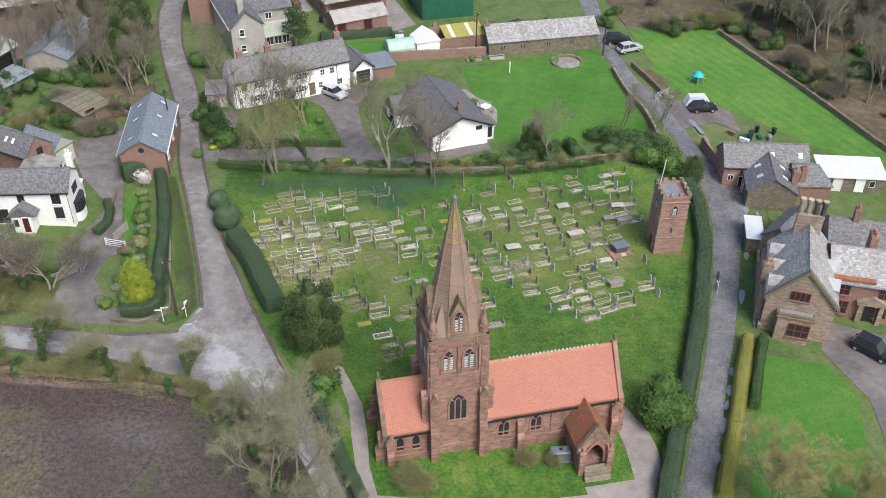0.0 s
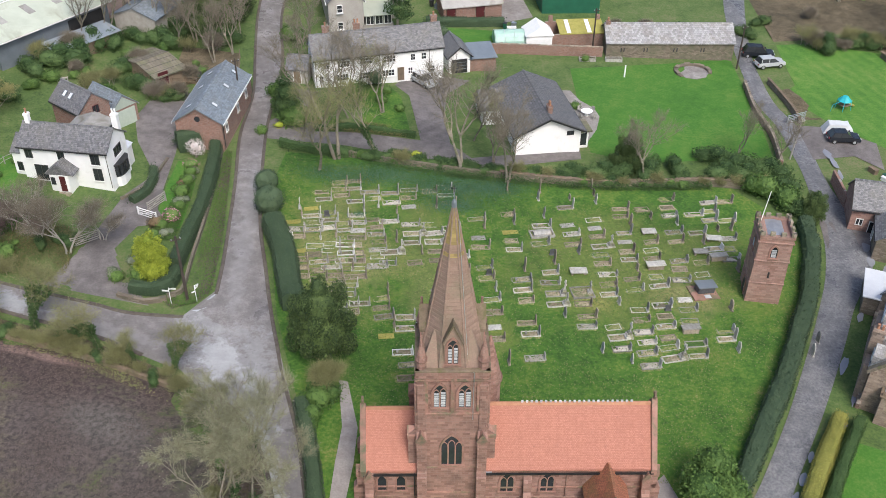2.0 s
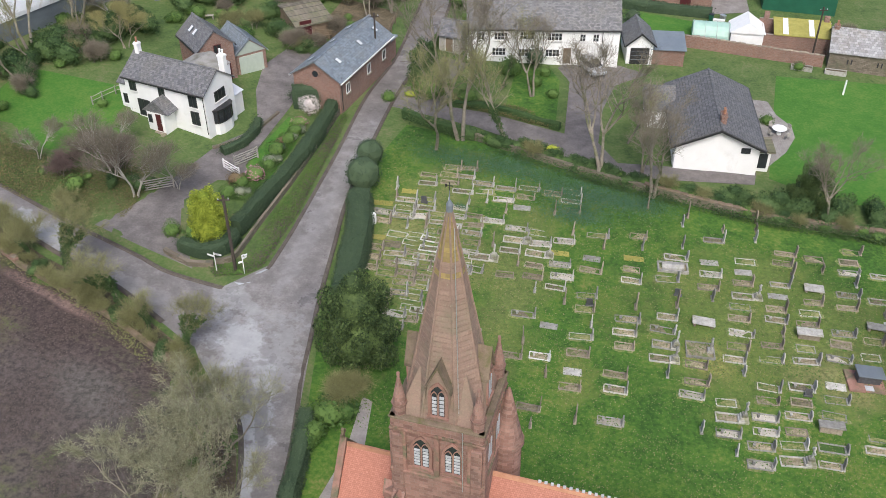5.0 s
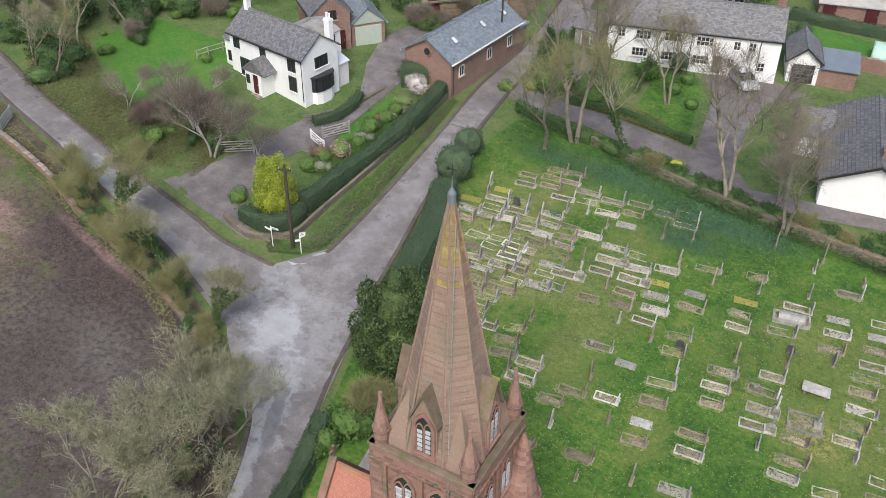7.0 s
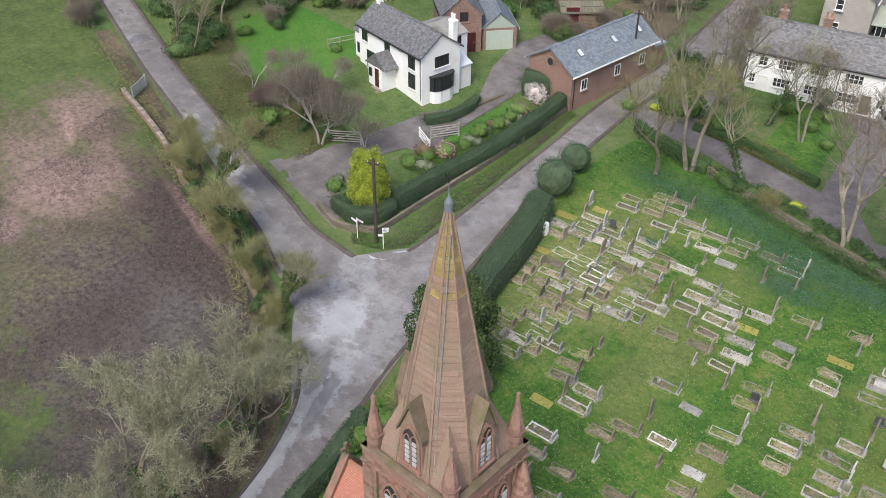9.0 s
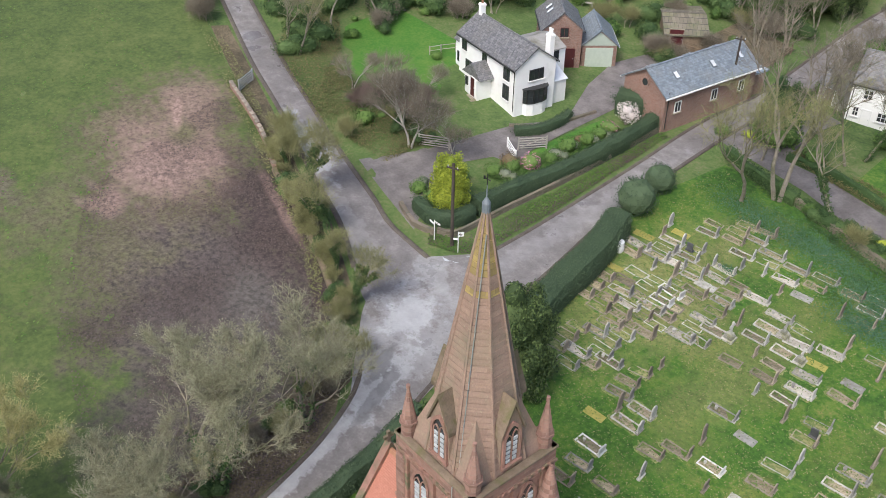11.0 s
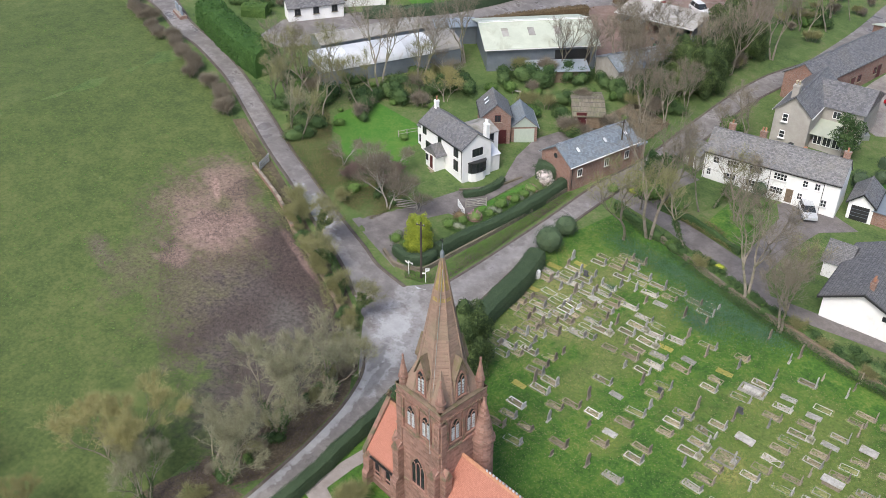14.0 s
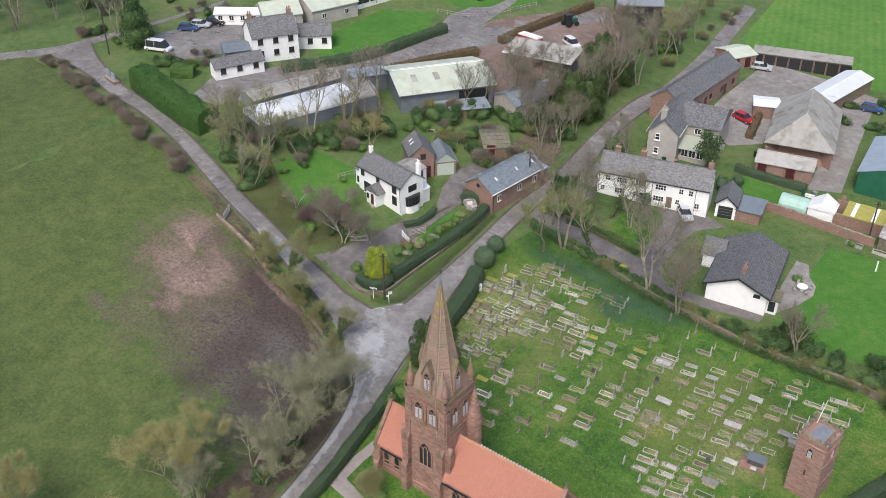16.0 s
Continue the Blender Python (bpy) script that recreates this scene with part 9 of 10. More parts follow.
grey_house()
pine = leafy("pine_tree", here(-4.1, 81, 0.96), 91, [(0, 0, 4.0, 2.0, 2.0, 0.9), (0.6, 0.5, 5.4, 1.7, 1.6, 0.9), (-0.4, -0.4, 6.6, 1.2, 1.2, 0.8), (0.9, -0.8, 3.2, 1.4, 1.4, 0.7)], IVY, "dark pine with tiered branches", "tree", 30, 0.26, 5.0, 0.5)
put(leafy("conifer", here(-112.4, 54.8, 0.94), 92, [(0, 0, 3, 3.4, 3.4, 3), (0, 0, 6, 2.8, 2.8, 3), (0, 0, 9, 1.6, 1.6, 2)], IVY, "tall dark conifer by the main road", "tree", 12, 0.4, 1.5), -116.3, 57.5, 0.85)
# hedges of the nursery and the yards
hedge("hedge", [(-97.2, 42.6), (-89, 40.2), (-81.5, 38.8), (-75.5, 38.3)], 4.6, 4.0, HEDGE_GREEN, "massive clipped green hedge beside the lane", 21, 22, 0.28, 0.1)
hedge("hedge", [(-96.1, 48.7), (-92.4, 51)], 2.88, 1.92, LAUREL, "clipped olive-green hedge before the far house", 22, 16, 0.3)
hedge("hedge", [(-81.5, 62.8), (-75.7, 72.1), (-72.4, 80.4), (-70.2, 91.6), (-68.9, 98.7)], 1.78, 1.68, HEDGE_LEAF, "long clipped dark hedge along the drive", 23, 20, 0.26)
hedge("hedge", [(-66, 75.1), (-62.5, 84.3), (-57.7, 94)], 1.61, 1.61, BRACKEN, "brownish clipped hedge beside the yard", 24, 20, 0.26)
hedge("hedge", [(-56.9, 101.6), (-55, 115.1), (-52.2, 133.4)], 1.6, 1.5, BRACKEN, "brownish hedge along the nursery drive", 25, 18, 0.28)
hedge("hedge", [(-111.1, 74.9), (-103.1, 80), (-96.5, 83.9)], 1.93, 1.93, HEDGE_LEAF, "dark hedge behind the car park", 26, 14, 0.3)
hedge("hedge", [(0.2, 84), (5.8, 84), (11.9, 84.4)], 1.16, 1.16, HEDGE_LEAF, "clipped hedge at the back of the lawn", 27, 30, 0.2)
hedge("hedge", [(-1.7, 95.7), (-2.7, 102.2), (-3.1, 105.2)], 1.18, 1.18, BRACKEN, "rough brown hedge beside the stable yard", 28, 24, 0.24)
for i in range(30):
    put(random.choice((brown, ash, ivy_mass)), random.uniform(-142, -112), random.uniform(52, 95), random.uniform(0.5, 0.9))
for i in range(14):
    put(random.choice((brown, ivy_mass, twiggy)), random.uniform(-102, -91), random.uniform(50, 60), random.uniform(0.5, 0.9))
for i in range(26):
    put(random.choice((brown, ash2, twiggy)), random.uniform(-33, -24), random.uniform(113, 155), random.uniform(0.5, 0.8))
for i in range(12):
    put(random.choice((brown, ivy_mass)), random.uniform(7.5, 19), random.uniform(108, 128), random.uniform(0.4, 0.7))
for i in range(10):
    put(random.choice((brown, ivy_mass, laurel)), 26 + 2.4 * i, 79.5 + random.uniform(0, 3), random.uniform(0.5, 0.9))

# ---------------------------------------------------------------- walls with coping stones
def stone_wall(name, line, height, thick, mat, label, cope=True, kind_name="wall", step=0.5):
    """A wall along a line; each coping stone is a piece of its own."""
    pts = smooth_line(line, 1.5)
    c = pts[len(pts) // 2]
    o = Vector((c.x, c.y, gz(c.x, c.y)))
    th = thing(name, Matrix.Translation(o), label, "wall")
    bm = bmesh.new()
    rows = []
    for i, p in enumerate(pts):
        t = (pts[min(i + 1, len(pts) - 1)] - pts[max(i - 1, 0)]).normalized()
        s = Vector((-t.y, t.x)) * thick / 2
        g = gz(p.x, p.y) - o.z
        h = height * (1 + 0.06 * noise.noise(Vector((p.x, p.y, 0))))
        rows.append([bm.verts.new((p.x + k * s.x - o.x, p.y + k * s.y - o.y, z)) for k, z in ((-1, g - 0.5), (-0.85, g + h), (0.85, g + h), (1, g - 0.5))])
    for a, b in zip(rows, rows[1:]):
        for k in range(3):
            bm.faces.new((a[k], b[k], b[k + 1], a[k + 1]))
    bm.faces.new(rows[0])
    bm.faces.new(rows[-1][::-1])
    bmesh.ops.recalc_face_normals(bm, faces=bm.faces)
    part("masonry", bm, mat, th)
    if cope:
        me = mesh_of("coping_stone", boxes((-step * 0.46, step * 0.46, -thick * 0.5, thick * 0.5, -0.05, 0.06), bevel=0.03), MOSSY if mat is WALL_STONE else GRAVE_SAND)
        d, i = 0.0, 0
        for a, b in zip(pts, pts[1:]):
            seg = (b - a).length
            while d < seg:
                p = a + (b - a) * (d / seg)
                h = height * (1 + 0.06 * noise.noise(Vector((p.x, p.y, 0))))
                piece("coping_stone", me, th, pose(p.x - o.x, p.y - o.y, gz(p.x, p.y) + h - o.z, random.gauss(0, 5), random.gauss(0, 4), math.degrees(math.atan2(b.y - a.y, b.x - a.x)) + random.gauss(0, 4)))
                d += step
            d -= seg
    return th


random.seed(21)
stone_wall("churchyard_wall", [(-18.8, 49.2), (-9.7, 47), (0.2, 44.5), (6.9, 43.2)], 0.7, 0.42, WALL_STONE, "old sandstone churchyard wall buried in ivy", False)
stone_wall("churchyard_wall", [(7.0, 43.2), (12, 42.3), (17.6, 41.6), (25.6, 41.7), (31.4, 41.8), (38.4, 40.4)], 0.87, 0.45, WALL_STONE, "old sandstone churchyard wall patched with ivy", True, step=0.7)
stone_wall("field_wall", [(-56.6, 21.2), (-50.5, 19.6), (-46.5, 18.2), (-42.7, 16.5)], 0.55, 0.4, BRICK, "low field wall with slanting coping stones", True, step=0.75)
stone_wall("field_wall", [(-42.7, 16.4), (-33.8, 13.5), (-25, 9.7)], 0.42, 0.4, MOSSY, "low mossy field wall overgrown with grass", False)
stone_wall("garden_wall", [(-27.5, 21.5), (-26.3, 22.2), (-26.1, 24.3), (-26, 27.3), (-25.5, 36.4), (-25.4, 47.7)], 0.51, 0.3, WALL_STONE, "low stone wall under the garden hedge", False, step=0.8)
stone_wall("corner_wall", [(-32.1, 21.6), (-29.5, 20.7), (-27.5, 21.2)], 0.46, 0.4, WALL_STONE, "low mossy wall at the lane corner", False)
stone_wall("lane_wall", [(43.2, 66), (42.3, 58.9), (42.4, 52.6), (41.3, 45.8)], 0.75, 0.4, BRICK, "brick and stone lane wall with a stepped coping", True, step=0.5)
stone_wall("bank_wall", [(46.8, 66.6), (47.4, 59.2), (47.2, 55.8)], 0.76, 0.4, WALL_STONE, "stone wall holding up the bramble bank", True, step=0.5)
stone_wall("yard_wall", [(46.3, 42.4), (45.7, 37.1)], 1.58, 0.35, BRICK, "tall red brick wall by the outbuildings", False)
stone_wall("kitchen_wall", [(5.6, 74.7), (10.5, 75.1), (18.1, 74.8), (25, 74.6)], 1.43, 0.35, BRICK, "old brick garden wall with rounded coping", True, step=0.6)
stone_wall("meadow_wall", [(66.3, 74.1), (69.3, 52.9), (71.2, 34.6), (73.5, 19.1)], 0.76, 0.5, WALL_STONE, "tumbled stone wall along the wood's edge", True, step=0.9)
stone_wall("hall_wall", [(34.5, 6.9), (37.9, 13.1), (41.4, 18.8)], 0.73, 0.35, BRICK, "low brick wall beside the lane", True, step=0.6)
stone_wall("church_kerb", [(-14.8, 8.1), (-13.9, 3.8), (-13.1, -1.2), (-12.2, -6.7), (-11.8, -12.1), (-11.3, -25.1)], 0.39, 0.3, GRAVE_GREY, "low stone kerb between lane and hedge", False)
stone_wall("drive_wall", [(-34.9, 37.3), (-32.6, 40), (-31.3, 45.5)], 0.29, 0.3, WALL_STONE, "low stone edging beside the drive", False)


# ---------------------------------------------------------------- vehicles
def car(x, y, rot, paint_col, label, L=4.2, W=1.75, H=1.45, van=False):
    name = "car_paint_" + label.split()[0]
    m = MATS.get(name) or plain(name, tuple(c * 0.9 for c in paint_col), paint_col, 1.0, 0.22, 0.0, per_object=0.0)
    c = thing("car", on_ground(x, y, rot, 0.05), label, "car", "parked cars")
    a = L / 2
    side = [(-a, 0.32), (a, 0.32), (a, 0.62), (a - 0.12, 0.78), (a - 1.0, 0.9), (-a + 0.15, 0.92), (-a, 0.7)]
    bm = bmesh.new()
    upright(bm, side, -W / 2, W / 2)
    bmesh.ops.bevel(bm, geom=bm.edges[:], offset=0.06, segments=2, affect="EDGES")
    part("body", bm, m, c)
    f, r = (a - 1.05, -a + 0.12) if not van else (a - 0.7, -a + 0.05)
    lo = [(r, -W / 2 + 0.06), (f, -W / 2 + 0.06), (f, W / 2 - 0.06), (r, W / 2 - 0.06)]
    hi = [(r + 0.45, -W / 2 + 0.24), (f - 0.75, -W / 2 + 0.24), (f - 0.75, W / 2 - 0.24), (r + 0.45, W / 2 - 0.24)]
    cab = part("cabin", shape(prism, lo, 0.88, H - 0.03, None, hi), GLASS, c, "dark glazed cabin")
    bm = shape(prism, [(p[0], p[1]) for p in hi], H - 0.028, H + 0.03)
    part("roof", bm, m, c)
    for s in (-1, 1):
        for px in (r + 0.3, (f + r) / 2 - 0.1):
            bm = bmesh.new()
            tube(bm, (px, s * (W / 2 - 0.07), 0.88), (px + 0.12, s * (W / 2 - 0.23), H), 0.04, 0.04, 4)
            part("pillar", bm, m, cab)
        for px in (-a + 0.75, a - 0.8):
            bm = bmesh.new()
            tube(bm, (px, s * (W / 2 - 0.18), 0.3), (px, s * (W / 2 + 0.02), 0.3), 0.31, 0.31, 14)
            w = part("wheel", bm, RUBBER, c)
            bm = bmesh.new()
            tube(bm, (px, s * (W / 2 + 0.021), 0.3), (px, s * (W / 2 + 0.035), 0.3), 0.19, 0.19, 10)
            part("rim", bm, GALV, w)
        part("headlight", boxes((a - 0.1, a + 0.01, s * (W / 2 - 0.35) - 0.17, s * (W / 2 - 0.35) + 0.17, 0.58, 0.72)), LEADED, c)
        part("tail_light", boxes((-a - 0.01, -a + 0.05, s * (W / 2 - 0.2) - 0.1, s * (W / 2 - 0.2) + 0.1, 0.62, 0.85)), RED_PAINT, c)
        part("mirror", boxes((f - 0.15, f + 0.02, s * (W / 2 + 0.08) - 0.08, s * (W / 2 + 0.08) + 0.08, 0.9, 1.03)), m, c)
    part("number_plate", boxes((-a - 0.02, -a - 0.003, -0.25, 0.25, 0.5, 0.6)), WHITE_PAINT, c)
    return c


SILVER, DARK, WHITE_C, RED_C, BLUE_C = (0.48, 0.5, 0.52), (0.02, 0.024, 0.03), (0.72, 0.72, 0.72), (0.42, 0.02, 0.03), (0.04, 0.08, 0.2)
car(-1.1, 65.4, -53, SILVER, "silver hatchback parked before the white cottages")
car(47.9, 74.7, -10, DARK, "dark estate car parked at the lane head", 4.5, H=1.65)
car(48.6, 71.6, 8, SILVER, "silver hatchback parked beside the dark estate car")
car(51.2, 51.3, -7, DARK, "dark hatchback parked on the gravel", 4.0)
car(44.4, 0.7, -60, DARK, "dark off-road car on the hall drive", 4.4, 1.9, 1.75)
car(-4.9, 101.8, -21, RED_C, "red hatchback in the stable yard")
car(-10.1, 126.5, 14, SILVER, "silver car in the stable yard")
car(-73.9, 118.4, -8, SILVER, "silver car on the nursery drive")
car(-72.5, 121.4, -9, DARK, "dark car beside the silver one on the nursery drive")
car(13.1, 121, 5, BLUE_C, "blue car by the earth heap")
car(-110.6, 66.2, 26, BLUE_C, "blue car in the car park")
car(-109.8, 69, 27, SILVER, "pale car in the car park")
car(-108.3, 71.6, 12, DARK, "black car in the car park")
car(-45.1, 110.5, -31, WHITE_C, "white pickup in the farmyard", 4.8, 1.8, 1.7)
car(-107.4, 55.5, 17, WHITE_C, "white van beside the car park", 5.4, 2.0, 2.2, True)
car(-90.8, 62.8, 67, WHITE_C, "white car under the car port", 4.0)
cv = thing("covered_car", on_ground(51.5, 53.6, -11), "car under a pale wrinkled cover", "covered car")
bm = shape(prism, [(-2.0, -0.85), (2.0, -0.85), (2.0, 0.85), (-2.0, 0.85)], 0.1, 1.3, None, [(-1.4, -0.65), (1.0, -0.65), (1.0, 0.65), (-1.4, 0.65)])
bmesh.ops.subdivide_edges(bm, edges=bm.edges[:], cuts=5, use_grid_fill=True)
for v in bm.verts:
    v.co += Vector((noise.noise(v.co * 2.1), noise.noise(v.co * 2.3 + Vector((5, 0, 0))), noise.noise(v.co * 1.9))) * 0.1
part("cover", bm, STEEL_PALE, cv)


# ---------------------------------------------------------------- poles, signs, gates
def pole(name, x, y, h, mat, label, r=0.12, lean=0.0, arms=True):
    p = thing(name, on_ground(x, y, 20), label, "pole")
    bm = bmesh.new()
    tube(bm, (0, 0, -0.5), (lean, 0, h), r, r * 0.75, 9)
    part("shaft", bm, mat, p)
    if arms:
        part("crossarm", boxes((lean - 0.5, lean + 0.5, -0.14, -0.06, h - 0.4, h - 0.28)), mat, p)
        for s in (-0.4, 0.4):
            bm = bmesh.new()
            cone(bm, 0.05, 0.03, h - 0.28, h - 0.12, 6, 0, lean + s, -0.1)
            part("insulator", bm, LEADED, p)
    return p


pole("telegraph_pole", -25.6, 21.3, 7.4, POLE_WOOD, "dark wooden telegraph pole at the lane corner", 0.15)
pole("telegraph_pole", 43, 47.4, 5.5, PALE_TIMBER, "pale wooden pole beside the lane", 0.12, 0.3)
pole("telegraph_pole", 43.7, 71, 6.5, POLE_WOOD, "dark wooden telegraph pole by the stone barn", 0.13)
pole("telegraph_pole", 23.9, 76.2, 6.5, POLE_WOOD, "dark telegraph pole behind the garden wall", 0.13)
pole("telegraph_pole", -24.2, 57.2, 7.0, POLE_WOOD, "dark telegraph pole beside the brick barn", 0.13)
pole("telegraph_pole", -114.4, 49, 7.5, POLE_WOOD, "dark telegraph pole at the road corner", 0.16)
pole("lawn_post", 26.9, 68.3, 1.8, WHITE_PAINT, "white painted post standing on the lawn", 0.12, 0, False)


def signpost(x, y, rot, label, boards):
    s = thing("signpost", on_ground(x, y, rot) @ Matrix.Diagonal((0.75, 0.75, 0.75, 1)), label, "sign")
    bm = bmesh.new()
    tube(bm, (0, 0, -0.3), (0, 0, 2.5), 0.05, 0.05, 8)
    part("post", bm, WHITE_PAINT, s)
    for i, (a, z, w) in enumerate(boards):
        b = part("board", boxes((0.06, w, -0.025, 0.025, -0.12, 0.12), bevel=0.01), WHITE_PAINT, s, "", pose(0, 0, z, 0, 0, a))
        for k in range(2):
            part("text_bar", boxes((0.16, w - 0.2 - 0.15 * k, -0.032, -0.0265, 0.02 - 0.08 * k, 0.05 - 0.08 * k)), BLACK_PAINT_AND_SHADE, b)
    return s


signpost(-27, 20.7, 0, "white fingerpost sign at the lane junction", [(0, 2.3, 0.9), (170, 2.0, 0.9)])
signpost(-24.7, 21.1, 40, "white roadside sign on a post", [(0, 2.4, 0.6), (20, 2.0, 0.6), (180, 1.6, 0.5)])


def gate(x, y, rot, w, mat, label, h=1.15, bars=5):
    g = thing("gate", on_ground(x, y, rot), label, "gate")
    for s in (-1, 1):
        part("post", boxes((s * w / 2 - 0.07, s * w / 2 + 0.07, -0.07, 0.07, -0.4, h + 0.12), bevel=0.02), mat, g)
    for i in range(bars):
        z = 0.15 + (h - 0.2) * i / (bars - 1)
        part("bar", boxes((-w / 2 + 0.08, w / 2 - 0.08, -0.03, 0.03, z, z + 0.08)), mat, g)
    bm = bmesh.new()
    tube(bm, (-w / 2 + 0.1, 0, 0.2), (w / 2 - 0.1, 0, h), 0.035, 0.035, 5)
    part("brace", bm, mat, g)
    return g


gate(-55.9, 22.4, -62, 2.6, GALV, "grey metal field gate by the lane")
gate(-31.5, 34.1, -29, 2.4, WHITE_PAINT, "white painted timber gate beside the drive", 1.0, 4)
gate(-30.9, 36.2, 56, 2.6, PALE_TIMBER, "grey timber field gate standing open on the drive")
gate(-36.7, 29.5, 33, 2.8, PALE_TIMBER, "grey timber gate at the drive entrance")
gate(46.9, 56.2, 21, 2.8, GALV, "galvanised gate beside the parking ground")
gate(-80.1, 39.3, 16, 3.0, GALV, "grey gate by the big hedge")


def fence(line, h, mat, label, bars=2, step=1.8):
    pts = smooth_line(line, step)
    c = pts[0]
    o = Vector((c.x, c.y, gz(c.x, c.y)))
    f = thing("fence", Matrix.Translation(o), label, "fence")
    me = mesh_of("post", boxes((-0.05, 0.05, -0.05, 0.05, -0.4, h)), mat)
    for p in pts:
        piece("post", me, f, pose(p.x - o.x, p.y - o.y, gz(p.x, p.y) - o.z))
    for a, b in zip(pts, pts[1:]):
        for k in range(bars):
            z = h * (0.45 + 0.45 * k / max(1, bars - 1))
            bm = bmesh.new()
            tube(bm, (a.x - o.x, a.y - o.y, gz(a.x, a.y) - o.z + z), (b.x - o.x, b.y - o.y, gz(b.x, b.y) - o.z + z), 0.04, 0.04, 4)
            part("rail", bm, mat, f)
    return f


fence([(-49.6, 40.6), (-48.5, 43.3), (-46.6, 45.6)], 1.0, PALE_TIMBER, "timber post-and-rail garden fence")
fence([(-33.3, 62.6), (-29.8, 63.2), (-25.6, 63.1), (-25.8, 71.3)], 1.2, TIMBER, "weathered fence round the kitchen garden", 3)
fence([(-75.4, 105.6), (-67.4, 109.4), (-61.9, 125)], 1.0, PALE_TIMBER, "pale fence along the nursery drive", 2, 2.6)


# ---------------------------------------------------------------- smaller things
def oil_tank():
    t = thing("oil_tank", pose(6.9, -5, gz(6.9, -5), 0, 0, -8.6) @ Matrix.Diagonal((1.01, 1.00, 0.90, 1)), "blue-grey plastic oil tank against the church wall", "tank")
    part("tank", boxes((-0.95, 0.95, -0.5, 0.5, 0.15, 1.35), bevel=0.12), STEEL_DARK, t)
    part("base", boxes((-1.05, 1.05, -0.6, 0.6, -0.4, 0.15)), GRAVE_GREY, t)
    part("cap", shape(cone, 0.16, 0.14, 1.35, 1.45, 10), BLACK_PAINT_AND_SHADE, t)


def disc_lid():
    t = thing("water_butt", on_ground(-17, 30.7), "round white water butt beside the hedge", "water butt")
    part("barrel", shape(cone, 0.42, 0.5, -0.1, 0.45, 18), WHITE_PAINT, t)
    part("lid", shape(cone, 0.56, 0.5, 0.453, 0.52, 18), WHITE_PAINT, t)


def garden_table():
    area("patio", [(18.1, 50.2), (19, 51.9), (20.3, 54.2), (21.3, 57.4), (21, 59.6), (19.5, 61.6), (18.6, 64.3), (16.8, 64.3), (16.9, 57.4), (17.6, 50.6)], CONCRETE, 0.06, "pale paved patio beside the bungalow", "patio", 1.5)
    t = thing("garden_table", on_ground(19.6, 57.6), "round white garden table on the patio", "table")
    part("tabletop", shape(cone, 0.75, 0.75, 0.7, 0.76, 20), WHITE_PAINT, t)
    part("pedestal", shape(cone, 0.28, 0.08, 0.0, 0.7, 10), WHITE_PAINT, t)
    for i in range(4):
        a = math.radians(40 + 90 * i)
        ch = thing("garden_chair", on_ground(19.6 + 1.15 * math.cos(a), 57.6 + 1.15 * math.sin(a), 40 + 90 * i), "pale garden chair drawn up to the round table", "chair", "chairs round the garden table")
        part("seat", boxes((-0.22, 0.22, -0.22, 0.22, 0.4, 0.44), bevel=0.01), PALE_TIMBER, ch)
        part("backrest", boxes((0.2, 0.25, -0.22, 0.22, 0.443, 0.9), bevel=0.01), PALE_TIMBER, ch)
        for sx in (-0.18, 0.18):
            for sy in (-0.18, 0.18):
                part("leg", boxes((sx - 0.02, sx + 0.02, sy - 0.02, sy + 0.02, -0.05, 0.4)), PALE_TIMBER, ch)


def climbing_frame():
    TEAL = plain("teal_canvas", (0.01, 0.32, 0.36), (0.03, 0.46, 0.50), 2, 0.6, 0.05)
    c = thing("climbing_frame", on_ground(54.5, 59.4, 21) @ Matrix.Diagonal((0.75, 0.75, 0.75, 1)), "teal-topped climbing frame with a yellow slide", "climbing frame")
    for sx in (-0.8, 0.8):
        for sy in (-0.8, 0.8):
            bm = bmesh.new()
            tube(bm, (sx * 1.2, sy * 1.2, -0.2), (sx, sy, 2.0), 0.05, 0.05, 6)
            part("leg", bm, TEAL, c)
    part("canopy", shape(cone, 1.25, 0.5, 1.7, 2.5, 8), TEAL, c)
    part("platform", boxes((-0.9, 0.9, -0.9, 0.9, 0.9, 1.0)), TIMBER, c)
    bm = bmesh.new()
    tube(bm, (0.9, 0, 1.0), (2.6, 0, 0.1), 0.22, 0.22, 6)
    part("slide", bm, MOSS_YELLOW, c)
    bm = bmesh.new()
    tube(bm, (-2.6, 0, 1.4), (-0.8, 0, 1.7), 0.05, 0.05, 5)
    tube(bm, (-2.6, 0, 1.4), (-2.9, 0, -0.1), 0.05, 0.05, 5)
    part("swing_arm", bm, TEAL, c)


def sunken_pond():
    p = thing("sunken_pond", on_ground(37, 69.8, -10), "dry stone-edged garden pond in the lawn", "pond")
    part("basin", shape(prism, ring(2.2, 9), 0.0, 0.06), CONCRETE, p)
    for i in range(14):
        a = math.pi * (0.05 + 1.15 * i / 13)
        part("edge_stone", boxes((-0.45, 0.45, -0.28, 0.28, -0.2, 0.35 + 0.1 * math.sin(i * 2.3)), bevel=0.06), WALL_STONE, p, "", pose(2.35 * math.cos(a), 2.2 * math.sin(a), 0, 0, 0, math.degrees(a) + 90))


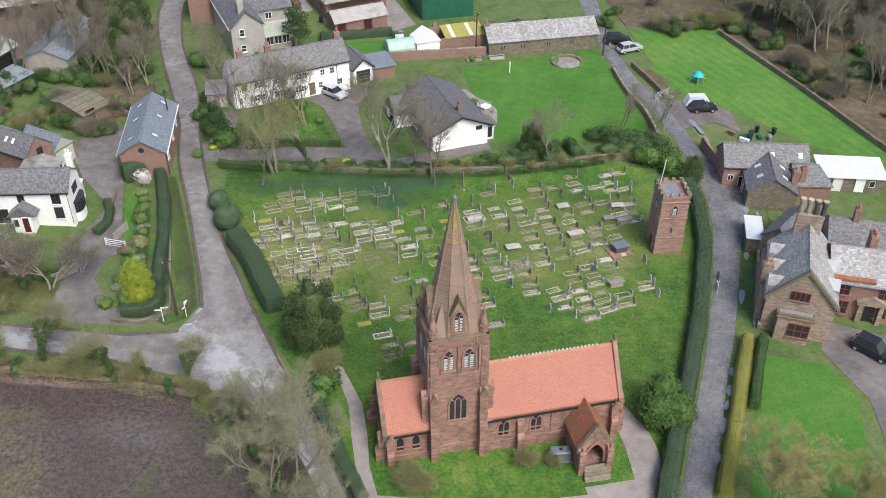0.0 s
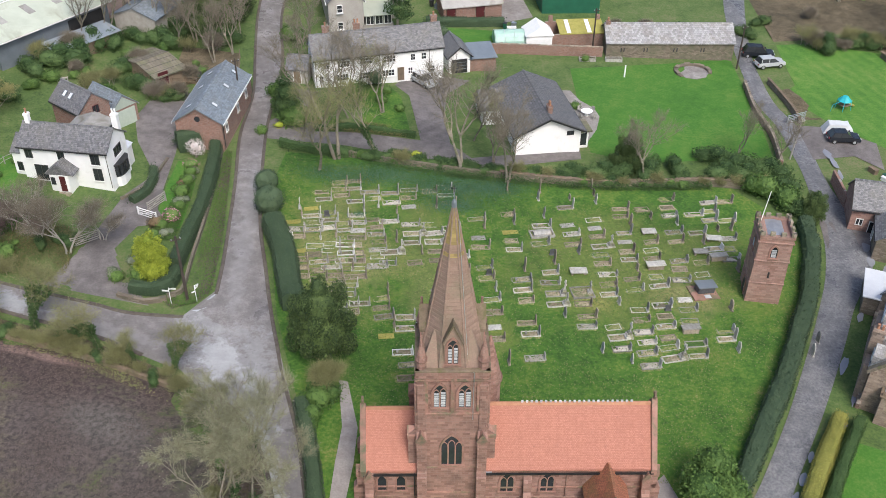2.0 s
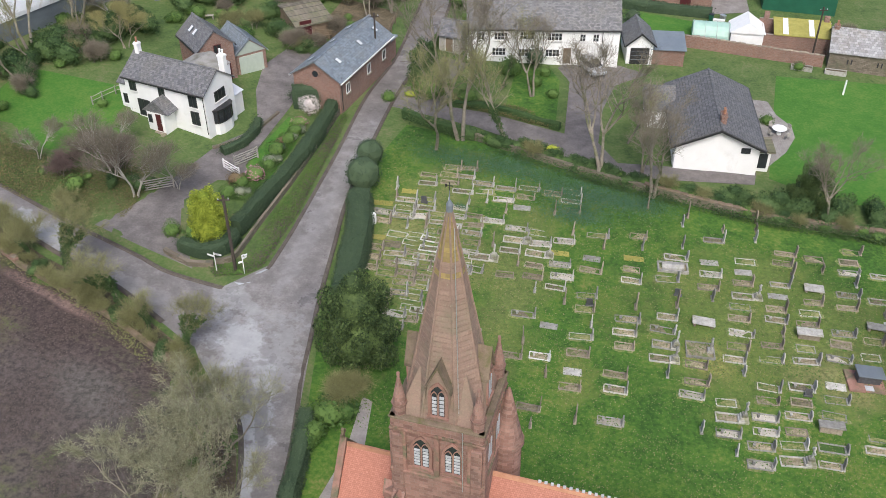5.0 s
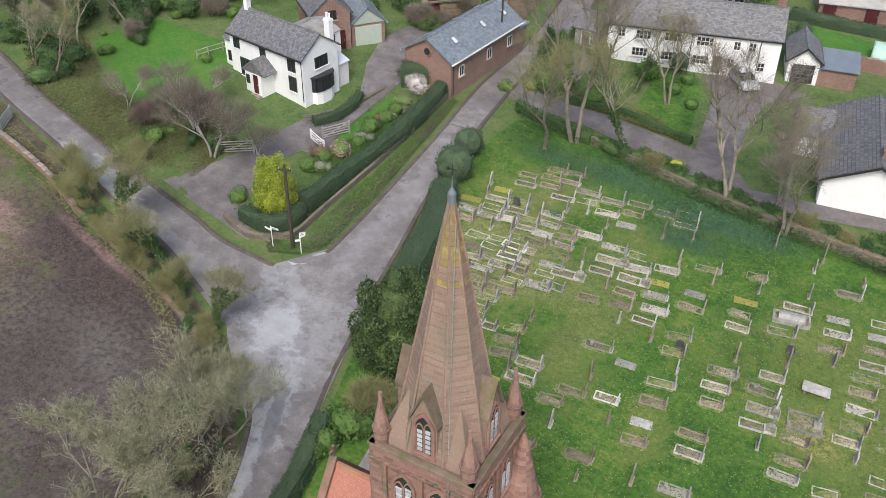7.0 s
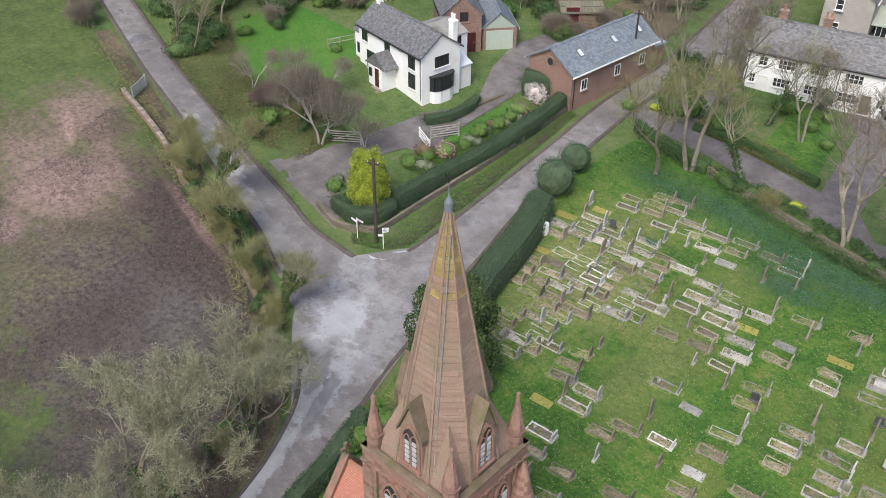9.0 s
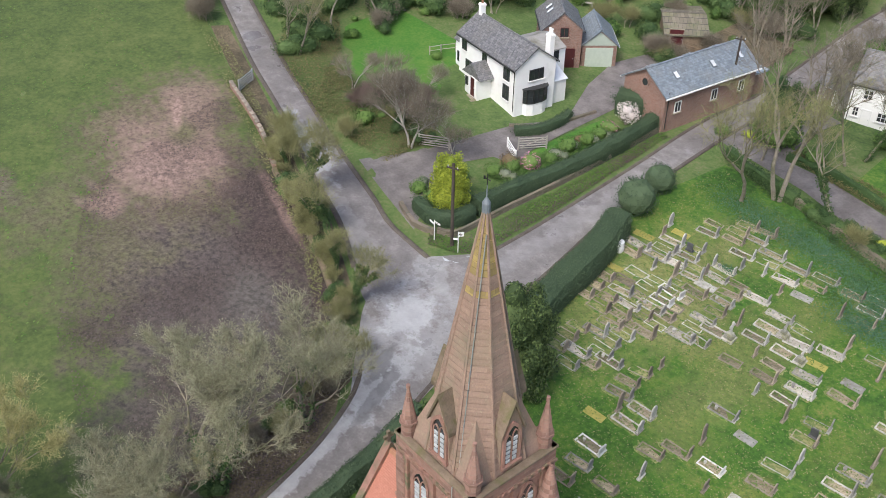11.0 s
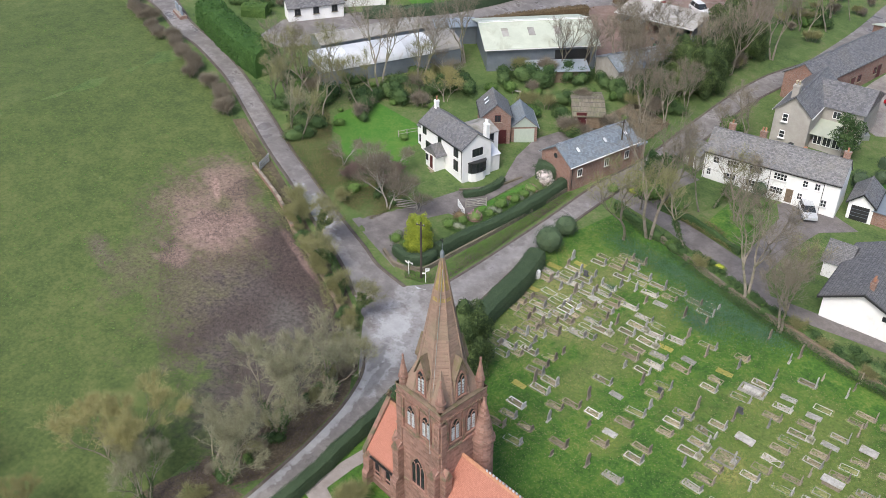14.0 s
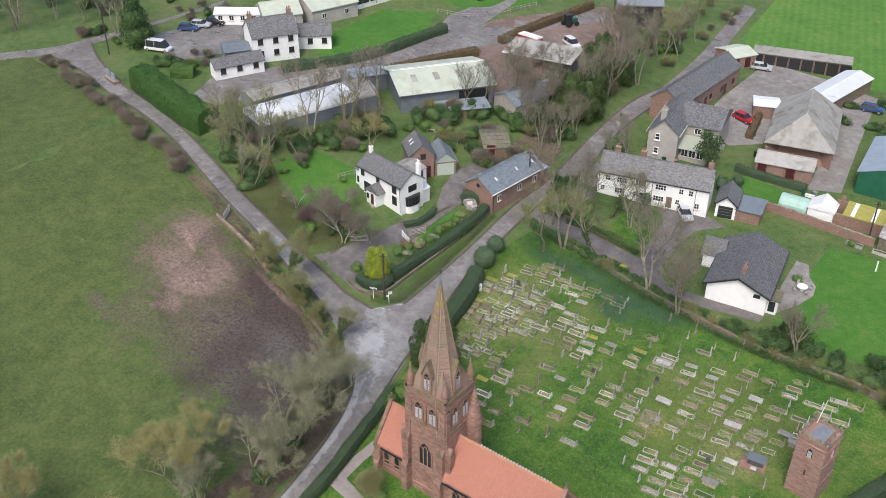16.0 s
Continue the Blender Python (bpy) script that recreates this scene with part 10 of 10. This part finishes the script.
def troughs():
    for x in (22.6, 26.4):
        t = thing("stone_trough", on_ground(x, 73.2, -3), "long pale stone trough on the lawn", "trough")
        part("trough", boxes((-1.2, 1.2, -0.35, -0.27, -0.1, 0.45), (-1.2, 1.2, 0.27, 0.35, -0.1, 0.45), (-1.2, -1.1, -0.27, 0.27, -0.1, 0.45), (1.1, 1.2, -0.27, 0.27, -0.1, 0.45)), GRAVE_GREY, t)
        part("soil", boxes((-1.1, 1.1, -0.27, 0.27, -0.1, 0.36)), SCRUB_EARTH, t)


def garden_buildings():
    g = thing("polytunnel", on_ground(11.9, 78.4, 2), "small pale green plastic greenhouse", "greenhouse")
    arcs = [(1.6 * math.cos(t), 0.3 + 1.7 * math.sin(t)) for t in np.linspace(0, math.pi, 10)]
    NET = plain("pale_green_film", (0.32, 0.52, 0.44), (0.45, 0.64, 0.55), 1.2, 0.35, 0.1)
    part("film", shape(upright, [(1.6, -0.3)] + arcs + [(-1.6, -0.3)], -2.2, 2.2, pose(0, 0, 0, 0, 0, 90)), NET, g)
    for i in range(4):
        bm = bmesh.new()
        pts = [(-2.1 + 1.4 * i, 1.63 * math.cos(t), 0.3 + 1.74 * math.sin(t)) for t in np.linspace(0, math.pi, 8)]
        for a, b in zip(pts, pts[1:]):
            tube(bm, a, b, 0.03, 0.03, 4)
        part("hoop", bm, GALV, g)
    t = thing("white_marquee", on_ground(16.1, 78.5, 3), "small white ridge tent behind the garden wall", "tent")
    part("wall", boxes((-1.9, 1.9, -1.6, 1.6, -0.3, 1.9)), WHITE_PAINT, t)
    part("canopy", shape(upright, [(-2.1, 1.8), (2.1, 1.8), (0, 3.2)], -1.8, 1.8), WHITE_PAINT, t)
    s = thing("ruined_shed", on_ground(22, 79.5, 1), "roofless brick shed with mossy yellow boards", "shed")
    part("wall", boxes((-4.4, 4.0, -1.8, -1.5, -0.5, 1.8), (-4.4, 4.0, 1.5, 1.8, -0.5, 2.4), (-4.4, -4.1, -1.5, 1.5, -0.5, 2.2), (3.7, 4.0, -1.5, 1.5, -0.5, 2.0)), BRICK, s)
    part("roof", shape(upright, [(-1.9, 1.81), (1.9, 2.5), (1.9, 2.6), (-1.9, 1.92)], -3.9, 2.8, pose(0, 0, 0, 0, 0, 90)), MOSS_YELLOW, s, "moss-covered yellow-green roof")
    for x in (-1.4, 1.6):
        part("roof_light", boxes((x - 0.3, x + 0.3, -1.7, 1.7, 0, 0.05)), WHITE_PAINT, s, "", pose(0, 0, 2.26, 10.3, 0, 0))
    for x in (-3.6, 3.4):
        part("chimney_stub", boxes((x - 0.3, x + 0.3, 1.5, 2.0, 2.4, 3.2)), BRICK, s)


def yard_clutter():
    rnd = random.Random(3)
    cols = [STEEL, WHITE_PAINT, GREEN_SHEET, TIMBER, GALV, TERRACOTTA, STEEL_DARK]
    spots = [(-9.5, 78.6, 7), (-5.0, 79.4, 6), (52.6, 43.4, 5), (56.5, 43.0, 4), (-30.2, 64.4, 6), (2.2, 90.8, 4), (-6, 88.6, 4), (-38, 95, 5), (-43.5, 93.5, 4), (12.6, 83.4, 3), (70, 25, 3), (-11.5, 77.4, 4)]
    for cx, cy, n in spots:
        for i in range(n):
            x, y = cx + rnd.uniform(-1.8, 1.8), cy + rnd.uniform(-1.2, 1.2)
            m = rnd.choice(cols)
            if i % 3:
                s = [rnd.uniform(0.25, 0.7) for _ in range(3)]
                t = thing("storage_crate", on_ground(x, y, rnd.uniform(0, 180)), "weathered crate lying in the yard", "crate", "clutter in the yards")
                part("crate", boxes((-s[0], s[0], -s[1] * 0.6, s[1] * 0.6, -0.1, s[2]), bevel=0.03), m, t)
                part("lid", boxes((-s[0] - 0.03, s[0] + 0.03, -s[1] * 0.6 - 0.03, s[1] * 0.6 + 0.03, s[2] + 0.003, s[2] + 0.06)), m, t)
            else:
                t = thing("wheelie_bin", on_ground(x, y, rnd.uniform(0, 180)), "plastic wheeled bin standing in the yard", "bin", "clutter in the yards")
                part("body", shape(prism, ring(0.28, 4, math.pi / 4), 0, 0.95, None, ring(0.38, 4, math.pi / 4)), rnd.choice((STEEL_DARK, GREEN_SHEET, BLACK_PAINT_AND_SHADE)), t)
                part("lid", boxes((-0.3, 0.33, -0.3, 0.3, 0.953, 1.02), bevel=0.02), BLACK_PAINT_AND_SHADE, t)
    s = thing("salt_bin", on_ground(-103.5, 40.8, -17), "brick planter with blue notice panels", "planter")
    part("wall", boxes((-2.2, 2.2, -0.6, 0.6, -0.4, 0.6)), BRICK, s)
    for x in (-1.4, 1.0):
        part("panel", boxes((x - 0.7, x + 0.7, -0.1, 0.1, 0.6, 1.9)), STEEL, s)
    b = thing("garden_bench", on_ground(-47, 62.6, 19), "small pale garden bench on the lawn", "bench")
    part("seat", boxes((-0.7, 0.7, -0.2, 0.2, 0.4, 0.46)), PALE_TIMBER, b)
    for x in (-0.6, 0.6):
        part("leg", boxes((x - 0.05, x + 0.05, -0.18, 0.18, -0.1, 0.4)), PALE_TIMBER, b)
    c = thing("horsebox", on_ground(-52, 105.3, -10), "red and white farm trailer", "trailer")
    part("body", boxes((-2.6, 2.6, -1.0, 1.0, 0.6, 1.9), bevel=0.05), RED_PAINT, c)
    part("roof", boxes((-2.6, 2.6, -1.0, 1.0, 1.903, 2.1), bevel=0.04), WHITE_PAINT, c)
    for x in (-1, 1):
        for s_ in (-1, 1):
            bm = bmesh.new()
            tube(bm, (x, s_ * 0.85, 0.3), (x, s_ * 1.0, 0.3), 0.35, 0.35, 12)
            part("wheel", bm, RUBBER, c)
    k = thing("tractor", on_ground(-50.7, 120.1, 66), "dark tractor standing in the farmyard", "tractor")
    part("bonnet", boxes((0.2, 1.9, -0.4, 0.4, 0.8, 1.5), bevel=0.08), GREEN_SHEET, k)
    part("cab", boxes((-1.2, 0.2, -0.65, 0.65, 1.0, 2.5), bevel=0.08), GLASS, k)
    part("cab_roof", boxes((-1.3, 0.3, -0.75, 0.75, 2.503, 2.65), bevel=0.04), BLACK_PAINT_AND_SHADE, k)
    for x, r in ((-0.8, 0.8), (1.3, 0.5)):
        for s_ in (-1, 1):
            bm = bmesh.new()
            tube(bm, (x, s_ * 0.6, r), (x, s_ * 1.0, r), r, r, 14)
            part("wheel", bm, RUBBER, k)


def puddles():
    """Shallow puddles and pale patches on the lanes, with the sky's reflection put into their colour."""
    rnd = random.Random(8)
    bm = bmesh.new()
    for t in np.linspace(0.04, 0.96, 22):
        i = int(t * 9.99)
        L = [(18.7, -11.1), (24.1, -3.4), (27.1, 0.7), (32.4, 8.3), (38, 16.9), (41.6, 22.7), (43.7, 26.9), (45.6, 32.6), (46.5, 39.1), (47.5, 45.9), (47.6, 50.4)]
        f = t * 9.99 - i
        x, y = L[i][0] + (L[i + 1][0] - L[i][0]) * f, L[i][1] + (L[i + 1][1] - L[i][1]) * f
        w = rnd.choice((0.5, 2.3))
        x, y = x + w + rnd.uniform(-0.2, 0.2), y - 0.3
        d = math.atan2(L[i + 1][1] - L[i][1], L[i + 1][0] - L[i][0])
        a, b, n = rnd.uniform(0.5, 1.5), rnd.uniform(0.25, 0.5), 12
        pts = []
        for k in range(n):
            q = 2 * math.pi * k / n
            r = rnd.uniform(0.75, 1.15)
            ox, oy = a * r * math.cos(q), b * r * math.sin(q)
            px, py = x + ox * math.cos(d) - oy * math.sin(d), y + ox * math.sin(d) + oy * math.cos(d)
            pts.append(bm.verts.new((px, py, gz(px, py) + 0.13)))
        bm.faces.new(pts)
    tagged(new("puddles", mesh_of("puddles", bm, PUDDLE)), "shallow rainwater puddles on the lane", "puddles", kind="stuff")


def flower_bed():
    """A small round bed with an edging of rough stones and a few yellow flowers."""
    x, y = 24.6, -6.3
    rnd = random.Random(31)
    b = thing("flower_bed", on_ground(x, y), "small round stone-edged flower bed on the lawn", "flower bed")
    part("soil", shape(cone, 0.62, 0.5, -0.2, 0.12, 14), DIRT, b, "brown bare soil")
    me = mesh_of("stone", boxes((-0.13, 0.13, -0.1, 0.1, -0.1, 0.1), bevel=0.04), GRAVE_SAND)
    for i in range(15):
        a = i * math.tau / 15
        piece("stone", me, b, pose(0.68 * math.cos(a), 0.68 * math.sin(a), 0.1, rnd.gauss(0, 9), rnd.gauss(0, 9), math.degrees(a) + 90 + rnd.gauss(0, 12)))


def water_butt():
    """A white round butt with a lid, beside the end of the tall hedge."""
    b = thing("water_butt", on_ground(-16.6, 30.9), "white round plastic water butt beside the hedge", "water butt")
    bm = bmesh.new()
    cone(bm, 0.36, 0.42, -0.1, 0.35, 14)
    cone(bm, 0.42, 0.37, 0.35, 0.85, 14)
    part("barrel", bm, WHITE_PAINT, b)
    part("lid", shape(cone, 0.4, 0.36, 0.853, 0.92, 14), WHITE_PAINT, b)


water_butt()
flower_bed()
oil_tank()
disc_lid()
garden_table()
climbing_frame()
sunken_pond()
troughs()
garden_buildings()
yard_clutter()
puddles()
